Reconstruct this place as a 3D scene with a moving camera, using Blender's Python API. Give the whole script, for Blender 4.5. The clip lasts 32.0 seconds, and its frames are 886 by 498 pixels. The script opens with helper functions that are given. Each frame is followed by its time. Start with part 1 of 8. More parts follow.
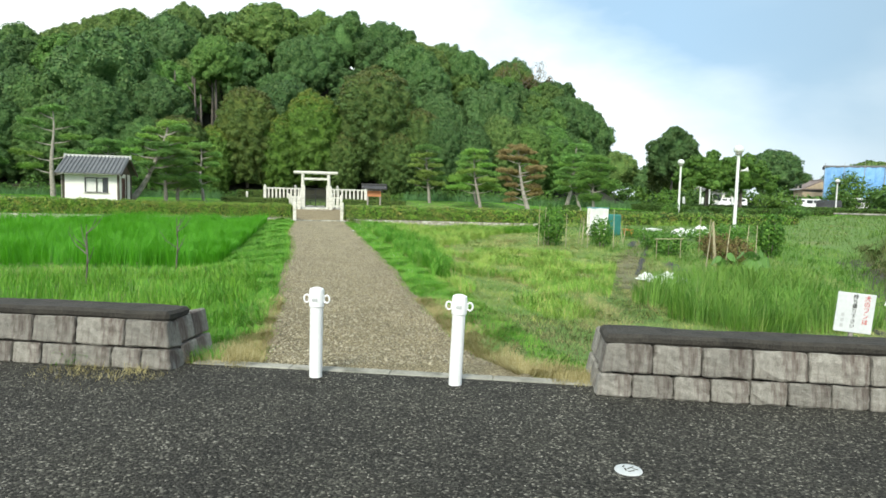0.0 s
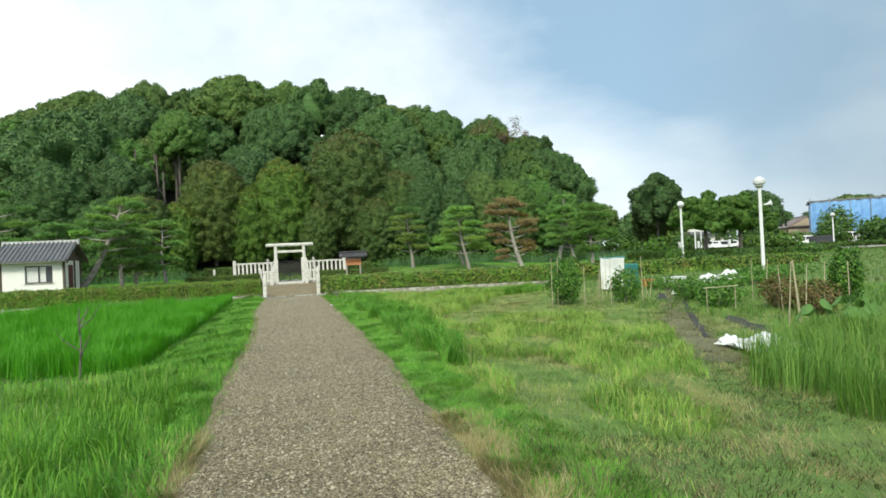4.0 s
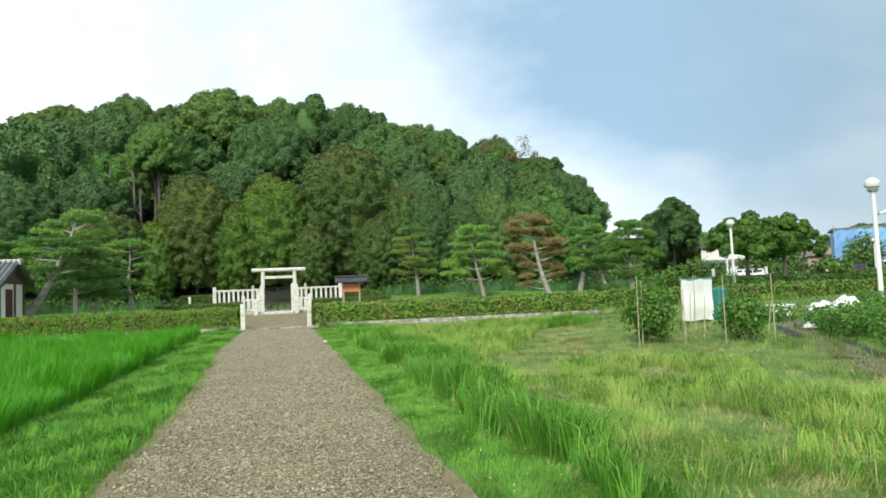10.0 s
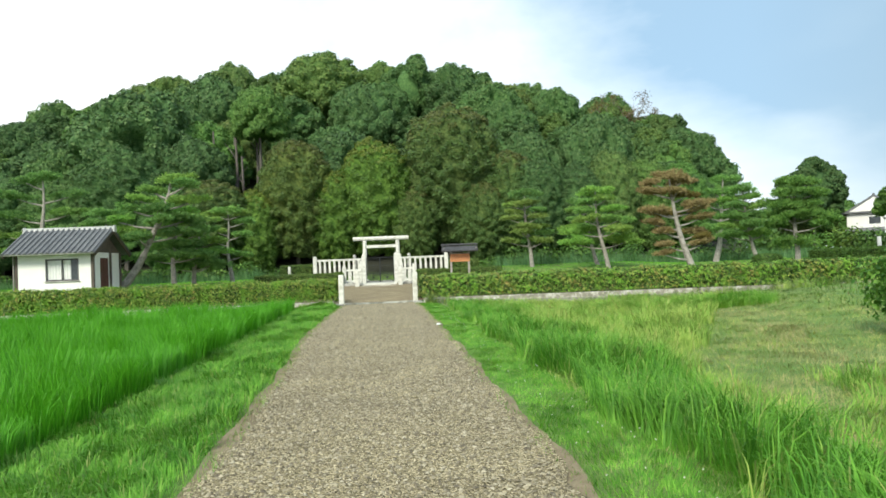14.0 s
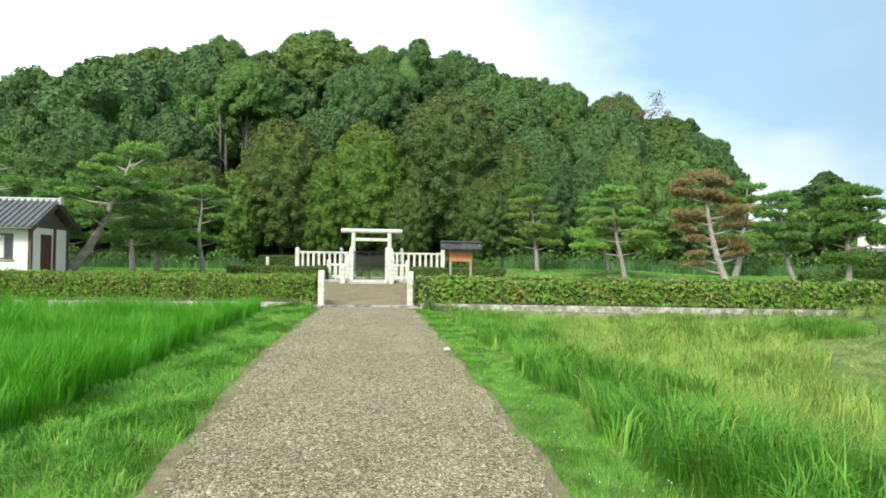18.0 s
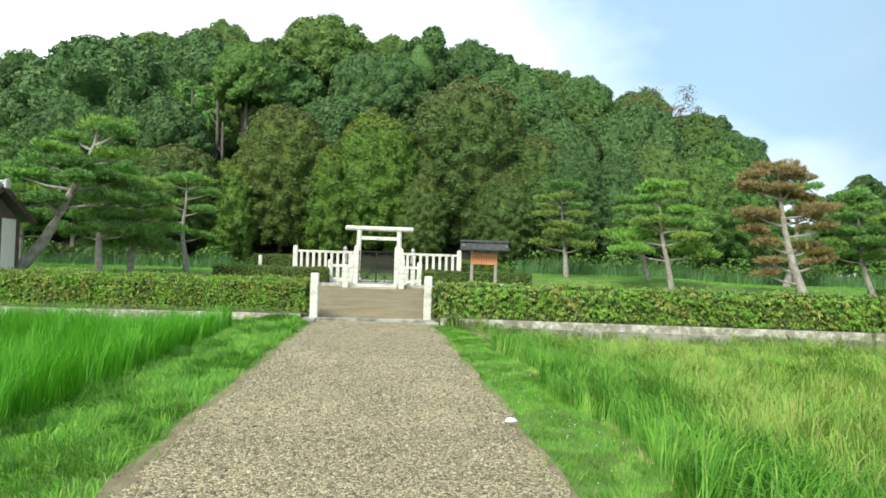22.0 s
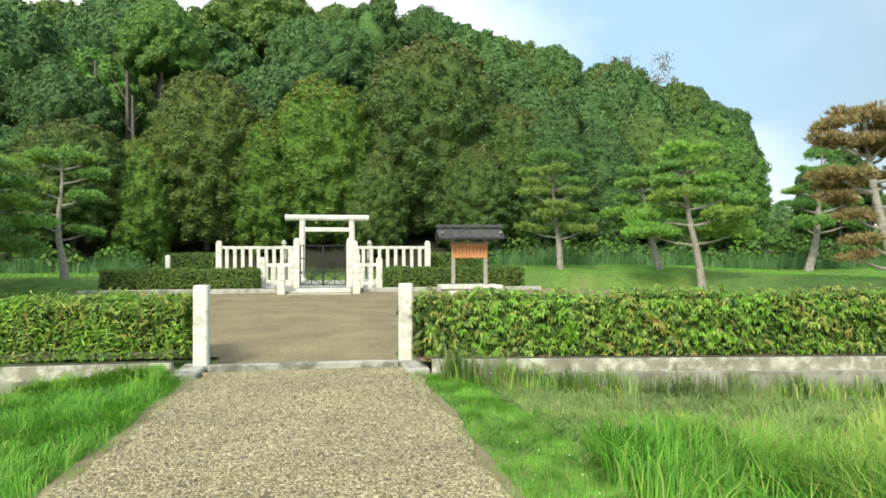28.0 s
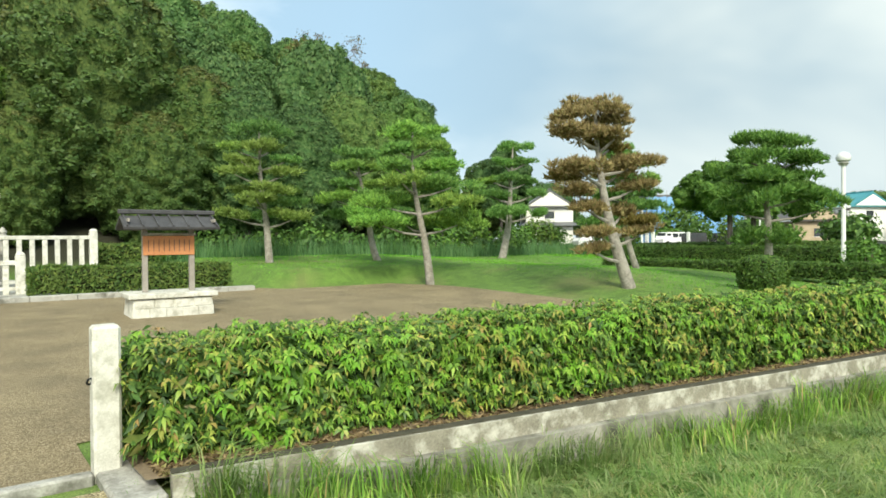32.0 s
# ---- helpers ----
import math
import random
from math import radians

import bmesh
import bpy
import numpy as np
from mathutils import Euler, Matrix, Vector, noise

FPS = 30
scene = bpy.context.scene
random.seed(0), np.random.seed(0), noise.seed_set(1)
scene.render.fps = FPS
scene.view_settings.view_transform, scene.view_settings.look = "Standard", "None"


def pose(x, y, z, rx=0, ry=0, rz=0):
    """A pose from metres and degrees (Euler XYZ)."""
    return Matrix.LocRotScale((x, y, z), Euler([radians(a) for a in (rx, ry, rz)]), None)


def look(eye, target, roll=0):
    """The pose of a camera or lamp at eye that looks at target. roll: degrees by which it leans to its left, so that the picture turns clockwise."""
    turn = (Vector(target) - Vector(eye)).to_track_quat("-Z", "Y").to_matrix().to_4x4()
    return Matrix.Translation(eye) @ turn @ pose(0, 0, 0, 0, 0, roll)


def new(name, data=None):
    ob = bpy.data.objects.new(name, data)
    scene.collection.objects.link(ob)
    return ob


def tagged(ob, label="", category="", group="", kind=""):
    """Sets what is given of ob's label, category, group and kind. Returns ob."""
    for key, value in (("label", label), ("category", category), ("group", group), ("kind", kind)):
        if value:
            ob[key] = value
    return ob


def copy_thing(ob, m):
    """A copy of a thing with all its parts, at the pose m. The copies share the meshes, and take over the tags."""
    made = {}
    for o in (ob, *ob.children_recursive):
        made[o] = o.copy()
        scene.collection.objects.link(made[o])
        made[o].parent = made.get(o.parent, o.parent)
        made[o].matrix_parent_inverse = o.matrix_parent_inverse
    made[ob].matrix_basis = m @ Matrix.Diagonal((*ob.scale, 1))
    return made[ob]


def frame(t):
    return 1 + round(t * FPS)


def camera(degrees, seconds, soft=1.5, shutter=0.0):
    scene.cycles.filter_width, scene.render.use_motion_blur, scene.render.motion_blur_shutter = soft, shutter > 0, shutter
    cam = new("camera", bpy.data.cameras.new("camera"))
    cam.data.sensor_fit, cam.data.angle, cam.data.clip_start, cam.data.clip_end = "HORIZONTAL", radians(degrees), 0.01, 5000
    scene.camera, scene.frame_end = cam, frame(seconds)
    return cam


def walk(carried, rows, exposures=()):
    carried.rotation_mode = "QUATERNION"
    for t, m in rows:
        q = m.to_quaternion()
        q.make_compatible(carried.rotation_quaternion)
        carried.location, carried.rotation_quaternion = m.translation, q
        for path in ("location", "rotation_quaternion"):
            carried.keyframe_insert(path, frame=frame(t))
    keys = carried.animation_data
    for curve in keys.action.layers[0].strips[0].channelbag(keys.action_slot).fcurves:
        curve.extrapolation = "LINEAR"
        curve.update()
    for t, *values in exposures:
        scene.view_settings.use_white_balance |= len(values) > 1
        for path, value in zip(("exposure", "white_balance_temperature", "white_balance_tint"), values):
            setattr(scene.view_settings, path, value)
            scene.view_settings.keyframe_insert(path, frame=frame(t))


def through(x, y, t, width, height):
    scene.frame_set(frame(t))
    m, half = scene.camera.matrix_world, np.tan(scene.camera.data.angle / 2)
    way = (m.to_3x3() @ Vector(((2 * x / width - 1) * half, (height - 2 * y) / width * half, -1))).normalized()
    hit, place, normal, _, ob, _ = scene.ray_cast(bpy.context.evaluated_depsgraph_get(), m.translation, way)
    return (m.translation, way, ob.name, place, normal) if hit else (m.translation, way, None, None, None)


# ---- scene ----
cam = camera(68.1, 32.0, soft=1.65)
PATH = [
    (0, (-0.379, 3.155, 1.731), (0.013, 5.109, 1.564), 1.5),
    (0.5, (-0.21, 3.655, 1.72), (0.221, 5.605, 1.613), 0.7),
    (1, (-0.083, 4.159, 1.724), (0.612, 6.033, 1.639), 0.3),
    (1.5, (0.039, 4.705, 1.698), (0.697, 6.594, 1.68), -1.0),
    (2, (0.062, 5.225, 1.667), (0.795, 7.086, 1.68), -1.4),
    (2.5, (0.171, 5.766, 1.644), (0.928, 7.617, 1.656), -1.1),
    (3, (0.176, 6.307, 1.607), (0.995, 8.131, 1.649), -1.2),
    (3.5, (0.15, 6.917, 1.585), (0.949, 8.75, 1.628), -1.9),
    (4, (0.035, 7.591, 1.551), (0.487, 9.539, 1.58), -2.7),
    (4.5, (-0.024, 8.204, 1.496), (0.266, 10.179, 1.605), 0.1),
    (6.5, (0.305, 10.384, 1.248), (0.836, 12.312, 1.258), -0.0),
    (7, (0.267, 10.915, 1.252), (0.856, 12.826, 1.265), 0.4),
    (7.5, (0.316, 11.477, 1.292), (0.839, 13.398, 1.484), -0.1),
    (8, (0.336, 12.056, 1.264), (0.85, 13.987, 1.359), -0.7),
    (8.5, (0.383, 12.661, 1.269), (0.863, 14.601, 1.352), -1.4),
    (9, (0.375, 13.241, 1.263), (0.861, 15.179, 1.356), -1.9),
    (9.5, (0.431, 13.826, 1.267), (0.911, 15.764, 1.391), -2.7),
    (10, (0.424, 14.441, 1.267), (0.895, 16.381, 1.391), -2.5),
    (10.5, (0.466, 15.104, 1.25), (0.796, 17.074, 1.364), -1.6),
    (11, (0.474, 15.746, 1.25), (0.713, 17.728, 1.364), -1.2),
    (11.5, (0.477, 16.376, 1.26), (0.593, 18.369, 1.377), -1.3),
    (12, (0.466, 16.888, 1.253), (0.61, 18.88, 1.357), -1.3),
    (12.5, (0.438, 17.435, 1.263), (0.628, 19.423, 1.363), -2.0),
    (13, (0.418, 17.95, 1.257), (0.627, 19.937, 1.361), -2.6),
    (13.5, (0.412, 18.571, 1.269), (0.606, 20.558, 1.389), -2.6),
    (14, (0.418, 19.109, 1.263), (0.587, 21.102, 1.311), -2.3),
    (14.5, (0.481, 19.688, 1.264), (0.609, 21.684, 1.32), -1.2),
    (16.5, (0.451, 21.681, 1.288), (0.587, 23.676, 1.33), 1.2),
    (17, (0.349, 22.229, 1.296), (0.497, 24.223, 1.319), 1.66),
    (17.5, (0.38, 22.892, 1.302), (0.557, 24.884, 1.321), 1.32),
    (18, (0.358, 23.488, 1.322), (0.557, 25.478, 1.364), 0.79),
    (18.5, (0.382, 24.101, 1.331), (0.578, 26.09, 1.416), -0.29),
    (19, (0.368, 24.678, 1.312), (0.594, 26.664, 1.384), -0.77),
    (19.5, (0.403, 25.293, 1.302), (0.643, 27.277, 1.368), -0.58),
    (20, (0.346, 25.914, 1.305), (0.58, 27.9, 1.351), 0.3),
    (20.5, (0.36, 26.57, 1.32), (0.534, 28.561, 1.392), 1.14),
    (21, (0.292, 27.153, 1.349), (0.475, 29.143, 1.416), 1.32),
    (21.5, (0.295, 27.721, 1.333), (0.467, 29.712, 1.405), 1.53),
    (22, (0.303, 28.28, 1.324), (0.48, 30.272, 1.373), 1.79),
    (22.5, (0.346, 28.927, 1.33), (0.537, 30.917, 1.395), 1.74),
    (23, (0.287, 29.589, 1.357), (0.48, 31.579, 1.411), 0.49),
    (23.5, (0.37, 30.2, 1.348), (0.566, 32.19, 1.377), 0.13),
    (24, (0.354, 30.782, 1.357), (0.655, 32.759, 1.367), 0.28),
    (24.5, (0.375, 31.385, 1.353), (0.674, 33.362, 1.407), 0.89),
    (25, (0.34, 31.963, 1.368), (0.618, 33.943, 1.425), 1.37),
    (25.5, (0.389, 32.598, 1.394), (0.646, 34.581, 1.445), 0.91),
    (27.5, (0.443, 35.186, 1.415), (0.741, 37.164, 1.421), 0.79),
    (28, (0.459, 35.634, 1.401), (0.777, 37.608, 1.428), -0.17),
    (28.5, (0.586, 36.184, 1.415), (0.982, 38.144, 1.447), -0.82),
    (29, (0.559, 36.661, 1.463), (1.202, 38.555, 1.489), -0.18),
    (29.5, (0.708, 37.103, 1.58), (1.71, 38.834, 1.584), 0.21),
    (30, (0.682, 37.545, 1.639), (2.01, 39.04, 1.646), 1.0),
    (30.5, (0.69, 38.06, 1.619), (2.119, 39.459, 1.626), 0.1),
    (31, (0.594, 38.614, 1.645), (2.117, 39.91, 1.65), 0.1),
    (31.5, (0.598, 39.176, 1.691), (2.002, 40.599, 1.676), -0.3),
    (32, (0.487, 39.689, 1.673), (1.691, 41.286, 1.646), -0.5),
]
walk(cam, [(t, look(eye, target, roll)) for t, eye, target, roll in PATH], exposures=[(0, 0.64, 6260, 5), (1, 0.48, 6260, 5), (2, 0.31, 6260, 5), (7, 0.36, 6260, 5), (10, 0.44, 6260, 5), (13, 0.55, 6260, 5), (23, 0.76, 6260, 5), (29, 0.8, 6600, 4), (31, 0.84, 6540, 5), (32, 0.70, 6620, 3)])

# ---- world, sun, exposure ----
SUN_AZ, SUN_EL = radians(206), radians(38)      # direction the light comes from, clockwise from +y
sun_data = bpy.data.lights.new("sun", "SUN")
sun_data.energy, sun_data.angle, sun_data.color = 2.6, radians(16), (1.0, 0.93, 0.79)
sun_ob = new("sun", sun_data)
sun_from = Vector((math.sin(SUN_AZ) * math.cos(SUN_EL), math.cos(SUN_AZ) * math.cos(SUN_EL), math.sin(SUN_EL)))
sun_ob.matrix_world = look(sun_from * 200, (0, 0, 0))

world = bpy.data.worlds.new("world")
scene.world = world
world.use_nodes = True
wt = world.node_tree
wt.nodes.clear()


def wnode(kind, **values):
    n = wt.nodes.new(kind)
    for k, v in values.items():
        n.inputs[k].default_value = v
    return n


sky = wt.nodes.new("ShaderNodeTexSky")
sky.sky_type, sky.sun_disc, sky.sun_elevation, sky.sun_rotation = "NISHITA", False, SUN_EL, SUN_AZ
coord = wt.nodes.new("ShaderNodeTexCoord")
squash = wnode("ShaderNodeMapping", Scale=(1.0, 1.0, 1.9), Location=(0.37, 0.2, 0.1))
cloud = wnode("ShaderNodeTexNoise", Scale=1.5, Detail=7.0, Roughness=0.55, Distortion=0.25)
cover = wt.nodes.new("ShaderNodeValToRGB")
cover.color_ramp.elements[0].position, cover.color_ramp.elements[1].position = 0.32, 1.0
split = wt.nodes.new("ShaderNodeSeparateXYZ")
side = wnode("ShaderNodeMapRange")
side.inputs["From Min"].default_value, side.inputs["From Max"].default_value = 0.62, -0.32
side.inputs["To Min"].default_value, side.inputs["To Max"].default_value = -0.16, 0.38
low = wnode("ShaderNodeMapRange")
low.inputs["From Min"].default_value, low.inputs["From Max"].default_value = 0.27, 0.02
low.inputs["To Min"].default_value, low.inputs["To Max"].default_value = -0.04, 0.42
add1, add2 = wt.nodes.new("ShaderNodeMath"), wt.nodes.new("ShaderNodeMath")
puff = wt.nodes.new("ShaderNodeMapRange")
puff.clamp = False
puff.inputs["From Min"].default_value, puff.inputs["From Max"].default_value = 0.3, 0.7
puff.inputs["To Min"].default_value, puff.inputs["To Max"].default_value = 0.14, 0.86
grey = wt.nodes.new("ShaderNodeMix")
grey.data_type = "RGBA"
grey.inputs[0].default_value, grey.inputs[7].default_value = 0.82, (4.1, 5.8, 7.5, 1)
mixc = wt.nodes.new("ShaderNodeMix")
mixc.data_type = "RGBA"
mixc.inputs[7].default_value = (11.3, 11.5, 11.6, 1)
haze = wnode("ShaderNodeMapRange")
haze.inputs["From Min"].default_value, haze.inputs["From Max"].default_value = 0.48, 0.80
haze.inputs["To Min"].default_value, haze.inputs["To Max"].default_value = 0.0, 0.86
veil = wnode("ShaderNodeTexNoise", Scale=1.5, Detail=4.0, Roughness=0.5, Distortion=0.3)
tone = wt.nodes.new("ShaderNodeValToRGB")
tone.color_ramp.elements[0].position, tone.color_ramp.elements[0].color = 0.36, (0.33, 0.43, 0.515, 1)
tone.color_ramp.elements[1].position, tone.color_ramp.elements[1].color = 0.63, (0.70, 0.74, 0.73, 1)
scaled = wt.nodes.new("ShaderNodeVectorMath")
scaled.operation = "SCALE"
scaled.inputs["Scale"].default_value = 10.0
dull = wt.nodes.new("ShaderNodeMix")
dull.data_type = "RGBA"
back = wnode("ShaderNodeBackground", Strength=0.085)
wout = wt.nodes.new("ShaderNodeOutputWorld")
for a, b in ((coord.outputs["Generated"], squash.inputs["Vector"]), (squash.outputs[0], cloud.inputs["Vector"]),
             (coord.outputs["Generated"], split.inputs[0]), (split.outputs["X"], side.inputs["Value"]),
             (split.outputs["Z"], low.inputs["Value"]), (cloud.outputs["Fac"], puff.inputs["Value"]), (puff.outputs[0], add1.inputs[0]),
             (side.outputs[0], add1.inputs[1]), (add1.outputs[0], add2.inputs[0]), (low.outputs[0], add2.inputs[1]),
             (add2.outputs[0], cover.inputs["Fac"]), (sky.outputs[0], grey.inputs[6]), (grey.outputs[2], mixc.inputs[6]),
             (cover.outputs["Color"], mixc.inputs[0]), (split.outputs["X"], haze.inputs["Value"]), (haze.outputs[0], dull.inputs[0]),
             (squash.outputs[0], veil.inputs["Vector"]), (veil.outputs["Fac"], tone.inputs["Fac"]), (tone.outputs["Color"], scaled.inputs[0]),
             (mixc.outputs[2], dull.inputs[6]), (scaled.outputs[0], dull.inputs[7]), (dull.outputs[2], back.inputs["Color"]), (back.outputs[0], wout.inputs[0])):
    wt.links.new(a, b)

# ---- materials ----


def ramp(nt, fac, stops):
    r = nt.nodes.new("ShaderNodeValToRGB")
    while len(r.color_ramp.elements) < len(stops):
        r.color_ramp.elements.new(0.5)
    for e, (p, c) in zip(r.color_ramp.elements, stops):
        e.position, e.color = p, (*c, 1)
    nt.links.new(fac, r.inputs[0])
    return r.outputs[0]


def mix(nt, fac, a, b, how="MIX"):
    m = nt.nodes.new("ShaderNodeMix")
    m.data_type, m.blend_type = "RGBA", how
    for sock, v in ((m.inputs[0], fac), (m.inputs[6], a), (m.inputs[7], b)):
        if isinstance(v, bpy.types.NodeSocket):
            nt.links.new(v, sock)
        elif isinstance(v, (int, float)):
            sock.default_value = v
        else:
            sock.default_value = (*v, 1)
    return m.outputs[2]


def noise_out(nt, scale, detail=4.0, rough=0.55, space="Object", squash=None):
    tc = nt.nodes.new("ShaderNodeTexCoord")
    src = tc.outputs[space]
    if squash:
        mp = nt.nodes.new("ShaderNodeMapping")
        mp.inputs["Scale"].default_value = squash
        nt.links.new(src, mp.inputs[0])
        src = mp.outputs[0]
    n = nt.nodes.new("ShaderNodeTexNoise")
    n.inputs["Scale"].default_value, n.inputs["Detail"].default_value, n.inputs["Roughness"].default_value = scale, detail, rough
    nt.links.new(src, n.inputs["Vector"])
    return n.outputs["Fac"]


def start(name):
    m = bpy.data.materials.new(name)
    m.use_nodes = True
    nt = m.node_tree
    return m, nt, nt.nodes["Principled BSDF"]


def bump(nt, bsdf, height, strength=0.4, distance=0.02):
    b = nt.nodes.new("ShaderNodeBump")
    b.inputs["Strength"].default_value, b.inputs["Distance"].default_value = strength, distance
    nt.links.new(height, b.inputs["Height"])
    nt.links.new(b.outputs[0], bsdf.inputs["Normal"])


def surface(name, dark, light, scale=8.0, rough=0.8, fine=60.0, relief=0.3, depth=0.01, metal=0.0, vary=0.0, stain=None, stain_scale=1.5, streak=None):
    """Two-scale mottled surface: large stains, fine grain, bump; vary: spread of tone from object to object."""
    m, nt, bsdf = start(name)
    a, b = noise_out(nt, scale), noise_out(nt, fine, 3.0)
    both = mix(nt, 0.45, a, b)
    col = ramp(nt, both, ((0.32, dark), (0.68, light)))
    if stain:
        s = noise_out(nt, stain_scale, 5.0, 0.65, squash=streak)
        f = ramp(nt, s, ((0.48, (0, 0, 0)), (0.66, (1, 1, 1))))
        col = mix(nt, f, col, stain)
    if vary:
        oi = nt.nodes.new("ShaderNodeObjectInfo")
        t = ramp(nt, oi.outputs["Random"], ((0.0, (1 - vary,) * 3), (1.0, (1 + vary,) * 3)))
        col = mix(nt, 1.0, col, t, "MULTIPLY")
    nt.links.new(col, bsdf.inputs["Base Color"])
    bsdf.inputs["Roughness"].default_value, bsdf.inputs["Metallic"].default_value = rough, metal
    if relief:
        bump(nt, bsdf, both, relief, depth)
    return m


def tree_tones(p):
    """Spread of leaf tone from tree to tree: deep blue-green, plain, brownish, yellow-green."""
    return ((0.0, (1 - 1.2 * p, 1 - 1.1 * p, 1 - p * 1.0)), (0.3, (1 - p * 0.4, 1 - p * 0.3, 0.95)), (0.55, (1.0, 1.05, 1.0)), (0.75, (1 + 1.3 * p, 1 + 0.3 * p, 0.9)), (1.0, (1.0 + p * 0.6, 1 + 1.2 * p, 0.9)))


def leaf_mat(name, stops, gloss=0.55, through=0.25, per_object=0.0, patch=0.0, patch_col=(0.3, 0.3, 0.1), patch_scale=0.5):
    """Leaves: tone by island, large patches by place, light partly passing through."""
    m, nt, bsdf = start(name)
    geo = nt.nodes.new("ShaderNodeNewGeometry")
    col = ramp(nt, geo.outputs["Random Per Island"], stops)
    if patch:
        n = nt.nodes.new("ShaderNodeTexNoise")
        n.inputs["Scale"].default_value, n.inputs["Detail"].default_value = patch_scale, 3.0
        nt.links.new(geo.outputs["Position"], n.inputs["Vector"])
        f = ramp(nt, n.outputs["Fac"], ((0.42, (0, 0, 0)), (0.66, (patch,) * 3)))
        col = mix(nt, f, col, patch_col)
        n2 = nt.nodes.new("ShaderNodeTexNoise")
        n2.inputs["Scale"].default_value, n2.inputs["Detail"].default_value = patch_scale * 5.0, 3.0
        nt.links.new(geo.outputs["Position"], n2.inputs["Vector"])
        col = mix(nt, 1.0, col, ramp(nt, n2.outputs["Fac"], ((0.36, (0.74, 0.80, 0.78)), (0.64, (1.26, 1.18, 1.15)))), "MULTIPLY")
    if per_object:
        oi = nt.nodes.new("ShaderNodeObjectInfo")
        p = per_object
        t = ramp(nt, oi.outputs["Random"], tree_tones(p))
        col = mix(nt, 1.0, col, t, "MULTIPLY")
    nt.links.new(col, bsdf.inputs["Base Color"])
    bsdf.inputs["Roughness"].default_value = gloss
    bsdf.inputs["Specular IOR Level"].default_value = 0.25
    tr = nt.nodes.new("ShaderNodeBsdfTranslucent")
    nt.links.new(col, tr.inputs["Color"])
    ms = nt.nodes.new("ShaderNodeMixShader")
    ms.inputs[0].default_value = through
    nt.links.new(bsdf.outputs[0], ms.inputs[1])
    nt.links.new(tr.outputs[0], ms.inputs[2])
    nt.links.new(ms.outputs[0], nt.nodes["Material Output"].inputs["Surface"])
    return m


def ground_mat():
    m, nt, bsdf = start("meadow_soil")
    a, b, c = noise_out(nt, 0.35), noise_out(nt, 3.0), noise_out(nt, 28.0, 3.0)
    g = ramp(nt, b, ((0.3, (0.075, 0.145, 0.024)), (0.7, (0.140, 0.245, 0.042))))
    dry = ramp(nt, c, ((0.3, (0.12, 0.12, 0.05)), (0.7, (0.30, 0.27, 0.12))))
    f = ramp(nt, a, ((0.52, (0, 0, 0)), (0.70, (0.55, 0.55, 0.55))))
    tc = nt.nodes.new("ShaderNodeTexCoord")
    sep = nt.nodes.new("ShaderNodeSeparateXYZ")
    nt.links.new(tc.outputs["Object"], sep.inputs[0])
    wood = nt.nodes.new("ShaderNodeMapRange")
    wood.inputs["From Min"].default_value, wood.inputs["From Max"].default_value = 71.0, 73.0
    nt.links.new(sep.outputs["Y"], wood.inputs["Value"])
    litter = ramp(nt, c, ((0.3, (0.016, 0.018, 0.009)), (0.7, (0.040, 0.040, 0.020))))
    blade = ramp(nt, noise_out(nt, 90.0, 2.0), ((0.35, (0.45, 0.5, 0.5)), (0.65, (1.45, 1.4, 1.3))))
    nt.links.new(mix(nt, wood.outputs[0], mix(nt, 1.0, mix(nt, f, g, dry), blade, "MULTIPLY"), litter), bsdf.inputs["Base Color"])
    bsdf.inputs["Roughness"].default_value = 0.95
    bump(nt, bsdf, mix(nt, 0.5, b, c), 0.6, 0.06)
    return m


def gravel_mat(name, cols, grain=88.0, pale_run=None):
    """Loose stones told apart by tone; pale_run: the stretch of y over which the colour grows paler."""
    m, nt, bsdf = start(name)
    tc = nt.nodes.new("ShaderNodeTexCoord")
    v = nt.nodes.new("ShaderNodeTexVoronoi")
    v.inputs["Scale"].default_value = grain
    nt.links.new(tc.outputs["Object"], v.inputs["Vector"])
    sep = nt.nodes.new("ShaderNodeSeparateColor")
    nt.links.new(v.outputs["Color"], sep.inputs[0])
    col = ramp(nt, sep.outputs[0], cols)
    big = ramp(nt, noise_out(nt, 0.9, 5.0), ((0.35, (0.80, 0.78, 0.76)), (0.7, (1.15, 1.12, 1.06))))
    col = mix(nt, 1.0, col, big, "MULTIPLY")
    if pale_run:
        along = nt.nodes.new("ShaderNodeSeparateXYZ")
        nt.links.new(tc.outputs["Object"], along.inputs[0])
        paling = nt.nodes.new("ShaderNodeMapRange")
        paling.inputs["From Min"].default_value, paling.inputs["From Max"].default_value = pale_run
        nt.links.new(along.outputs["Y"], paling.inputs["Value"])
        # Base colour scaled from darker to paler along y.
        col = mix(nt, 1.0, col, ramp(nt, paling.outputs[0], ((0.0, (0.86, 0.83, 0.80)), (1.0, (1.25, 1.23, 1.20)))), "MULTIPLY")
    nt.links.new(col, bsdf.inputs["Base Color"])
    bsdf.inputs["Roughness"].default_value = 0.95
    bsdf.inputs["Specular IOR Level"].default_value = 0.2
    bump(nt, bsdf, v.outputs["Distance"], 0.9, 0.011)
    bump_node = bsdf.inputs["Normal"].links[0].from_node
    bump_node.invert = True
    return m


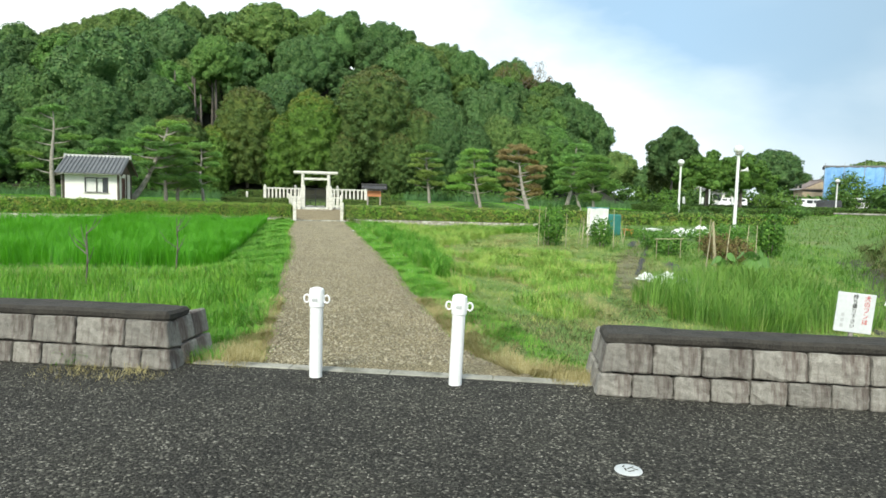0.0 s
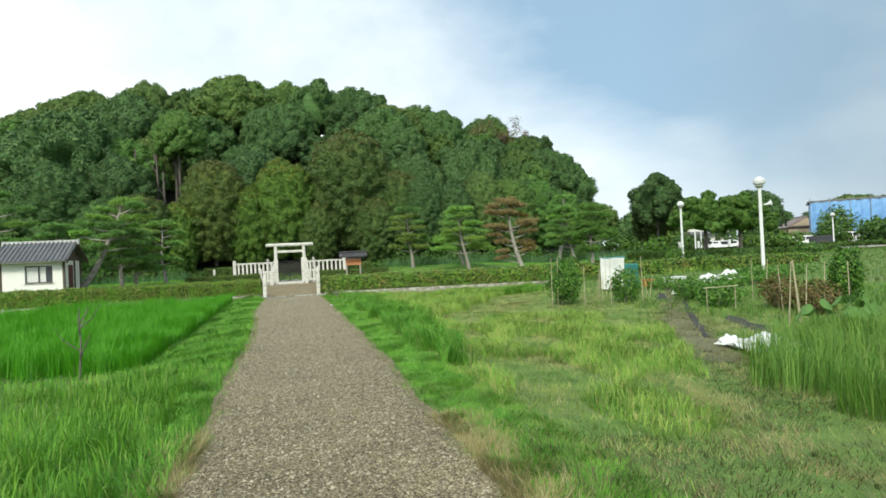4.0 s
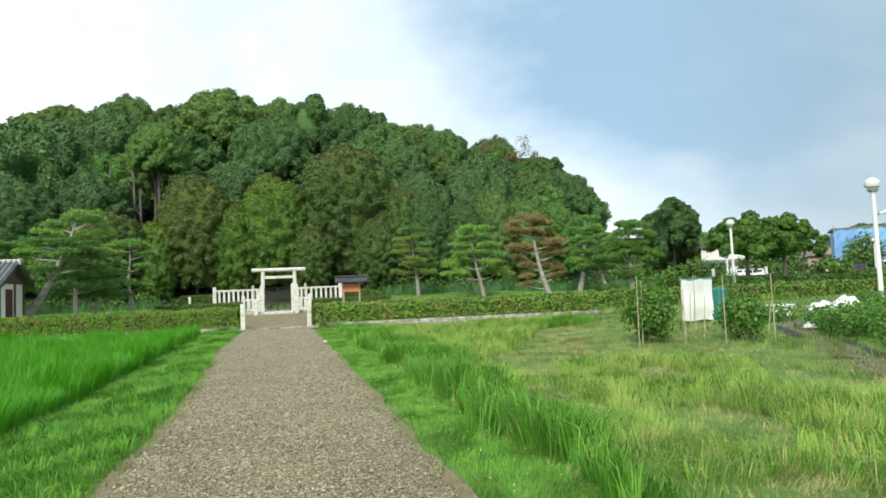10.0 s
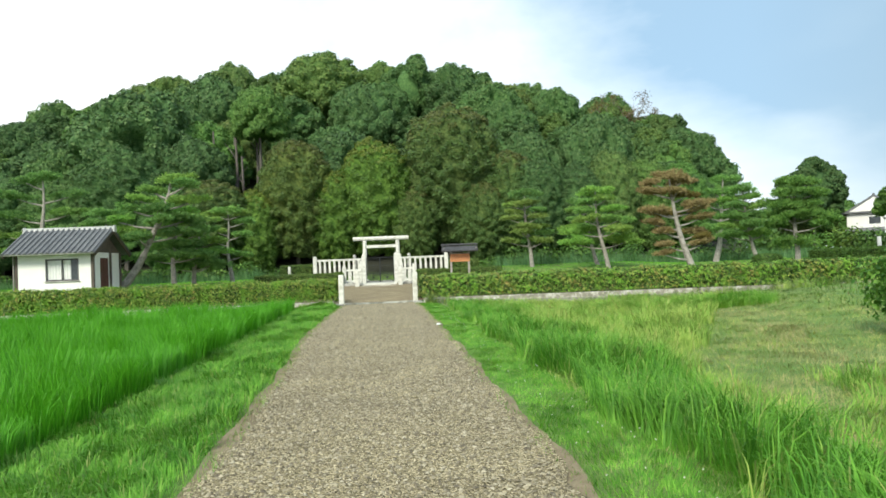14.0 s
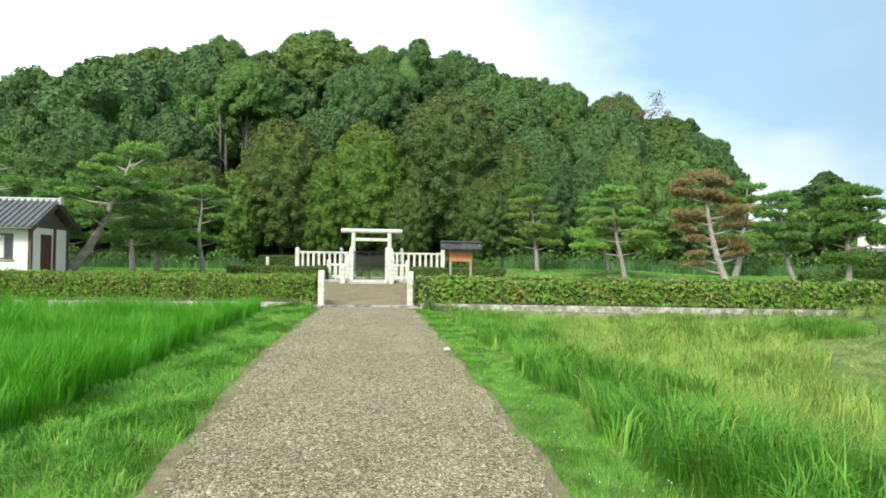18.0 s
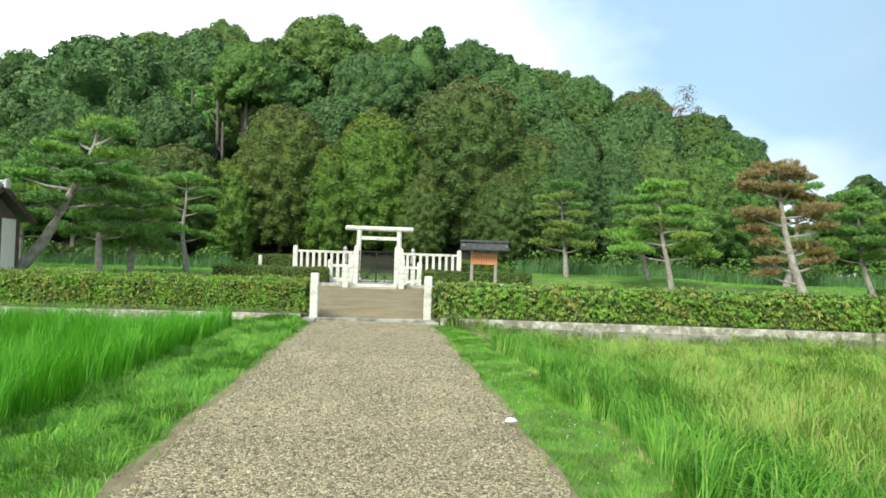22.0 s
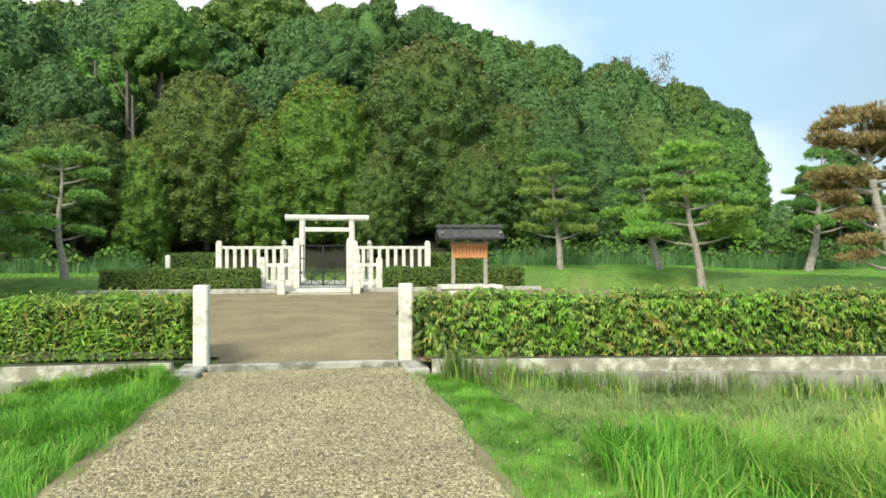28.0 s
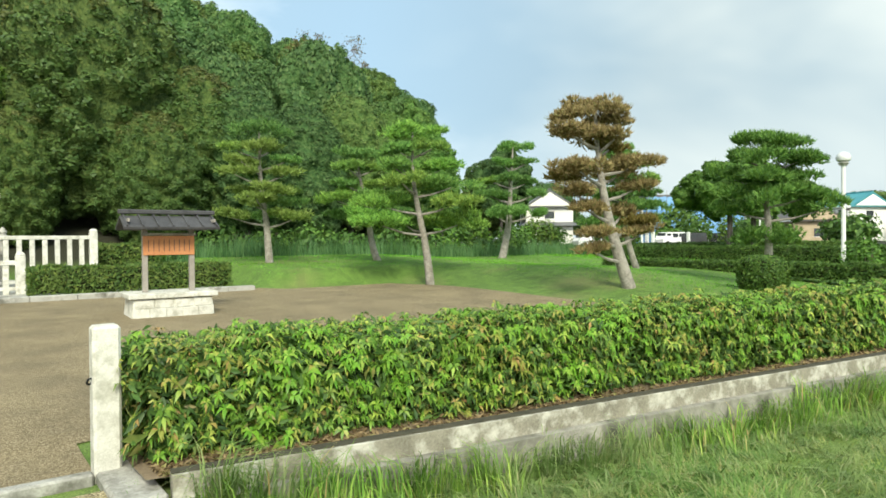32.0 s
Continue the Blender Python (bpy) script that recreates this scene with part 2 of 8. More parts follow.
M = {}
M["ground"] = ground_mat()
M["gravel"] = gravel_mat("path_gravel", ((0.0, (0.078, 0.069, 0.044)), (0.3, (0.175, 0.155, 0.096)), (0.6, (0.29, 0.257, 0.159)), (0.85, (0.415, 0.372, 0.243)), (1.0, (0.60, 0.55, 0.40))), 80.0, pale_run=(12.0, 36.0))
M["asphalt"] = gravel_mat("asphalt", ((0.0, (0.013, 0.0128, 0.011)), (0.55, (0.038, 0.037, 0.032)), (0.88, (0.088, 0.086, 0.074)), (0.965, (0.17, 0.165, 0.14)), (1.0, (0.33, 0.32, 0.28))), 68.0)
M["pebble"] = leaf_mat("pebbles", ((0.0, (0.12, 0.10, 0.07)), (0.5, (0.28, 0.245, 0.165)), (0.85, (0.37, 0.33, 0.225)), (1.0, (0.47, 0.42, 0.31))), 0.85, 0.0)
M["stone"] = surface("wall_granite", (0.155, 0.146, 0.126), (0.375, 0.355, 0.312), 16, 0.95, 130, 1.0, 0.030, vary=0.20, stain=(0.105, 0.080, 0.068), stain_scale=4.5, streak=(2.6, 2.0, 0.35))
M["cap"] = surface("weathered_coping", (0.013, 0.012, 0.010), (0.060, 0.054, 0.044), 7, 1.0, 60, 1.0, 0.035)
M["concrete"] = surface("old_concrete", (0.26, 0.255, 0.23), (0.55, 0.54, 0.49), 3, 0.9, 45, 0.4, 0.008, stain=(0.14, 0.135, 0.11), stain_scale=2.2)
M["white_stone"] = surface("pale_granite", (0.50, 0.49, 0.43), (0.78, 0.77, 0.70), 5, 0.85, 70, 0.35, 0.006, vary=0.06, stain=(0.42, 0.41, 0.34), stain_scale=6.0)
M["sign_face"] = surface("weathered_sign", (0.52, 0.55, 0.55), (0.66, 0.68, 0.68), 4, 0.5, 30, 0.05, 0.002)
M["white_paint"] = surface("white_enamel", (0.74, 0.75, 0.75), (0.84, 0.84, 0.84), 3, 0.4, 30, 0.05, 0.002)
M["plaster"] = surface("cream_plaster", (0.78, 0.77, 0.71), (0.87, 0.86, 0.81), 1.2, 0.85, 40, 0.1, 0.004)
M["tile"] = surface("grey_roof_tile", (0.075, 0.08, 0.085), (0.17, 0.175, 0.18), 2, 0.55, 25, 0.2, 0.01, vary=0.15)
M["dark_wood"] = surface("dark_weathered_wood", (0.05, 0.04, 0.032), (0.14, 0.11, 0.085), 4, 0.8, 30, 0.4, 0.006, vary=0.2)
M["grey_wood"] = surface("silvered_wood", (0.20, 0.18, 0.155), (0.38, 0.35, 0.31), 4, 0.85, 35, 0.4, 0.006)
M["orange_wood"] = surface("orange_cypress_board", (0.40, 0.15, 0.055), (0.60, 0.27, 0.11), 2.0, 0.7, 22, 0.15, 0.003)
M["black_roof"] = surface("blackened_bark_roof", (0.030, 0.030, 0.032), (0.085, 0.085, 0.09), 4, 0.75, 25, 0.5, 0.012)
M["bark"] = surface("pine_bark", (0.14, 0.128, 0.110), (0.45, 0.42, 0.37), 5, 0.95, 22, 0.9, 0.03)
M["forest_bark"] = surface("forest_bark", (0.05, 0.042, 0.035), (0.20, 0.18, 0.155), 3, 0.95, 15, 0.6, 0.03)
M["bamboo"] = surface("bamboo_cane", (0.30, 0.26, 0.16), (0.55, 0.49, 0.34), 5, 0.6, 40, 0.1, 0.003, vary=0.2)
M["iron"] = surface("black_iron", (0.016, 0.018, 0.018), (0.04, 0.043, 0.043), 6, 0.5, 50, 0.1, 0.002, metal=0.6)
M["mulch"] = surface("black_mulch_film", (0.016, 0.0155, 0.014), (0.055, 0.052, 0.046), 5, 0.75, 20, 0.6, 0.02)
M["tarp"] = surface("white_plastic_sheet", (0.62, 0.63, 0.61), (0.82, 0.82, 0.80), 4, 0.5, 15, 0.5, 0.02)
M["blue_sheet"] = surface("blue_scaffold_sheet", (0.11, 0.29, 0.62), (0.27, 0.50, 0.80), 0.3, 0.6, 2.5, 0.6, 0.2, vary=0.10)
M["soil"] = surface("bare_soil", (0.12, 0.088, 0.052), (0.27, 0.205, 0.125), 2, 0.95, 20, 0.7, 0.03)
M["glass"] = surface("dark_window", (0.03, 0.036, 0.04), (0.07, 0.08, 0.085), 1.0, 0.12, 8, 0.0)
M["curtain"] = surface("pale_curtain", (0.62, 0.63, 0.60), (0.80, 0.80, 0.77), 3, 0.9, 20, 0.3, 0.01)
M["alu"] = surface("bronze_sash", (0.06, 0.058, 0.055), (0.13, 0.125, 0.12), 3, 0.45, 30, 0.0, metal=0.5)
M["car_white"] = surface("white_car_paint", (0.76, 0.77, 0.77), (0.82, 0.82, 0.82), 1, 0.25, 20, 0.0)
M["car_dark"] = surface("dark_car_paint", (0.03, 0.032, 0.036), (0.055, 0.057, 0.06), 1, 0.25, 20, 0.0)
M["rubber"] = surface("tyre_rubber", (0.012, 0.012, 0.012), (0.03, 0.03, 0.03), 8, 0.9, 40, 0.1, 0.003)
M["red"] = surface("red_print", (0.45, 0.02, 0.02), (0.58, 0.04, 0.04), 4, 0.6, 30, 0.0)
M["black"] = surface("black_print", (0.012, 0.012, 0.012), (0.03, 0.03, 0.03), 4, 0.6, 30, 0.0)
M["faded"] = surface("faded_print", (0.42, 0.44, 0.44), (0.52, 0.53, 0.53), 4, 0.6, 30, 0.0)
M["orange_box"] = surface("orange_plastic", (0.50, 0.17, 0.03), (0.66, 0.27, 0.06), 4, 0.5, 20, 0.1, 0.004)
M["teal_roof"] = surface("teal_sheet_roof", (0.04, 0.20, 0.24), (0.07, 0.30, 0.34), 1, 0.5, 12, 0.1, 0.01)
M["brown_tile"] = surface("brown_tile_roof", (0.15, 0.115, 0.10), (0.28, 0.22, 0.19), 1, 0.7, 8, 0.4, 0.03)
M["dark_tile"] = surface("dark_brown_tile", (0.055, 0.05, 0.047), (0.13, 0.12, 0.11), 1, 0.6, 8, 0.4, 0.03)
M["deodar"] = leaf_mat("grey_green_needles", ((0.0, (0.07, 0.11, 0.06)), (0.6, (0.13, 0.19, 0.10)), (1.0, (0.21, 0.28, 0.16))), 0.6, 0.2)
M["tan_wall"] = surface("tan_wall", (0.36, 0.28, 0.18), (0.52, 0.43, 0.30), 1, 0.85, 10, 0.1, 0.01)

M["leaf_forest"] = leaf_mat("broadleaf", ((0.0, (0.053, 0.110, 0.037)), (0.5, (0.091, 0.179, 0.053)), (1.0, (0.160, 0.242, 0.079))), 0.65, 0.18, per_object=0.24)
M["leaf_olive"] = leaf_mat("olive_broadleaf", ((0.0, (0.051, 0.099, 0.028)), (0.5, (0.078, 0.138, 0.034)), (1.0, (0.114, 0.181, 0.046))), 0.5, 0.18, per_object=0.10)
M["leaf_bright"] = leaf_mat("bright_broadleaf", ((0.0, (0.058, 0.116, 0.019)), (0.5, (0.087, 0.166, 0.026)), (1.0, (0.137, 0.222, 0.036))), 0.5, 0.18)
# Yellower, lighter leaf tones for the tops of the front crowns.
M["tip_olive"] = leaf_mat("olive_top_leaves", ((0.0, (0.072, 0.094, 0.028)), (0.5, (0.112, 0.138, 0.036)), (1.0, (0.165, 0.185, 0.052))), 0.5, 0.2)
M["tip_bright"] = leaf_mat("bright_top_leaves", ((0.0, (0.090, 0.135, 0.022)), (0.5, (0.145, 0.195, 0.030)), (1.0, (0.21, 0.255, 0.045))), 0.5, 0.2)
M["leaf_cherry"] = leaf_mat("cherry_leaf", ((0.0, (0.055, 0.127, 0.026)), (0.5, (0.101, 0.210, 0.037)), (1.0, (0.182, 0.303, 0.059))), 0.5, 0.3)
M["needle"] = leaf_mat("pine_needles", ((0.0, (0.081, 0.189, 0.049)), (0.5, (0.168, 0.334, 0.082)), (1.0, (0.318, 0.508, 0.131))), 0.5, 0.2, per_object=0.22)
M["leaf_young"] = leaf_mat("young_leaf", ((0.0, (0.10, 0.19, 0.03)), (0.5, (0.19, 0.32, 0.05)), (1.0, (0.30, 0.44, 0.08))), 0.5, 0.3)
M["needle_brown"] = leaf_mat("dying_pine_needles", ((0.0, (0.19, 0.145, 0.065)), (0.55, (0.33, 0.255, 0.115)), (0.8, (0.41, 0.33, 0.155)), (1.0, (0.22, 0.25, 0.08))), 0.7, 0.2)
# Darkened version of the hedge leaf, standing in for shade behind the whorls.
M["hedge_deep"] = leaf_mat("hedge_shaded_leaves", ((0.0, (0.030, 0.067, 0.020)), (0.5, (0.069, 0.140, 0.033)), (0.85, (0.132, 0.224, 0.050)), (1.0, (0.276, 0.213, 0.088))), 0.45, 0.2, patch=0.4, patch_col=(0.10, 0.20, 0.03), patch_scale=2.0)
M["shoot_lime"] = leaf_mat("hedge_lime_shoots", ((0.0, (0.123, 0.302, 0.030)), (0.6, (0.205, 0.420, 0.043)), (1.0, (0.344, 0.504, 0.085))), 0.4, 0.3)
M["shoot_yellow"] = leaf_mat("hedge_yellow_growth", ((0.0, (0.22, 0.26, 0.05)), (0.6, (0.36, 0.38, 0.08)), (1.0, (0.36, 0.22, 0.09))), 0.4, 0.25)
M["hedge_leaf"] = leaf_mat("hedge_leaves", ((0.0, (0.046, 0.099, 0.022)), (0.34, (0.097, 0.179, 0.033)), (0.62, (0.188, 0.302, 0.048)), (0.88, (0.388, 0.459, 0.094)), (1.0, (0.376, 0.235, 0.099))), 0.4, 0.22, patch=0.7, patch_col=(0.19, 0.41, 0.04), patch_scale=2.0)
M["rice"] = leaf_mat("rice_blades", ((0.0, (0.068, 0.252, 0.0114)), (0.5, (0.1, 0.351, 0.0152)), (1.0, (0.152, 0.45, 0.0266))), 0.5, 0.4)
M["grass"] = leaf_mat("verge_grass", ((0.0, (0.077, 0.230, 0.019)), (0.5, (0.128, 0.336, 0.031)), (0.9, (0.200, 0.426, 0.048)), (1.0, (0.325, 0.381, 0.120))), 0.55, 0.35, patch=0.35, patch_col=(0.24, 0.34, 0.05), patch_scale=0.6)
M["verge"] = leaf_mat("lush_verge_grass", ((0.0, (0.080, 0.250, 0.022)), (0.5, (0.142, 0.375, 0.040)), (0.9, (0.230, 0.475, 0.062)), (1.0, (0.40, 0.43, 0.15))), 0.55, 0.38, patch=0.18, patch_col=(0.22, 0.38, 0.06), patch_scale=0.8)
M["mown"] = leaf_mat("mown_grass", ((0.0, (0.156, 0.274, 0.045)), (0.5, (0.263, 0.376, 0.073)), (0.8, (0.383, 0.422, 0.131)), (1.0, (0.540, 0.456, 0.237))), 0.6, 0.35, patch=0.85, patch_col=(0.46, 0.44, 0.20), patch_scale=0.45)
M["cut_green"] = leaf_mat("cut_green_grass", ((0.0, (0.12, 0.24, 0.05)), (0.5, (0.20, 0.33, 0.085)), (0.85, (0.30, 0.40, 0.15)), (1.0, (0.42, 0.43, 0.23))), 0.6, 0.35, patch=0.45, patch_col=(0.34, 0.36, 0.18), patch_scale=0.5)
M["straw"] = leaf_mat("dry_grass", ((0.0, (0.242, 0.209, 0.083)), (0.6, (0.374, 0.325, 0.143)), (1.0, (0.484, 0.440, 0.242))), 0.7, 0.3)
M["lawn"] = leaf_mat("lawn_grass", ((0.0, (0.114, 0.365, 0.027)), (0.6, (0.178, 0.502, 0.038)), (1.0, (0.266, 0.612, 0.063))), 0.6, 0.35, patch=0.3, patch_col=(0.22, 0.28, 0.06), patch_scale=0.3)
M["reed"] = leaf_mat("bank_reeds", ((0.0, (0.054, 0.124, 0.019)), (0.6, (0.108, 0.217, 0.032)), (0.92, (0.167, 0.279, 0.049)), (1.0, (0.215, 0.166, 0.076))), 0.6, 0.3, patch=0.4, patch_col=(0.12, 0.13, 0.04), patch_scale=0.4)
M["veg"] = leaf_mat("bean_leaves", ((0.0, (0.05, 0.135, 0.022)), (0.6, (0.10, 0.23, 0.032)), (1.0, (0.18, 0.33, 0.055))), 0.5, 0.3)
M["bare"] = surface("dead_twigs", (0.13, 0.10, 0.08), (0.24, 0.20, 0.165), 5, 0.9, 30, 0.2, 0.004)
M["lamp_glass"] = surface("milky_lamp_glass", (0.55, 0.57, 0.57), (0.72, 0.73, 0.72), 2, 0.2, 20, 0.0)
M["court"] = gravel_mat("court_gravel", ((0.0, (0.15, 0.122, 0.077)), (0.4, (0.238, 0.198, 0.124)), (0.8, (0.33, 0.278, 0.178)), (1.0, (0.42, 0.36, 0.245))))
M["door_brown"] = surface("red_brown_door", (0.07, 0.028, 0.02), (0.15, 0.06, 0.045), 3, 0.6, 30, 0.2, 0.004)
M["ridge_tile"] = surface("pale_ridge_tile", (0.40, 0.40, 0.38), (0.60, 0.60, 0.57), 3, 0.7, 30, 0.2, 0.008)
M["needle_olive"] = leaf_mat("yellowing_needles", ((0.0, (0.10, 0.095, 0.025)), (0.6, (0.20, 0.17, 0.045)), (1.0, (0.28, 0.20, 0.06))), 0.6, 0.2)
M["needle_pale"] = leaf_mat("pale_pine_needles", ((0.0, (0.107, 0.182, 0.039)), (0.5, (0.214, 0.315, 0.065)), (1.0, (0.333, 0.434, 0.117))), 0.5, 0.2)
M["needle_dark"] = leaf_mat("dark_pine_needles", ((0.0, (0.067, 0.152, 0.036)), (0.5, (0.120, 0.248, 0.052)), (1.0, (0.226, 0.386, 0.074))), 0.5, 0.2)
M["kerb_face"] = surface("weathered_kerb", (0.15, 0.14, 0.105), (0.34, 0.32, 0.25), 4.0, 0.95, 40, 0.6, 0.014, stain=(0.56, 0.545, 0.47), stain_scale=4.5)
M["mud"] = surface("dark_ditch_soil", (0.030, 0.030, 0.020), (0.085, 0.078, 0.05), 1.5, 0.9, 12, 0.8, 0.05)
M["field"] = leaf_mat("long_field_grass", ((0.0, (0.134, 0.302, 0.038)), (0.5, (0.230, 0.437, 0.062)), (0.82, (0.346, 0.515, 0.102)), (0.95, (0.499, 0.482, 0.180)), (1.0, (0.512, 0.336, 0.180))), 0.6, 0.35, patch=0.5, patch_col=(0.40, 0.46, 0.12), patch_scale=0.5)
M["blue_reed"] = leaf_mat("bluish_reeds", ((0.0, (0.069, 0.162, 0.060)), (0.5, (0.119, 0.252, 0.090)), (1.0, (0.188, 0.336, 0.120))), 0.6, 0.3)
M["footing"] = surface("stained_footing", (0.19, 0.185, 0.15), (0.40, 0.385, 0.33), 2.0, 0.95, 40, 0.5, 0.01, stain=(0.10, 0.10, 0.075), stain_scale=2.5)
M["tangle"] = leaf_mat("dead_tangle", ((0.0, (0.056, 0.058, 0.024)), (0.5, (0.120, 0.135, 0.048)), (0.85, (0.160, 0.252, 0.064)), (1.0, (0.352, 0.306, 0.144))), 0.8, 0.2)
M["weed"] = leaf_mat("rank_weeds", ((0.0, (0.085, 0.20, 0.030)), (0.5, (0.14, 0.31, 0.048)), (0.88, (0.22, 0.40, 0.075)), (1.0, (0.27, 0.33, 0.11))), 0.55, 0.38, patch=0.5, patch_col=(0.21, 0.32, 0.06), patch_scale=0.8)
M["moss"] = surface("mossy_concrete", (0.030, 0.030, 0.018), (0.085, 0.078, 0.050), 6, 0.95, 50, 0.5, 0.006)
M["clover"] = leaf_mat("clover_flowers", ((0.0, (0.55, 0.58, 0.48)), (1.0, (0.78, 0.78, 0.70))), 0.7, 0.2)
M["litter"] = leaf_mat("leaf_litter", ((0.0, (0.10, 0.065, 0.03)), (0.4, (0.22, 0.16, 0.08)), (0.8, (0.36, 0.27, 0.15)), (1.0, (0.30, 0.30, 0.10))), 0.8, 0.2)
M["sand"] = surface("trodden_sand", (0.13, 0.098, 0.056), (0.30, 0.245, 0.150), 5, 0.95, 60, 0.8, 0.03)
M["track"] = surface("trodden_track", (0.085, 0.095, 0.04), (0.20, 0.185, 0.10), 1.2, 0.95, 14, 0.7, 0.03)
M["taro"] = leaf_mat("large_taro_leaves", ((0.0, (0.10, 0.22, 0.05)), (1.0, (0.22, 0.38, 0.11))), 0.4, 0.3)
M["withered"] = leaf_mat("withered_leaves", ((0.0, (0.10, 0.075, 0.035)), (0.6, (0.20, 0.15, 0.06)), (0.8, (0.12, 0.15, 0.04)), (1.0, (0.28, 0.2, 0.08))), 0.8, 0.2)
M["leaf_shrub"] = leaf_mat("shrub_leaves", ((0.0, (0.042, 0.098, 0.020)), (0.6, (0.088, 0.178, 0.034)), (1.0, (0.15, 0.26, 0.05))), 0.5, 0.2, per_object=0.15)
M["trim_leaf"] = leaf_mat("trimmed_leaves", ((0.0, (0.045, 0.10, 0.02)), (0.6, (0.10, 0.18, 0.035)), (1.0, (0.20, 0.26, 0.06))), 0.5, 0.2, patch=0.5, patch_col=(0.16, 0.22, 0.05), patch_scale=1.5)
M["box_leaf"] = leaf_mat("box_hedge_leaves", ((0.0, (0.036, 0.084, 0.015)), (0.6, (0.074, 0.150, 0.026)), (1.0, (0.144, 0.228, 0.044))), 0.5, 0.2)
M["teal_net"] = surface("teal_net", (0.02, 0.14, 0.12), (0.05, 0.24, 0.20), 4, 0.7, 60, 0.5, 0.01)
# Near-black core colour: the shade inside hedges and clipped shrubs, painted in.
M["leaf_shade"] = leaf_mat("inner_shade", ((0.0, (0.022, 0.032, 0.012)), (1.0, (0.034, 0.044, 0.016))), 0.9, 0.0)


def mass_mat(name, stops, per_object=0.0):
    """Closed leaf mass of a crown, coloured for the shade between its leaves: leaf-sized mottling and a leafy relief.
    """
    m, nt, bsdf = start(name)
    geo = nt.nodes.new("ShaderNodeNewGeometry")
    v = nt.nodes.new("ShaderNodeTexVoronoi")
    v.inputs["Scale"].default_value = 6.5
    nt.links.new(geo.outputs["Position"], v.inputs["Vector"])
    sep = nt.nodes.new("ShaderNodeSeparateColor")
    nt.links.new(v.outputs["Color"], sep.inputs[0])
    n = nt.nodes.new("ShaderNodeTexNoise")
    n.inputs["Scale"].default_value, n.inputs["Detail"].default_value, n.inputs["Roughness"].default_value = 3.0, 5.0, 0.7
    nt.links.new(geo.outputs["Position"], n.inputs["Vector"])
    tone = mix(nt, 0.45, n.outputs["Fac"], sep.outputs[0])
    col = ramp(nt, tone, [(0.2 + 0.6 * k, c) for k, c in stops])
    if per_object:
        oi = nt.nodes.new("ShaderNodeObjectInfo")
        p = per_object
        t = ramp(nt, oi.outputs["Random"], tree_tones(p))
        col = mix(nt, 1.0, col, t, "MULTIPLY")
    nt.links.new(col, bsdf.inputs["Base Color"])
    bsdf.inputs["Roughness"].default_value = 0.8
    bsdf.inputs["Specular IOR Level"].default_value = 0.15
    bump(nt, bsdf, mix(nt, 0.5, v.outputs["Distance"], n.outputs["Fac"]), 1.0, 0.16)
    return m


# Toned below the matching leaf colours, so that crown gaps read as shade.
M["mass_forest"] = mass_mat("broadleaf_mass", ((0.0, (0.038, 0.087, 0.029)), (0.5, (0.078, 0.157, 0.048)), (1.0, (0.126, 0.205, 0.067))), 0.24)
M["mass_olive"] = mass_mat("olive_mass", ((0.0, (0.041, 0.074, 0.023)), (0.5, (0.074, 0.115, 0.032)), (1.0, (0.125, 0.168, 0.047))), 0.10)
M["mass_bright"] = mass_mat("bright_mass", ((0.0, (0.044, 0.095, 0.017)), (0.5, (0.077, 0.152, 0.025)), (1.0, (0.136, 0.224, 0.036))))
M["mass_cherry"] = mass_mat("cherry_mass", ((0.0, (0.045, 0.105, 0.020)), (1.0, (0.13, 0.24, 0.045))))
M["dull"] = leaf_mat("trodden_grass", ((0.0, (0.060, 0.081, 0.022)), (0.5, (0.097, 0.114, 0.041)), (0.85, (0.157, 0.135, 0.066)), (1.0, (0.239, 0.177, 0.112))), 0.7, 0.3)

# ---- mesh helpers ----
rng = np.random.default_rng(7)


def tri_mesh(name, verts, tris, mat, smooth=False):
    """A mesh from vertex and triangle arrays."""
    me = bpy.data.meshes.new(name)
    v, f = np.asarray(verts, np.float32), np.asarray(tris, np.int32)
    me.vertices.add(len(v))
    me.vertices.foreach_set("co", v.ravel())
    me.loops.add(f.size)
    me.loops.foreach_set("vertex_index", f.ravel())
    me.polygons.add(len(f))
    me.polygons.foreach_set("loop_start", np.arange(0, f.size, f.shape[1], dtype=np.int32))
    if smooth:
        me.polygons.foreach_set("use_smooth", np.ones(len(f), bool))
    me.update(calc_edges=True)
    me.materials.append(mat)
    return me


def bm_mesh(name, bm, mat, smooth=False):
    me = bpy.data.meshes.new(name)
    bmesh.ops.recalc_face_normals(bm, faces=bm.faces)
    bm.to_mesh(me)
    bm.free()
    me.materials.append(mat)
    if smooth:
        me.polygons.foreach_set("use_smooth", [True] * len(me.polygons))
        me.set_sharp_from_angle(angle=radians(40))
    return me


def part(name, bm, mat, parent=None, label="", smooth=False):
    """Links a bmesh or a mesh as one object under a thing or a part."""
    me = bm_mesh(name, bm, mat, smooth) if isinstance(bm, bmesh.types.BMesh) else bm
    ob = new(name, me)
    ob.parent = parent
    if label:
        tagged(ob, label)
    return ob


def thing(name, m, label, category, group="", kind=""):
    """An Empty at the base of a thing."""
    ob = new(name)
    ob.matrix_world = m
    ob.empty_display_size = 0.2
    return tagged(ob, label, category, group, kind)


def solid(name, bm, mat, label, category="", group="", kind="", m=None, smooth=False):
    ob = new(name, bm_mesh(name, bm, mat, smooth) if isinstance(bm, bmesh.types.BMesh) else bm)
    if m is not None:
        ob.matrix_world = m
    return tagged(ob, label, category, group, kind)


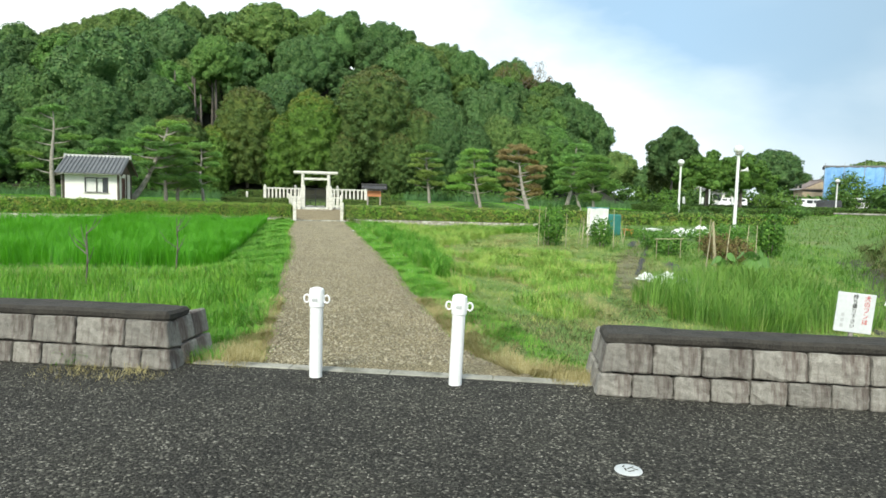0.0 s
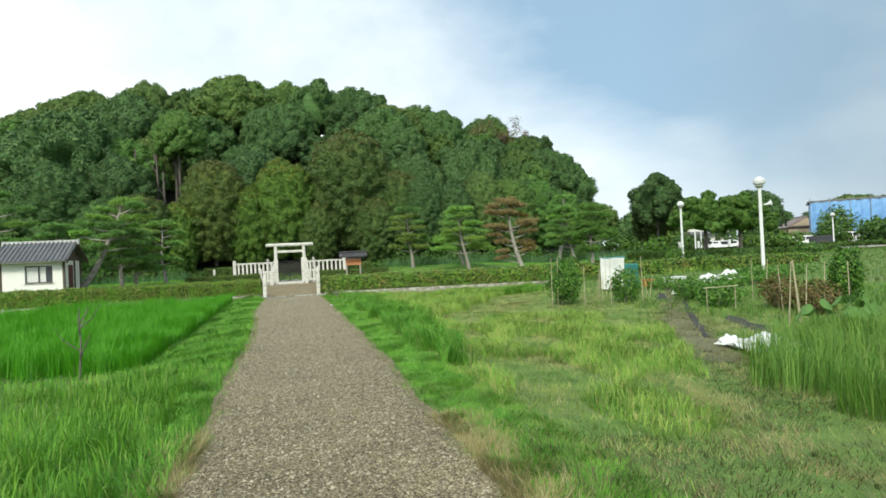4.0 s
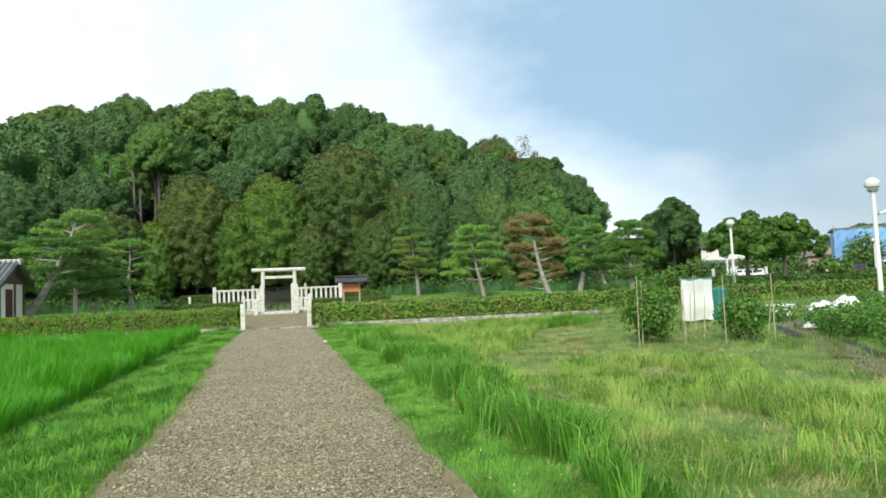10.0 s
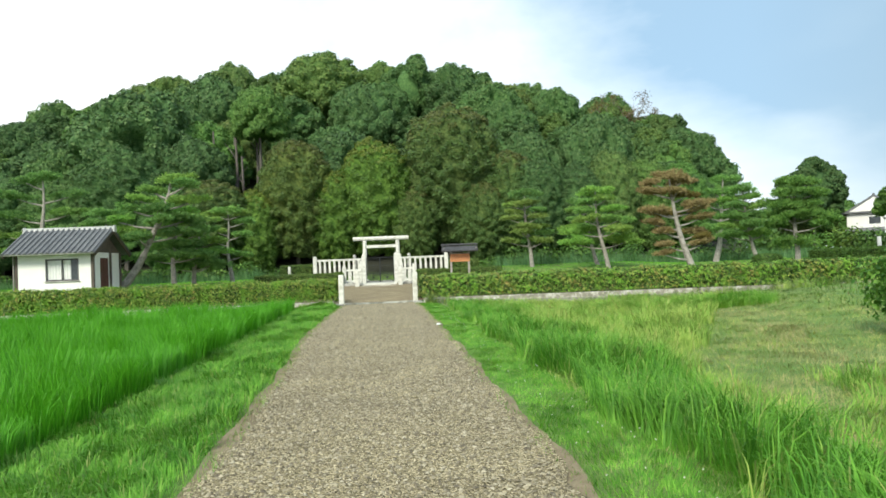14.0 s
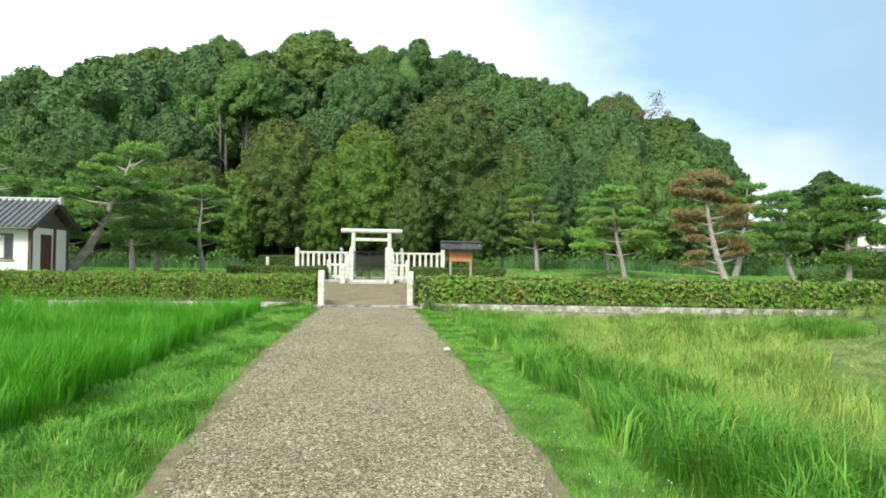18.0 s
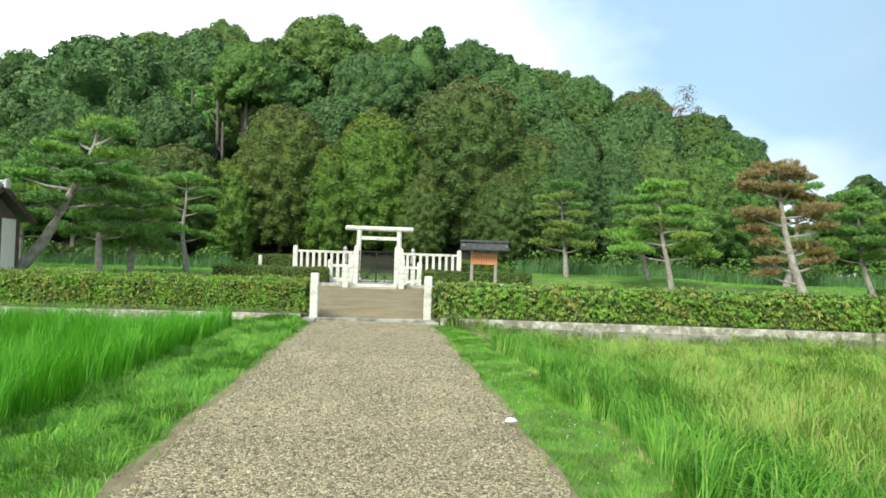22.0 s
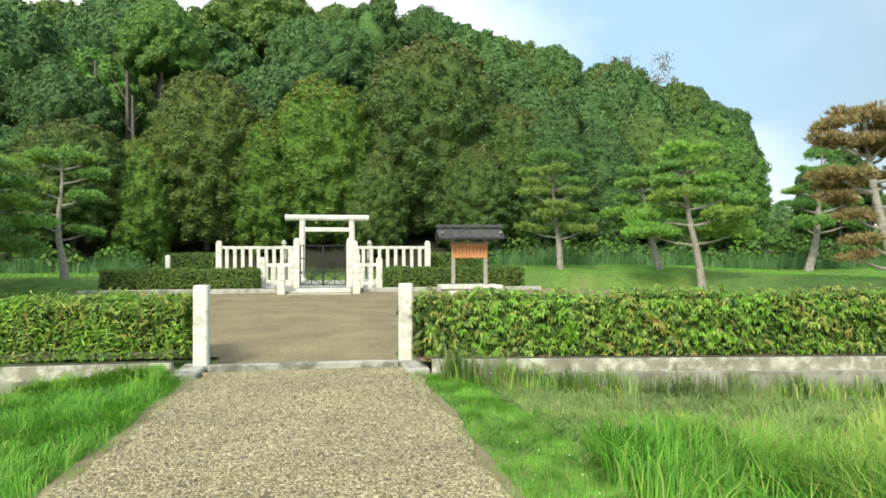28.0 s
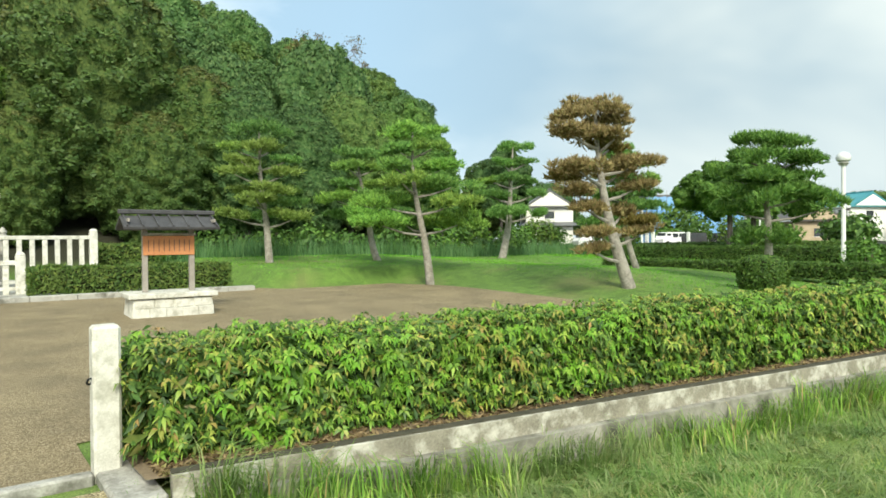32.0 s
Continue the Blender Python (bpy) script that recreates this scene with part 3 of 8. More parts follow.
def box(sx, sy, sz, x=0, y=0, z=0, bev=0.0, bm=None, rot=None, taper=1.0):
    """A box standing on z, centred on x and y; taper narrows its top."""
    b = bm or bmesh.new()
    t = bmesh.new()
    bmesh.ops.create_cube(t, size=1.0)
    for v in t.verts:
        k = taper if v.co.z > 0 else 1.0
        v.co = Vector((v.co.x * sx * k, v.co.y * sy * k, (v.co.z + 0.5) * sz))
    if bev:
        bmesh.ops.bevel(t, geom=t.edges[:], offset=bev, segments=1, affect="EDGES")
    mt = Matrix.Translation((x, y, z)) @ (rot.to_4x4() if rot else Matrix.Identity(4))
    me = bpy.data.meshes.new("tmp")
    t.transform(mt)
    t.to_mesh(me)
    t.free()
    b.from_mesh(me)
    bpy.data.meshes.remove(me)
    return b


def tube(points, radii, sides=8, bm=None, cap=True):
    """A tapered tube through points."""
    b = bm or bmesh.new()
    rings = []
    pts = [Vector(p) for p in points]
    for i, p in enumerate(pts):
        d = (pts[min(i + 1, len(pts) - 1)] - pts[max(i - 1, 0)]).normalized()
        u = d.orthogonal().normalized() if abs(d.z) > 0.9 else d.cross(Vector((0, 0, 1))).normalized()
        if abs(d.z) > 0.9:
            u = (Vector((1, 0, 0)) - d * d.x).normalized()
        w = d.cross(u)
        rings.append([b.verts.new(p + radii[i] * (math.cos(a) * u + math.sin(a) * w)) for a in (2 * math.pi * k / sides for k in range(sides))])
    for r0, r1 in zip(rings, rings[1:]):
        for k in range(sides):
            b.faces.new((r0[k], r0[(k + 1) % sides], r1[(k + 1) % sides], r1[k]))
    if cap:
        b.faces.new(rings[0][::-1])
        b.faces.new(rings[-1])
    return b


def lathe(profile, sides=16, bm=None, x=0, y=0):
    return tube([(x, y, z) for r, z in profile], [max(r, 0.001) for r, z in profile], sides, bm)


def unit(n, gen):
    v = gen.normal(size=(n, 3))
    return v / np.linalg.norm(v, axis=1)[:, None]


def leaf_quads(pos, nrm, size, gen, long=1.5, wide=0.8):
    """Rhombic leaves at pos, facing nrm: vertices and triangles."""
    n = len(pos)
    r = unit(n, gen)
    u = np.cross(nrm, r)
    u /= np.linalg.norm(u, axis=1)[:, None] + 1e-9
    w = np.cross(nrm, u)
    s = np.broadcast_to(np.asarray(size), (n,))[:, None] * 0.5
    v = np.empty((n, 4, 3))
    v[:, 0], v[:, 2] = pos - u * s * long, pos + u * s * long
    v[:, 1], v[:, 3] = pos + w * s * wide + nrm * s * 0.25, pos - w * s * wide + nrm * s * 0.25
    i = np.arange(n)[:, None] * 4
    return v.reshape(-1, 3), np.concatenate([i + [0, 1, 2], i + [0, 2, 3]])


def blades(base, height, lean, width, gen, droop=0.35, angle=None):
    """Grass blades bending over: five vertices, three triangles each."""
    n = len(base)
    a = gen.uniform(0, 2 * math.pi, n) if angle is None else angle
    d = np.stack([np.cos(a), np.sin(a), np.zeros(n)], 1)
    s = np.stack([-np.sin(a), np.cos(a), np.zeros(n)], 1)
    h, l, w = (np.broadcast_to(np.asarray(q, float), (n,))[:, None] for q in (height, lean, width))
    up = np.array([0, 0, 1.0])
    mid = base + up * h * 0.6 + d * l * 0.35
    tip = base + up * h * (1 - droop * np.clip(l / (h + 1e-6), 0, 1)) + d * l
    v = np.stack([base - s * w, base + s * w, mid - s * w * 0.8, mid + s * w * 0.8, tip], 1)
    i = np.arange(n)[:, None] * 5
    return v.reshape(-1, 3), np.concatenate([i + [0, 1, 3], i + [0, 3, 2], i + [2, 3, 4]])


def joined(*sets):
    vs, fs, k = [], [], 0
    for v, f in sets:
        vs.append(v)
        fs.append(f + k)
        k += len(v)
    return np.concatenate(vs), np.concatenate(fs)


# ---- lie of the land ----


def step(a, b, x):
    t = np.clip((x - a) / (b - a), 0, 1)
    return t * t * (3 - 2 * t)


def hedge_y(x):
    """Line of the retaining kerb in front of the hedges."""
    return np.where(x > 1.55, 45.02 - 0.14 * np.clip(x - 1.5, 0, 60), 45.3 + 0.0 * x)


ROADSIDE = pose(0.29, 9.08, 0, 0, 0, -17.5)      # road edge: local x along the kerb, local y away from the road


def off_road(x, y):
    """Distance beyond the road edge."""
    return (x - 0.29) * 0.3007 + (y - 9.08) * 0.9537


def court(x, y):
    """1 on the raked gravel court behind the hedge, 0 outside."""
    right = 14.2 - 0.10 * (y - 56.5) ** 2 * (y > 56.5) - 0.35 * np.clip(51 - y, 0, 6) ** 1.3
    return step(3.5, -0.3, x - right) * step(-11.5, -10.5, x) * step(60.4, 59.4, y)


def gz(x, y):
    """Height of the ground."""
    x, y = np.asarray(x, float), np.asarray(y, float)
    field = -0.20 - 0.17 * step(2.2, 5.0, x) - 0.12 * step(-2.0, -3.6, x) + 0.30 * step(9, 16, x) + 0.025 * np.clip(x - 16, 0, 60)
    field = field - 0.12 * step(1.9, 2.9, x) * step(18, 12, x) * step(4.5, 0.5, hedge_y(x) - y)
    across = (x - 14.6) * 0.79 - (y - 17.0) * 0.61          # distance beyond the ditch line
    bank = 0.52 * step(0.1, 0.9, across) * step(10.5, 12.5, y) * step(30, 25, y) * step(44, 32, x)
    ditch = -0.42 * np.exp(-((across + 0.9) / 0.9) ** 2) * step(11.5, 14, y) * step(25, 21, y)
    field = field + bank + ditch
    field = field + (-0.04 - field) * step(2.2, 0.0, off_road(x, y))
    inner = -0.10 + 0.20 * step(46, 58, y)
    lawn = 0.24 + 0.50 * step(48, 56, y) - 0.30 * step(17, 24, x) + 0.25 * step(58, 70, y)
    lawn = np.where(x < -2, 0.25 + 0.45 * step(48, 62, y), lawn)
    c = court(x, y)
    inside = inner * c + lawn * (1 - c)
    edge = step(0.0, 1.4, y - hedge_y(x) - 1.0)
    apron = step(9.2, 8.4, np.abs(x + 0.1)) * step(58.9, 59.5, y) * step(74, 71, y)
    inside = inside * (1 - apron) + 0.20 * apron
    inside = -0.22 + (inside + 0.22) * edge
    far_right = step(30, 34, x)
    z = np.where(y > hedge_y(x) + 0.08, inside, field)
    z = z * (1 - far_right) + (field * (1 - step(40, 60, y)) + (0.45 + 0.004 * x) * step(40, 60, y)) * far_right
    hill = 20.2 * np.exp(-((x + 6) / np.where(x > -6, 51.0, 60.0)) ** 2) * step(71, 106, y) * step(175, 118, y)
    hill = hill * step(4.0, -12.0, x - (54 - (112 - np.clip(y, 70, 130)) * 0.62))
    return z + hill


def axis(*runs):
    out = []
    for a, b, s in runs:
        out.append(np.arange(a, b, s))
    return np.unique(np.round(np.concatenate(out), 3))


gx = axis((-900, -100, 100), (-100, -30, 4), (-30, -6, 1.0), (-6, 18, 0.4), (18, 42, 1.0), (42, 120, 4), (120, 901, 100))
gy = axis((-300, -10, 40), (-10, 8, 2), (8, 13, 0.4), (13, 40, 0.8), (40, 63, 0.25), (63, 130, 2), (130, 200, 6), (200, 1201, 100))
X, Y = np.meshgrid(gx, gy)
gv = np.stack([X.ravel(), Y.ravel(), gz(X, Y).ravel()], 1)
nx, ny = len(gx), len(gy)
ii = (np.arange(ny - 1)[:, None] * nx + np.arange(nx - 1)[None, :]).ravel()
gq = np.stack([ii, ii + 1, ii + nx + 1, ii + nx], 1)
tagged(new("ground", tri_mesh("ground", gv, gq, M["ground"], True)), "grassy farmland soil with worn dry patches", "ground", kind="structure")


def sheet(name, xs, ys, edge, mat, lift, label, category, kind="structure"):
    """A surface laid on the ground: columns across from edge(y) = (left, right), rows along ys."""
    vs = []
    for yy in ys:
        a, b = edge(yy)
        for k in range(xs):
            xx = a + (b - a) * k / (xs - 1)
            vs.append((xx, yy, 0))
    v = np.array(vs)
    v[:, 2] = gz(v[:, 0], v[:, 1]) + lift
    i = (np.arange(len(ys) - 1)[:, None] * xs + np.arange(xs - 1)[None, :]).ravel()
    return tagged(new(name, tri_mesh(name, v, np.stack([i, i + 1, i + xs + 1, i + xs], 1), mat, True)), label, category, kind=kind)


def pl(y):
    return -0.93 - 0.09 * step(13, 18, y) - 0.45 * step(24, 36, y) + 0.02 * np.sin(y * 0.9) + 0.008 * np.sin(y * 4.3 + 1) + 0.006 * np.sin(y * 9.7)


def pr(y):
    return 1.52 + 0.22 * step(11.5, 9.0, y) + 0.10 * step(16, 20, y) - 0.06 * step(38, 45, y) + 0.02 * np.sin(y * 1.1) + 0.008 * np.sin(y * 5.1) + 0.006 * np.sin(y * 11.3)


def path_edge(y):
    """Left and right edge of the gravel path."""
    return float(pl(y)), float(pr(y))


# road, kerb strip and path
rx = np.linspace(-60, 60, 121)
ry = np.linspace(-22, 0.20, 20)
RX, RY = np.meshgrid(rx, ry)
rv = np.stack([RX.ravel(), RY.ravel(), (0.004 * np.sin(RX * 0.9) * np.sin(RY * 1.3)).ravel()], 1)
i = (np.arange(19)[:, None] * 121 + np.arange(120)[None, :]).ravel()
road = new("road", tri_mesh("road", rv, np.stack([i, i + 1, i + 122, i + 121], 1), M["asphalt"], True))
road.matrix_world = ROADSIDE
tagged(road, "dark grey rough asphalt road with pale specks", "road", kind="structure")
sheet("gravel_path", 15, np.arange(8.5, 45.3, 0.2), lambda y: (float(pl(y)) + 0.09 + 0.06 * math.sin(y * 2.3) + 0.05 * math.sin(y * 7.9), float(pr(y)) - 0.03 + 0.05 * math.sin(y * 2.9) + 0.03 * math.sin(y * 8.3)), M["gravel"], 0.03, "light brown gravel path between the fields", "path")
sheet("path_margin", 9, np.arange(9.6, 45.0, 0.3), lambda y: (float(pl(y)) - 0.04 - 0.03 * math.sin(y * 3.1), float(pr(y)) + 0.04 + 0.03 * math.sin(y * 2.7)), M["sand"], 0.018, "sandy trodden margin of the gravel path", "path margin")

# ---- road edge: kerb, bollards, block walls, sign ----
kerb = thing("kerb", ROADSIDE.copy(), "flat weathered concrete kerb along the road edge", "kerb", kind="structure")
for k in range(4):
    part("kerb_stone", box(0.985, 0.15, 0.16, -1.48 + k * 0.99, 0.27, -0.150, 0.008), M["footing"], kerb)


def bollard():
    b = thing("bollard", pose(0, 0, 0), "white round steel bollard with side rings", "bollard", "bollards at the path entrance")
    part("post", lathe(((0.060, 0), (0.060, 0.66), (0.070, 0.665), (0.070, 0.80), (0.064, 0.828), (0.03, 0.842), (0.0, 0.844)), 20), M["white_paint"], b, smooth=True)
    for s in (-1, 1):
        ring = bmesh.new()
        n = 14
        pts = [(s * (0.095 + 0.026 * math.cos(2 * math.pi * q / n)), 0, 0.735 + 0.036 * math.sin(2 * math.pi * q / n)) for q in range(n + 1)]
        part("ring", tube(pts, [0.009] * (n + 1), 6, ring), M["white_paint"], b, smooth=True)
    part("lock_plate", box(0.05, 0.012, 0.03, 0, -0.071, 0.72, 0.003), M["faded"], b)
    return b


b0 = bollard()
b0.matrix_world = ROADSIDE @ pose(-0.655, 0.0, 0.0, 0, 0.3, 0)
copy_thing(b0, ROADSIDE @ pose(0.655, 0.0, -0.01, 0, 1.6, 0))

marker = thing("road_stud", pose(1.62, 6.90, 0.0) @ Matrix.Diagonal((0.85, 0.85, 0.6, 1)), "pale round reflector plate on the asphalt", "road stud")
part("disc", lathe(((0.105, 0), (0.10, 0.012), (0.07, 0.02), (0.0, 0.021)), 20), M["faded"], marker, smooth=True)
for k, (sx, sy, sl, sa) in enumerate(((0.02, 0.01, 0.07, 25), (-0.03, -0.01, 0.05, 80), (0.045, -0.02, 0.045, 130), (0.0, -0.045, 0.06, 5), (-0.02, 0.045, 0.04, 50))):
    part("crack", box(sl, 0.012, 0.006, 0, 0, 0, 0.0), M["moss"], marker, "dark worn crack").matrix_local = pose(sx, sy, 0.0165, 0, 0, sa)


def block_wall(name, x_in, direction, length):
    """Two courses of rough blocks with a dark coping, ending in a battered corner beside the path."""
    w = thing(name, ROADSIDE.copy(), "low retaining wall of rough granite blocks with dark coping", "wall", kind="structure")
    gen = random.Random(3 if direction > 0 else 4)
    for row, (h, z, y0) in enumerate(((0.205, -0.02, -0.105), (0.262, 0.186, -0.062))):
        x = 0.0
        while x < length:
            wd = gen.uniform(0.30, 0.37) if row == 0 else gen.uniform(0.40, 0.52)
            cx = x_in + direction * (x + wd / 2)
            bm = box(wd - 0.012, 0.28, h - 0.010, 0, 0, 0, 0.014)
            bmesh.ops.subdivide_edges(bm, edges=bm.edges[:], cuts=3, use_grid_fill=True)
            for v in bm.verts:
                front = v.co.y < -0.1
                v.co += noise.noise_vector(v.co * 16 + Vector((cx * 7, row * 5, 0))) * (0.014 if front else 0.003)
                v.co.y -= 0.010 * front * gen.uniform(0, 1)
                if x == 0 and v.co.x * direction < 0:
                    v.co.x += direction * 0.20 * (v.co.z + z + 0.02)
            part("block", bm, M["stone"], w).matrix_local = pose(cx, y0 + 0.14, z, -9, 0, 0)
            x += wd
    for row, (h, z) in enumerate(((0.205, -0.02), (0.262, 0.186))):
        for q in range(2):
            bm = box(0.24, 0.30, h - 0.012, 0, 0, 0, 0.016)
            part("block", bm, M["stone"], w).matrix_local = pose(x_in + direction * (0.125 + 0.045 * row), 0.33 + q * 0.31, z, 0, direction * 11, 0)
    for k in range(3):
        bm = box(2.998, 0.44, 0.10, 0, 0, 0, 0.03)
        bmesh.ops.subdivide_edges(bm, edges=bm.edges[:], cuts=7, use_grid_fill=True)
        for v in bm.verts:
            v.co += noise.noise_vector(Vector((v.co.x * 5 + k * 9, v.co.y * 5, v.co.z * 5))) * 0.016
        part("coping", bm, M["cap"], w).matrix_local = pose(x_in + direction * (0.08 + 3 * k + 1.5), 0.215, 0.438, 0, 0, 0)
    part("mortar_core", box(length, 0.22, 0.57, x_in + direction * (length / 2 + 0.16), 0.16, -0.12), M["cap"], w)
    return w


block_wall("wall_road_east", 1.90, 1, 9.0)
block_wall("wall_road_west", -2.02, -1, 9.0)

sign = thing("notice_sign", pose(4.49, 8.29, 0.06, 0, 4, -22) @ Matrix.Diagonal((0.87, 1, 0.90, 1)), "white notice board on a wooden stake behind the wall", "sign")
part("stake", box(0.04, 0.03, 0.95, 0, 0.022, -0.2, 0.004), M["grey_wood"], sign)
part("board", box(0.37, 0.010, 0.41, 0, 0, 0.55, 0.004), M["sign_face"], sign)


def glyphs(word, size, mat, parent, m, name="lettering"):
    cu = bpy.data.curves.new(name, "FONT")
    cu.body, cu.size, cu.align_x, cu.align_y, cu.extrude = word, size, "CENTER", "CENTER", 0.0015
    ob = new("tmp", cu)
    dg = bpy.context.evaluated_depsgraph_get()
    me = bpy.data.meshes.new_from_object(ob.evaluated_get(dg))
    bpy.data.objects.remove(ob)
    me.materials.clear()
    me.materials.append(mat)
    t = part(name, me, mat, parent)
    t.matrix_local = m
    return t


for word, x, top, sz, mat in (("犬のフンは", 0.105, 0.910, 0.062, "red"), ("持ち帰り下さい", -0.012, 0.920, 0.052, "black")):
    for k, ch in enumerate(word):
        glyphs(ch, sz, M[mat], sign, pose(x, -0.0075, top - k * sz * 0.98, 90, 0, 0))
for k in range(3):
    part("small_print", box(0.030, 0.003, 0.034, -0.115, -0.0065, 0.71 - k * 0.055, 0.0), M["faded"], sign)

# ---- entrance posts, kerb and hedges ----


def stone_post(x, y):
    p = thing("gate_post", pose(x, y, -0.32), "square pale granite post with rounded top at the hedge gap", "gate post", "entrance posts")
    bm = box(0.205, 0.205, 1.34, 0, 0, 0, 0.022)
    for v in bm.verts:
        v.co += noise.noise_vector(v.co * 3.0) * 0.008
    part("shaft", bm, M["white_stone"], p)
    part("ring", tube([(-0.11 - 0.02 * math.cos(q), -0.035 * math.sin(q), 0.90 + 0.03 * math.sin(q)) for q in (2 * math.pi * j / 10 for j in range(11))], [0.009] * 11, 6), M["iron"], p, "small rusty iron ring")
    return p


stone_post(-1.47, 45.5)
stone_post(1.47, 45.5)
solid("threshold", box(2.72, 0.12, 0.14, 0, 45.42, -0.255, 0.015), M["concrete"], "worn concrete threshold strip across the path", "threshold", kind="structure")
base_l = solid("plinth", box(0.34, 0.9, 0.30, -1.56, 45.2, -0.42, 0.02), M["concrete"], "concrete plinth under the entrance post", "plinth", kind="structure")
solid("plinth", box(0.34, 1.0, 0.34, 1.55, 45.10, -0.46, 0.02), M["concrete"], "concrete plinth under the entrance post", "plinth", kind="structure")


def kerb_wall(name, x0, x1, pitch):
    w = thing(name, pose(0, 0, 0), "stained concrete retaining kerb below the hedge", "kerb", kind="structure")
    x = x0
    d = 1 if x1 > x0 else -1
    while (x1 - x) * d > 0.1:
        c = x + d * pitch / 2
        yaw = math.degrees(math.atan2(float(hedge_y(np.array(c + 0.5)) - hedge_y(np.array(c - 0.5))), 1.0))
        part("kerb_stone", box(pitch, 0.15, 0.78, 0, 0, 0, 0.004), M["kerb_face"], w).matrix_world = pose(c, float(hedge_y(np.array(c))) - 0.33 + 0.004 * math.sin(c * 3), -0.775, 0, 0, yaw)
        part("mossy_top", box(pitch, 0.115, 0.012, 0, 0, 0, 0.003), M["moss"], w, "dark moss-grown top edge").matrix_world = pose(c, float(hedge_y(np.array(c))) - 0.310, 0.002, 0, 0, yaw)
        part("footing", box(pitch, 0.14, 0.36, 0, 0, 0, 0.006), M["footing"], w).matrix_world = pose(c, float(hedge_y(np.array(c))) - 0.425, -0.535, 0, 0, yaw)
        x += d * pitch
    return w


kerb_wall("kerb_right", 1.70, 33.0, 10.44)
kerb_wall("kerb_left", -1.74, -32.0, 10.1)
sheet("planting_bed", 40, np.array([0.0, 0.5, 1.0, 1.3]), lambda t: (1.6, 32.0), M["soil"], 0.0, "dry brown soil strip under the hedge", "soil")
bed = bpy.data.objects["planting_bed"].data
for v in bed.vertices:
    v.co.y = float(hedge_y(np.array(v.co.x))) - 0.26 + v.co.y
    v.co.z = -0.050 + 0.012 * math.sin(v.co.x * 7 + v.co.y * 5)


def whorl_leaves(c, nn, size, gen, count=7):
    """Rosettes of pointed leaves that spring outwards and droop."""
    axis = nn / np.linalg.norm(nn) + gen.normal(0, 0.35, (len(c), 3)) + np.array([0, 0, 0.35])
    axis /= np.linalg.norm(axis, axis=1)[:, None]
    side = np.cross(axis, unit(len(c), gen))
    side /= np.linalg.norm(side, axis=1)[:, None]
    other = np.cross(axis, side)
    sets = []
    for k in range(count):
        a = (2 * math.pi * k / count + gen.uniform(-0.4, 0.4, len(c)))[:, None]
        rad = side * np.cos(a) + other * np.sin(a)
        l = (size * gen.uniform(0.65, 1.25, len(c)))[:, None]
        across = np.cross(axis, rad)
        mid = c + (rad * 0.8 + axis * 0.35) * l * 0.5
        tip = mid + (rad * 0.75 - np.array([0, 0, 0.75])) * l * 0.55
        v = np.stack([c, mid + across * l * 0.155, mid - across * l * 0.155, tip], 1)
        i = np.arange(len(c))[:, None] * 4
        sets.append((v.reshape(-1, 3), np.concatenate([i + [0, 1, 2], i + [1, 3, 2]])))
    return joined(*sets)


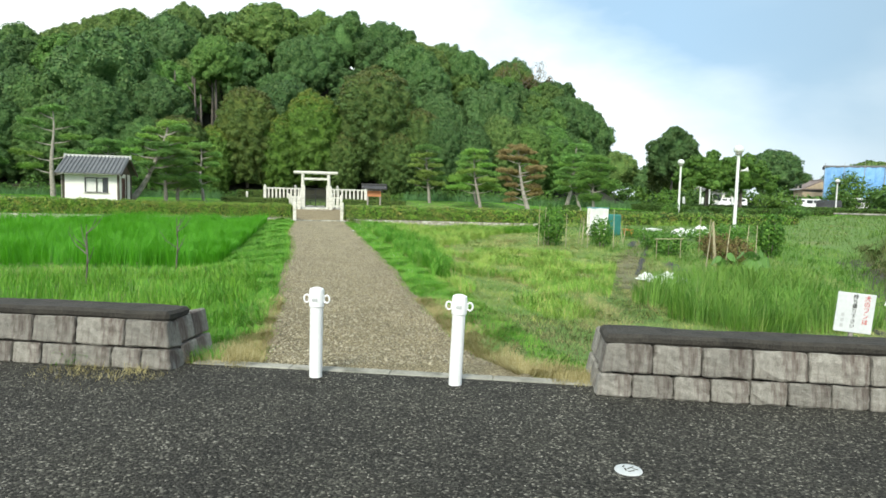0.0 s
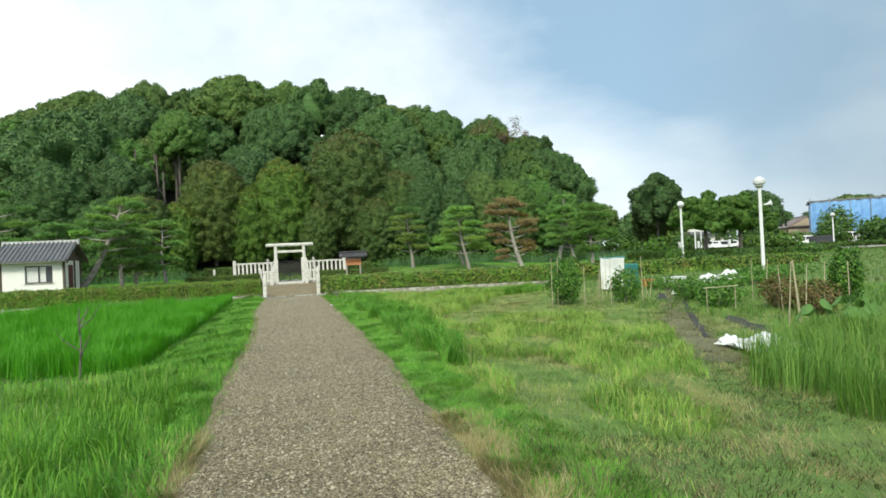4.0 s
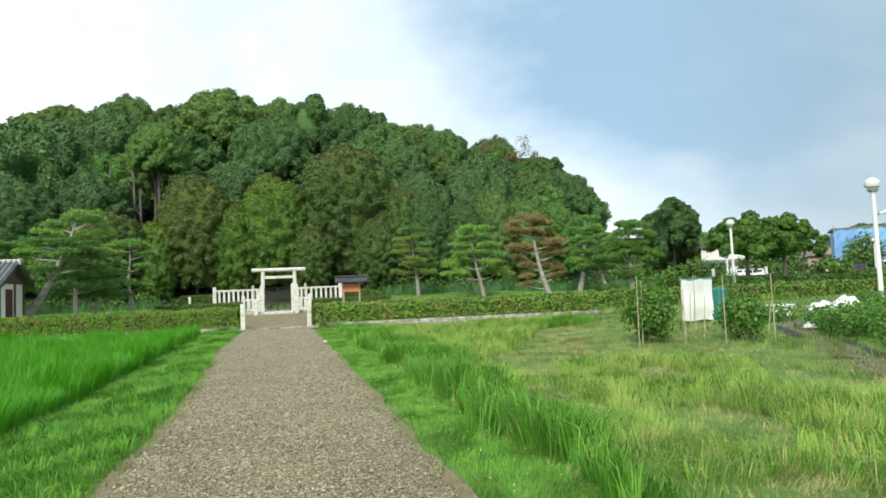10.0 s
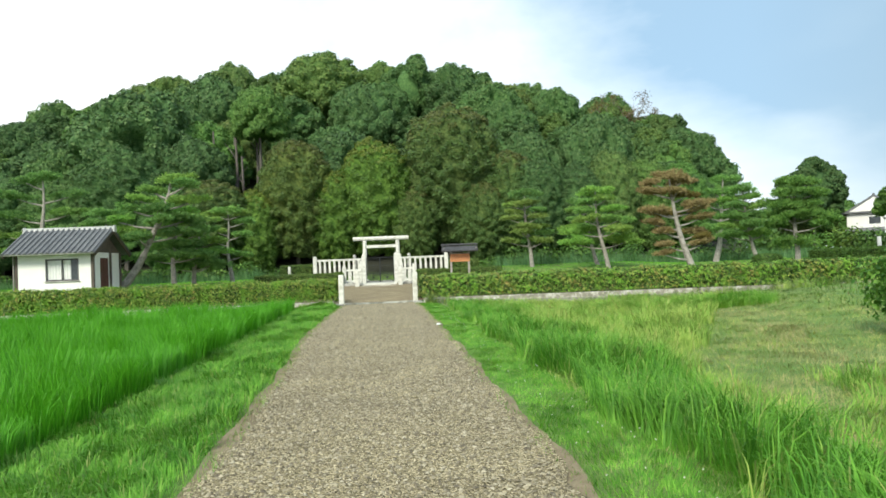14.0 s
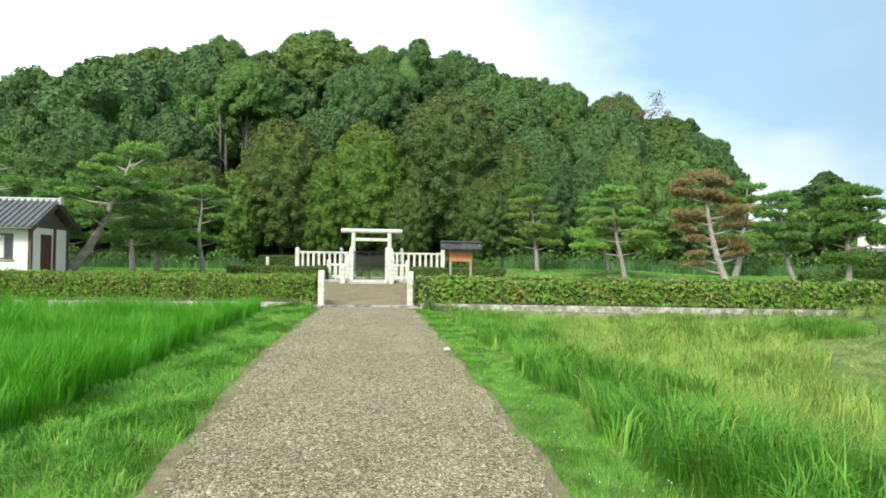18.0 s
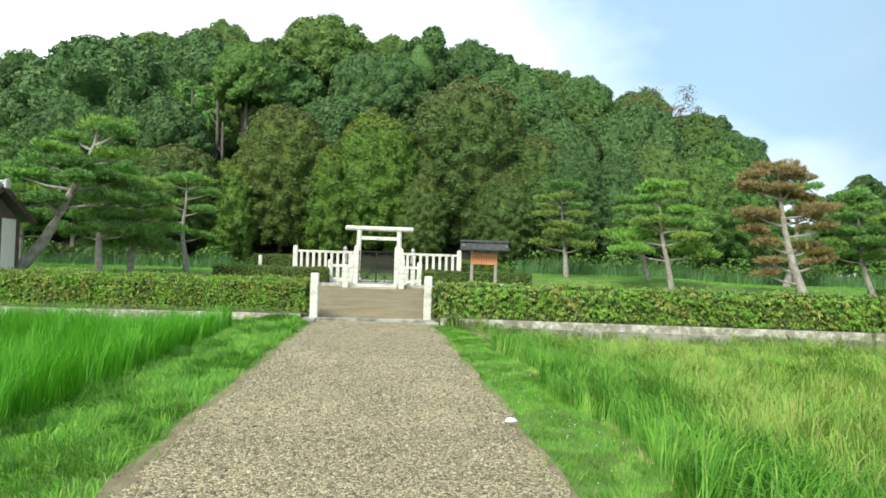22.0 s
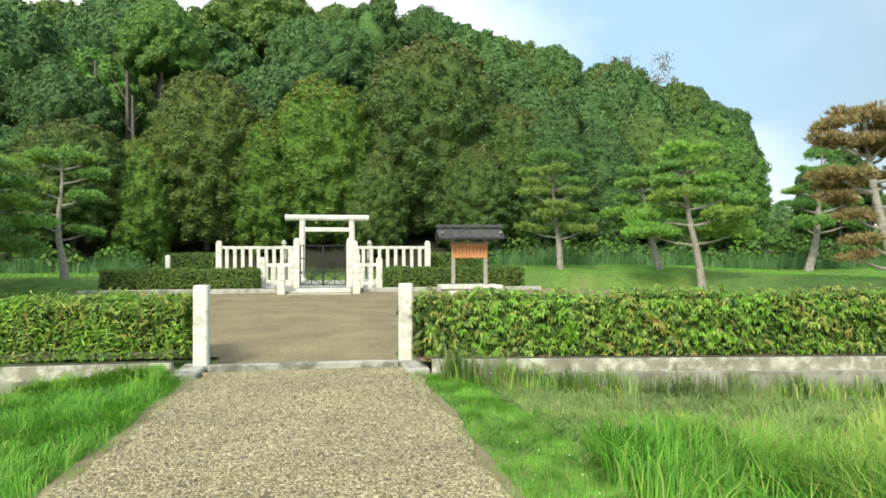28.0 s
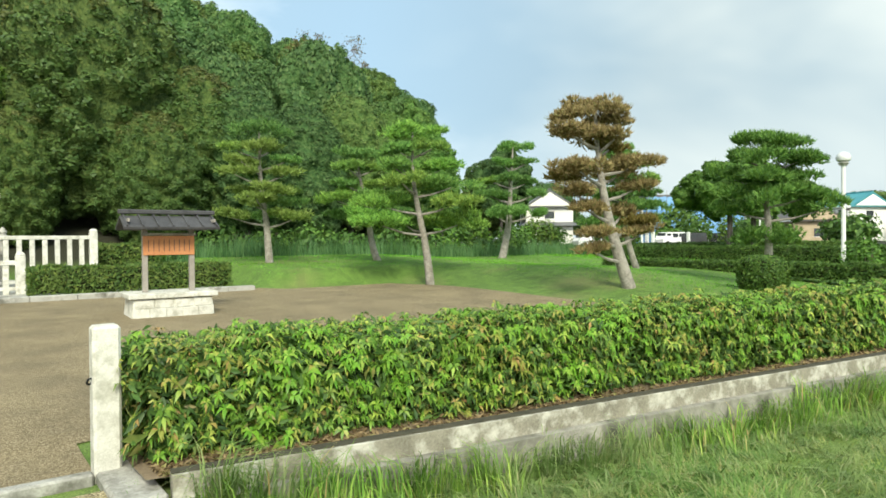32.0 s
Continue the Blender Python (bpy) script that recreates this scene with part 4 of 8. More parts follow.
def hedge(name, x0, x1, y_at, z0, height, depth, label, dens=420, size=0.085, seed=1, mat="hedge_leaf", core_mat="leaf_shade", out=0.05, near=None, shoots=0, place=None):
    """A clipped hedge: a core coloured dark as its inner shade, a coat of separate leaves and, where shoots is given,
    drooping whorls of longer leaves.
    """
    gen = np.random.default_rng(seed)
    h = thing(name, pose(0, 0, 0) if place is None else place, label, "hedge")
    n = max(int((x1 - x0) / 0.5), 1)
    xs = np.linspace(x0, x1, n + 1)
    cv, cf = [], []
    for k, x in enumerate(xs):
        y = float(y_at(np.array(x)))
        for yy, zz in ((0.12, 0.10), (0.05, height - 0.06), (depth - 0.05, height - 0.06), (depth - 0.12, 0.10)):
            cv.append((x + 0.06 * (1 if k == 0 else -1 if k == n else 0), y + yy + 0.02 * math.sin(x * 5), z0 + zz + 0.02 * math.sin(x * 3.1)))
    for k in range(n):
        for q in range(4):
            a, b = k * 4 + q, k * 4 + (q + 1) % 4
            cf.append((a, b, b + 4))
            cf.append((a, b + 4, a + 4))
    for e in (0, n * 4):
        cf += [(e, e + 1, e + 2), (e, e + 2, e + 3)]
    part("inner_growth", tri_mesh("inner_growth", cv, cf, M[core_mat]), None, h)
    length = x1 - x0
    sets = []
    whorls = {"leaves": [], "young_growth": [], "yellow_growth": []}
    for area, kind in ((length * height, "front"), (length * depth, "top"), (length * height * 0.4, "back"), (depth * height, "left"), (depth * height, "right")):
        m = int(area * dens)
        x = gen.uniform(x0, x1, m)
        if near is not None:
            x = x[gen.uniform(0, 1, m) < np.clip(near / (1.0 + np.abs(x)), 0.22, 1.0)]
        m = len(x)
        rough = gen.normal(0, out, m) + 0.05 * np.sin(x * 4.0) * np.sin(x * 1.7)
        hz = gen.uniform(0, 1, m) ** 0.85 * height
        if kind == "front":
            p = np.stack([x, y_at(x) - rough, z0 + hz], 1); nn = np.array([0, -1, 0.45])
        elif kind == "back":
            p = np.stack([x, y_at(x) + depth + rough, z0 + hz], 1); nn = np.array([0, 1, 0.4])
        elif kind == "top":
            p = np.stack([x, y_at(x) + gen.uniform(0, depth, m), z0 + height + rough * 0.8], 1); nn = np.array([0, -0.15, 1.0])
        else:
            e = x0 if kind == "left" else x1
            p = np.stack([np.full(m, e) + rough, y_at(np.full(m, e)) + gen.uniform(0, depth, m), z0 + hz], 1)
            nn = np.array([-1.0 if kind == "left" else 1.0, 0, 0.4])
        nrm = nn + gen.normal(0, 0.65, (m, 3))
        nrm /= np.linalg.norm(nrm, axis=1)[:, None]
        sz = size * gen.uniform(0.6, 1.5, m) * (1.0 if near is None else np.clip((1.0 + np.abs(x)) / near, 1.0, 1.9))
        if shoots:
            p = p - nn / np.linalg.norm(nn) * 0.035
        sets.append(leaf_quads(p, nrm, sz, gen, 2.1, 0.62 if shoots else 0.52))
        if shoots and kind != "back":
            pick = gen.uniform(0, 1, m) < shoots / dens
            c, sc = p[pick] + nn / np.linalg.norm(nn) * gen.uniform(0.0, 0.09, (pick.sum(), 1)), sz[pick] / size
            tone = np.sin(c[:, 0] * 2.1 + 1.0) + 0.8 * np.sin(c[:, 0] * 5.3 + c[:, 2] * 7.0) + gen.normal(0, 0.9, len(c))
            for key, ok in (("young_growth", tone > 1.15), ("yellow_growth", tone < -1.75), ("leaves", (tone <= 1.15) & (tone >= -1.75))):
                whorls[key].append(whorl_leaves(c[ok], nn, np.clip(sc[ok], 0.6, 1.35) * 0.076, gen))
    v, f = joined(*sets)
    # With whorls, the set-back coat gets the darkened colour as inner shade.
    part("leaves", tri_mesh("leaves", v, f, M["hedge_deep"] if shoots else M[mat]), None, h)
    if shoots:
        for key, name_m, words in (("leaves", mat, ""), ("young_growth", "shoot_lime", "bright lime young shoots"), ("yellow_growth", "shoot_yellow", "yellowish turning leaves")):
            v, f = joined(*whorls[key])
            part(key, tri_mesh(key, v, f, M[name_m]), None, h, words)
    return h


hedge("hedge", 1.72, 31.0, lambda x: hedge_y(x) + 0.12, -0.02, 0.79, 0.95, "clipped green and yellowish hedge beside the stone post", 1900, 0.050, 11, near=10, out=0.06, shoots=400)
hedge("hedge", -30.0, -1.70, lambda x: hedge_y(x) + 0.22, -0.02, 0.80, 0.95, "clipped green and reddish hedge along the rice field", 1900, 0.045, 12, near=9, out=0.06)

# ---- gravel court and sanctuary front ----
ys_c = np.arange(45.5, 59.6, 0.35)


def court_edge(y):
    r = 14.0 - 0.10 * (y - 56.5) ** 2 * (y > 56.5) - 0.35 * max(51 - y, 0) ** 1.3
    return (-1.40, 1.40) if y < 46.8 else (-10.6, max(r, 3.0))


sheet("gravel_court", 50, ys_c, court_edge, M["court"], 0.035, "raked brown gravel forecourt", "gravel court")


def stone_row(name, x0, x1, y, z, h, w, label):
    t = thing(name, pose(0, y, z), label, "kerb", kind="structure")
    x = x0
    gen = random.Random(int(x0 * 7) + 5)
    while x < x1 - 0.05:
        l = min(gen.uniform(0.8, 1.2), x1 - x)
        part("stone", box(l - 0.012, w, h, x + l / 2, 0, 0, 0.015), M["concrete"], t)
        x += l
    return t


stone_row("court_kerb_west", -8.2, -1.5, 59.4, 0.03, 0.30, 0.30, "pale stone edging of the raised terrace")
stone_row("court_kerb_east", 1.2, 8.0, 59.4, 0.03, 0.30, 0.30, "pale stone edging of the raised terrace")
terrace = solid("terrace", box(16.0, 12.4, 0.30, -0.1, 65.8, -0.07, 0.0), M["concrete"], "paved raised terrace before the torii", "terrace", kind="structure")
steps = thing("stone_steps", pose(-0.17, 59.0, 0.0), "low pale granite steps up to the gate", "steps", kind="structure")
for k in range(3):
    for q in range(3):
        part("step_stone", box(0.72, 0.40, 0.11, -0.73 + q * 0.73, 0.1 + 0.36 * k, 0.05 + 0.07 * k, 0.012), M["white_stone"], steps)
for s in (-1, 1):
    g = thing("step_post", pose(-0.17 + s * 1.30, 59.05, 0.05), "short square granite post beside the steps", "post", "step posts")
    part("shaft", box(0.26, 0.26, 1.05, 0, 0, 0, 0.02), M["white_stone"], g)
    part("cap", box(0.22, 0.22, 0.12, 0, 0, 1.05, 0.03, taper=0.5), M["white_stone"], g)


def stone_fence(name, x0, x1, y, z, h, end_posts, label, gap=0.30, w=0.15):
    """Granite pale fence: square pales through a top rail, thicker end posts."""
    f = thing(name, pose(0, y, z), label, "stone fence", "granite fences")
    n = max(int((x1 - x0) / gap), 2)
    pale = bm_mesh("pale", box(w, 0.12, h - 0.14, 0, 0, 0, 0.012), M["white_stone"])
    for k in range(1, n):
        p = new("pale", pale)
        p.parent = f
        p.matrix_local = pose(x0 + (x1 - x0) * k / n, 0, 0)
    part("rail", box(x1 - x0 - 0.1, 0.16, 0.13, (x0 + x1) / 2, 0, h - 0.15, 0.012), M["white_stone"], f)
    part("rail", box(x1 - x0 - 0.1, 0.14, 0.10, (x0 + x1) / 2, 0, 0.12, 0.012), M["white_stone"], f)
    for e in end_posts:
        part("end_post", box(0.25, 0.25, h + 0.10, e, 0, 0, 0.02), M["white_stone"], f)
        part("end_cap", box(0.27, 0.27, 0.12, e, 0, h + 0.10, 0.03, taper=0.6), M["white_stone"], f)
    return f


stone_fence("granite_fence", -4.65, -1.30, 65.5, 0.22, 1.74, (-4.65, -1.30), "tall white granite fence beside the torii", 0.335)
stone_fence("granite_fence", 1.25, 4.55, 65.5, 0.22, 1.74, (1.25, 4.55), "tall white granite fence beside the torii", 0.33)
stone_fence("granite_fence", -2.42, -1.25, 62.0, 0.22, 1.00, (-2.42,), "low white granite fence before the gate", 0.30)
stone_fence("granite_fence", 1.05, 2.12, 62.0, 0.22, 1.00, (2.12,), "low white granite fence before the gate", 0.30)
for s in (-1, 1):
    for yy in (63.3, 64.4):
        g = thing("granite_post", pose(s * 1.36 - 0.05, yy, 0.22), "square white granite post flanking the approach", "post", "approach posts")
        part("shaft", box(0.19, 0.19, 1.25 + 0.2 * (yy - 62.9), 0, 0, 0, 0.015), M["white_stone"], g)
    g = thing("gate_pier", pose(s * 1.03 - 0.10, 62.1, 0.22), "tall square white granite pier carrying the iron gate", "gate pier", "gate piers")
    part("shaft", box(0.23, 0.23, 1.86, 0, 0, 0, 0.018), M["white_stone"], g)
    part("cap", box(0.25, 0.25, 0.12, 0, 0, 1.86, 0.03, taper=0.55), M["white_stone"], g)
    l = thing("stone_finial_post", pose(s * 1.95, 66.4, 0.22), "granite post with a rounded bud finial", "post", "finial posts")
    part("shaft", box(0.26, 0.26, 1.60, 0, 0, 0, 0.02), M["concrete"], l)
    part("finial", lathe(((0.18, 1.60), (0.20, 1.70), (0.10, 1.78), (0.13, 1.86), (0.09, 1.96), (0.0, 2.04)), 12), M["concrete"], l, smooth=True)

torii = thing("torii", pose(-0.06, 70.5, 0.22), "plain white granite torii with straight round beams", "torii gate")
for s in (-1, 1):
    part("pillar", tube([(s * 1.33, 0, 0), (s * 1.27, 0, 3.15)], [0.175, 0.155], 18), M["white_stone"], torii, smooth=True)
    part("pillar_foot", lathe(((0.27, 0), (0.27, 0.10), (0.22, 0.14)), 18, x=s * 1.33), M["white_stone"], torii)
part("top_beam", tube([(-2.16, 0, 3.30), (2.16, 0, 3.30)], [0.155, 0.155], 18), M["white_stone"], torii, smooth=True)
part("tie_beam", box(2.62, 0.16, 0.22, 0, 0, 2.57, 0.012), M["white_stone"], torii)

gate = thing("iron_gate", pose(-0.10, 62.1, 0.22), "closed black iron double gate with crossed braces", "gate")
for s in (-1, 1):
    leaf = bmesh.new()
    for x in (0.02, 0.88):
        box(0.04, 0.035, 1.60, s * x, 0, 0.10, bm=leaf)
    for z in (0.12, 0.62, 1.15, 1.66):
        box(0.88, 0.03, 0.035, s * 0.45, 0, z, bm=leaf)
    part("gate_leaf", leaf, M["iron"], gate)
    for k in range(6):
        part("bar", tube([(s * (0.14 + 0.125 * k), 0, 0.64), (s * (0.14 + 0.125 * k), 0, 1.76)], [0.010] * 2, 6), M["iron"], gate)
    for a, b in (((0.04, 0.14), (0.86, 0.62)), ((0.86, 0.14), (0.04, 0.62)), ((0.45, 0.14), (0.45, 0.62))):
        part("brace", tube([(s * a[0], 0.0, a[1]), (s * b[0], 0.0, b[1])], [0.017] * 2, 6), M["iron"], gate)

hedge("clipped_hedge", -7.8, -2.45, lambda x: 60.3 + 0 * x, 0.20, 0.78, 1.1, "low clipped hedge on the terrace", 700, 0.06, 21, mat="trim_leaf", out=0.03)
hedge("clipped_hedge", 2.25, 7.6, lambda x: 60.3 + 0 * x, 0.20, 0.80, 1.1, "low clipped hedge behind the notice board", 700, 0.06, 22, mat="trim_leaf", out=0.03)
hedge("clipped_hedge", -7.2, -5.0, lambda x: 66.5 + 0 * x, 0.25, 1.35, 1.0, "taller clipped hedge beside the fence", 400, 0.08, 23, mat="trim_leaf", out=0.03)
hedge("clipped_hedge", 4.9, 7.0, lambda x: 66.5 + 0 * x, 0.25, 1.35, 1.0, "taller clipped hedge beside the fence", 400, 0.08, 24, mat="trim_leaf", out=0.03)
mk = thing("marker_stone", pose(-5.9, 61.9, 0.25), "small square granite marker stone in the hedge", "marker stone")
part("shaft", box(0.16, 0.16, 1.28, 0, 0, 0, 0.02), M["white_stone"], mk)

# ---- roofed notice board ----
board = thing("notice_board", pose(4.36, 54.9, 0.06, 0, 0, -2) @ Matrix.Diagonal((0.92, 0.95, 1.0, 1)), "roofed wooden notice board with an orange panel on a stone plinth", "notice board")
part("plinth_base", box(1.84, 1.05, 0.42, 0, 0, 0, 0.02, taper=0.95), M["white_stone"], board, "pale granite block plinth")
for k in range(5):
    part("plinth_block", box(0.355, 0.03, 0.20, -0.72 + k * 0.36, -0.525, 0.02 + 0.0 * k, 0.01), M["white_stone"], board)
    if k < 4:
        part("plinth_block", box(0.40, 0.03, 0.18, -0.64 + k * 0.43, -0.512, 0.225, 0.01), M["white_stone"], board)
part("plinth_cap", box(1.98, 1.18, 0.11, 0, 0, 0.43, 0.015), M["white_stone"], board)
for s in (-1, 1):
    part("post", box(0.12, 0.12, 1.62, s * 0.53, 0, 0.54, 0.01), M["grey_wood"], board)
part("panel", box(1.16, 0.05, 0.42, 0, -0.07, 1.34, 0.006), M["orange_wood"], board, "orange-brown wooden panel with worn lettering")
for k in range(9):
    part("faded_line", box(0.016, 0.006, 0.26, -0.46 + k * 0.115, -0.098, 1.42), M["dark_wood"], board)
part("frame_rail", box(1.24, 0.07, 0.05, 0, -0.07, 1.77, 0.006), M["grey_wood"], board)
for s in (-1, 1):
    part("roof_slope", box(2.12, 0.62, 0.07, 0, s * 0.27, 0, 0.01), M["black_roof"], board).matrix_local = pose(0, s * 0.03, 2.12, -s * 24, 0, 0)
    part("gable_beam", box(0.05, 1.05, 0.07, s * 0.95, 0, 2.05, 0.008), M["grey_wood"], board)
    for k in range(7):
        part("roof_batten", box(0.04, 0.62, 0.04, -0.99 + k * 0.33, s * 0.27, 0.07, 0.006), M["black_roof"], board).matrix_local = pose(0, s * 0.03, 2.12, -s * 24, 0, 0)
part("ridge", box(2.18, 0.14, 0.10, 0, 0, 2.23, 0.02), M["black_roof"], board)

# ---- caretaker's hut ----
hut = thing("hut", pose(-14.75, 52.0, 0.25), "small white plastered hut with a grey tiled gable roof", "hut")
HW, HD, HH = 3.3, 3.0, 2.25


def hut_wall(name, w, h, cx, cy, yaw, hole=None):
    b = bmesh.new()
    t = 0.14
    if hole:
        hx, hz, hw, hh = hole
        box(hx - hw / 2 + w / 2, t, h, (-w / 2 + hx - hw / 2) / 2, 0, 0, bm=b)
        box(w / 2 - hx - hw / 2, t, h, (w / 2 + hx + hw / 2) / 2, 0, 0, bm=b)
        if hz > 0.02:
            box(hw, t, hz, hx, 0, 0, bm=b)
        box(hw, t, h - hz - hh, hx, 0, hz + hh, bm=b)
    else:
        box(w, t, h, 0, 0, 0, bm=b)
    ob = part(name, b, M["plaster"], hut)
    ob.matrix_local = pose(cx, cy, 0, 0, 0, yaw)
    return ob


hut_wall("wall", HW, HH, 0, -HD / 2, 0, (0.33, 1.0, 1.38, 0.96))
hut_wall("wall", HW, HH, 0, HD / 2, 0)
hut_wall("wall", HD - 0.15, HH, -HW / 2 + 0.07, 0, 90)
hut_wall("wall", HD - 0.15, HH, HW / 2 - 0.07, 0, 90, (-0.25, 0.0, 0.95, 2.0))
win = part("window", box(1.38, 0.03, 0.96, 0.33, -HD / 2 + 0.03, 1.0), M["glass"], hut)
fr = bmesh.new()
for x, z, w, h in ((0.33, 0.97, 1.46, 0.06), (0.33, 1.92, 1.46, 0.06), (-0.37, 0.97, 0.06, 1.01), (1.03, 0.97, 0.06, 1.01), (0.33, 0.97, 0.06, 1.0)):
    box(w, 0.10, h, x, -HD / 2 - 0.03, z, 0.006, bm=fr)
part("window_frame", fr, M["alu"], win)
for side in (-0.01, 0.355):
    cur = bmesh.new()
    rows = [[cur.verts.new((side - 0.33 + 0.64 * k / 24 + (0.02 if side > 0 else 0), -HD / 2 - 0.002 + 0.012 * math.sin(k * 1.35) + q, z)) for k in range(25)] for q, z in ((0, 1.03), (0, 1.91), (0.012, 1.91), (0.012, 1.03))]
    for q in range(4):
        for k in range(24):
            cur.faces.new((rows[q][k], rows[q][k + 1], rows[(q + 1) % 4][k + 1], rows[(q + 1) % 4][k]))
    part("curtain", cur, M["curtain"], win)
part("window_sill", box(1.58, 0.16, 0.05, 0.33, -HD / 2 - 0.06, 0.92, 0.008), M["concrete"], win)
door = part("door", box(0.05, 0.93, 1.98, HW / 2 - 0.05, -0.25, 0.01, 0.006), M["door_brown"], hut)
for k in range(5):
    part("door_slat", box(0.02, 0.14, 1.9, HW / 2 - 0.015, -0.62 + 0.185 * k, 0.05, 0.004), M["door_brown"], door)
for s, yy in ((1, -HD / 2 - 0.02), (1, 0.35), (1, HD / 2), (-1, -HD / 2 - 0.02)):
    part("corner_post", box(0.13, 0.13, HH + 0.02, s * (HW / 2 + 0.01), yy, 0, 0.008), M["dark_wood"], hut)
part("eaves_beam", box(HW + 0.6, 0.12, 0.14, 0, -HD / 2 - 0.03, HH - 0.02, 0.01), M["grey_wood"], hut)
for s in (-1, 1):
    gb = bmesh.new()
    a = [gb.verts.new(p) for p in ((s * HW / 2 - 0.07 * s, -HD / 2, HH), (s * HW / 2 - 0.07 * s, HD / 2, HH), (s * HW / 2 - 0.07 * s, 0, HH + 0.86))]
    c = [gb.verts.new(v.co + Vector((0.1 * s, 0, 0))) for v in a]
    gb.faces.new(a)
    gb.faces.new(c[::-1])
    for k in range(3):
        gb.faces.new((a[k], a[(k + 1) % 3], c[(k + 1) % 3], c[k]))
    part("gable", gb, M["dark_wood"], hut)
    part("barge_board", box(0.06, 2.35, 0.14, 0, 0, 0, 0.008), M["dark_wood"], hut).matrix_local = pose(s * (HW / 2 + 0.33), -1.0, HH + 0.37, 29, 0, 0)
    part("barge_board", box(0.06, 2.35, 0.14, 0, 0, 0, 0.008), M["dark_wood"], hut).matrix_local = pose(s * (HW / 2 + 0.33), 1.0, HH + 0.37, -29, 0, 0)
SL = 2.45
for s in (-1, 1):
    slope = part("roof_slope", box(HW + 0.76, SL, 0.08, 0, 0, 0, 0.01), M["tile"], hut, "grey tiled roof slope")
    slope.matrix_local = pose(0, s * SL / 2 * 0.875, HH + 1.10 - SL / 2 * 0.485, -s * 29, 0, 0)
    if s < 0:
        tl = bm_mesh("roof_tile", tube([(0, -0.14, 0.085), (0, 0.14, 0.10)], [0.06, 0.052], 6), M["tile"], True)
        for i in range(17):
            for j in range(9):
                o = new("roof_tile", tl)
                o.parent = slope
                o.matrix_local = pose(-1.92 + i * 0.24, -1.09 + j * 0.27, 0)
rd = bmesh.new()
box(HW + 0.80, 0.24, 0.12, 0, 0, HH + 1.08, 0.03, bm=rd)
box(HW + 0.80, 0.16, 0.08, 0, 0, HH + 1.19, 0.03, bm=rd)
part("ridge", rd, M["ridge_tile"], hut, "pale grey ridge tiles")
for s in (-1, 1):
    part("ridge_end", box(0.10, 0.36, 0.34, s * (HW / 2 + 0.42), 0, HH + 0.98, 0.03, taper=0.7), M["ridge_tile"], hut)
part("downpipe", tube([(-HW / 2 - 0.12, -HD / 2 - 0.1, 0), (-HW / 2 - 0.12, -HD / 2 - 0.1, HH)], [0.03] * 2, 8), M["grey_wood"], hut)
part("gutter", tube([(-HW / 2 - 0.36, -HD / 2 - 0.62, HH - 0.05), (HW / 2 + 0.36, -HD / 2 - 0.62, HH - 0.05)], [0.045] * 2, 8), M["concrete"], hut)

# ---- pines of the garden ----


def pad_mesh(rx, ry, rz, n, seed, mat, tuft=0.17):
    """A pad of needle tufts: blades springing from a ragged row of small domes."""
    gen = np.random.default_rng(seed)
    m = 6 + int(7 * rx)
    a, q = gen.uniform(0, 2 * math.pi, m), np.sqrt(gen.uniform(0.02, 1.0, m))
    c = np.stack([np.cos(a) * q * rx * 0.80, np.sin(a) * q * ry * 0.80, gen.normal(0, 0.22, m) * rz + rz * 0.25 * (1 - q)], 1)
    cr = (0.16 + 0.20 * rx) * gen.uniform(0.7, 1.25, m)
    idx = gen.integers(0, m, n)
    d = unit(n, gen)
    d[:, 2] = np.abs(d[:, 2]) * np.where(gen.uniform(0, 1, n) < 0.85, 1, -0.4)
    p = c[idx] + d * cr[idx][:, None] * np.array([1.0, 1.0, 0.55]) * gen.uniform(0.6, 1.05, n)[:, None]
    sets = []
    for k in range(4):
        w = d * np.array([0.8, 0.8, 0.6]) + np.array([0, 0, 0.7]) + gen.normal(0, 0.5, (n, 3))
        w /= np.linalg.norm(w, axis=1)[:, None]
        e = np.cross(w, unit(n, gen))
        e /= np.linalg.norm(e, axis=1)[:, None]
        l = tuft * gen.uniform(0.55, 1.25, n)[:, None]
        v = np.stack([p - e * 0.021, p + e * 0.021, p + w * l], 1).reshape(-1, 3)
        sets.append((v, np.arange(n * 3).reshape(-1, 3)))
    v, f = joined(*sets)
    return tri_mesh("foliage_pad", v, f, mat)


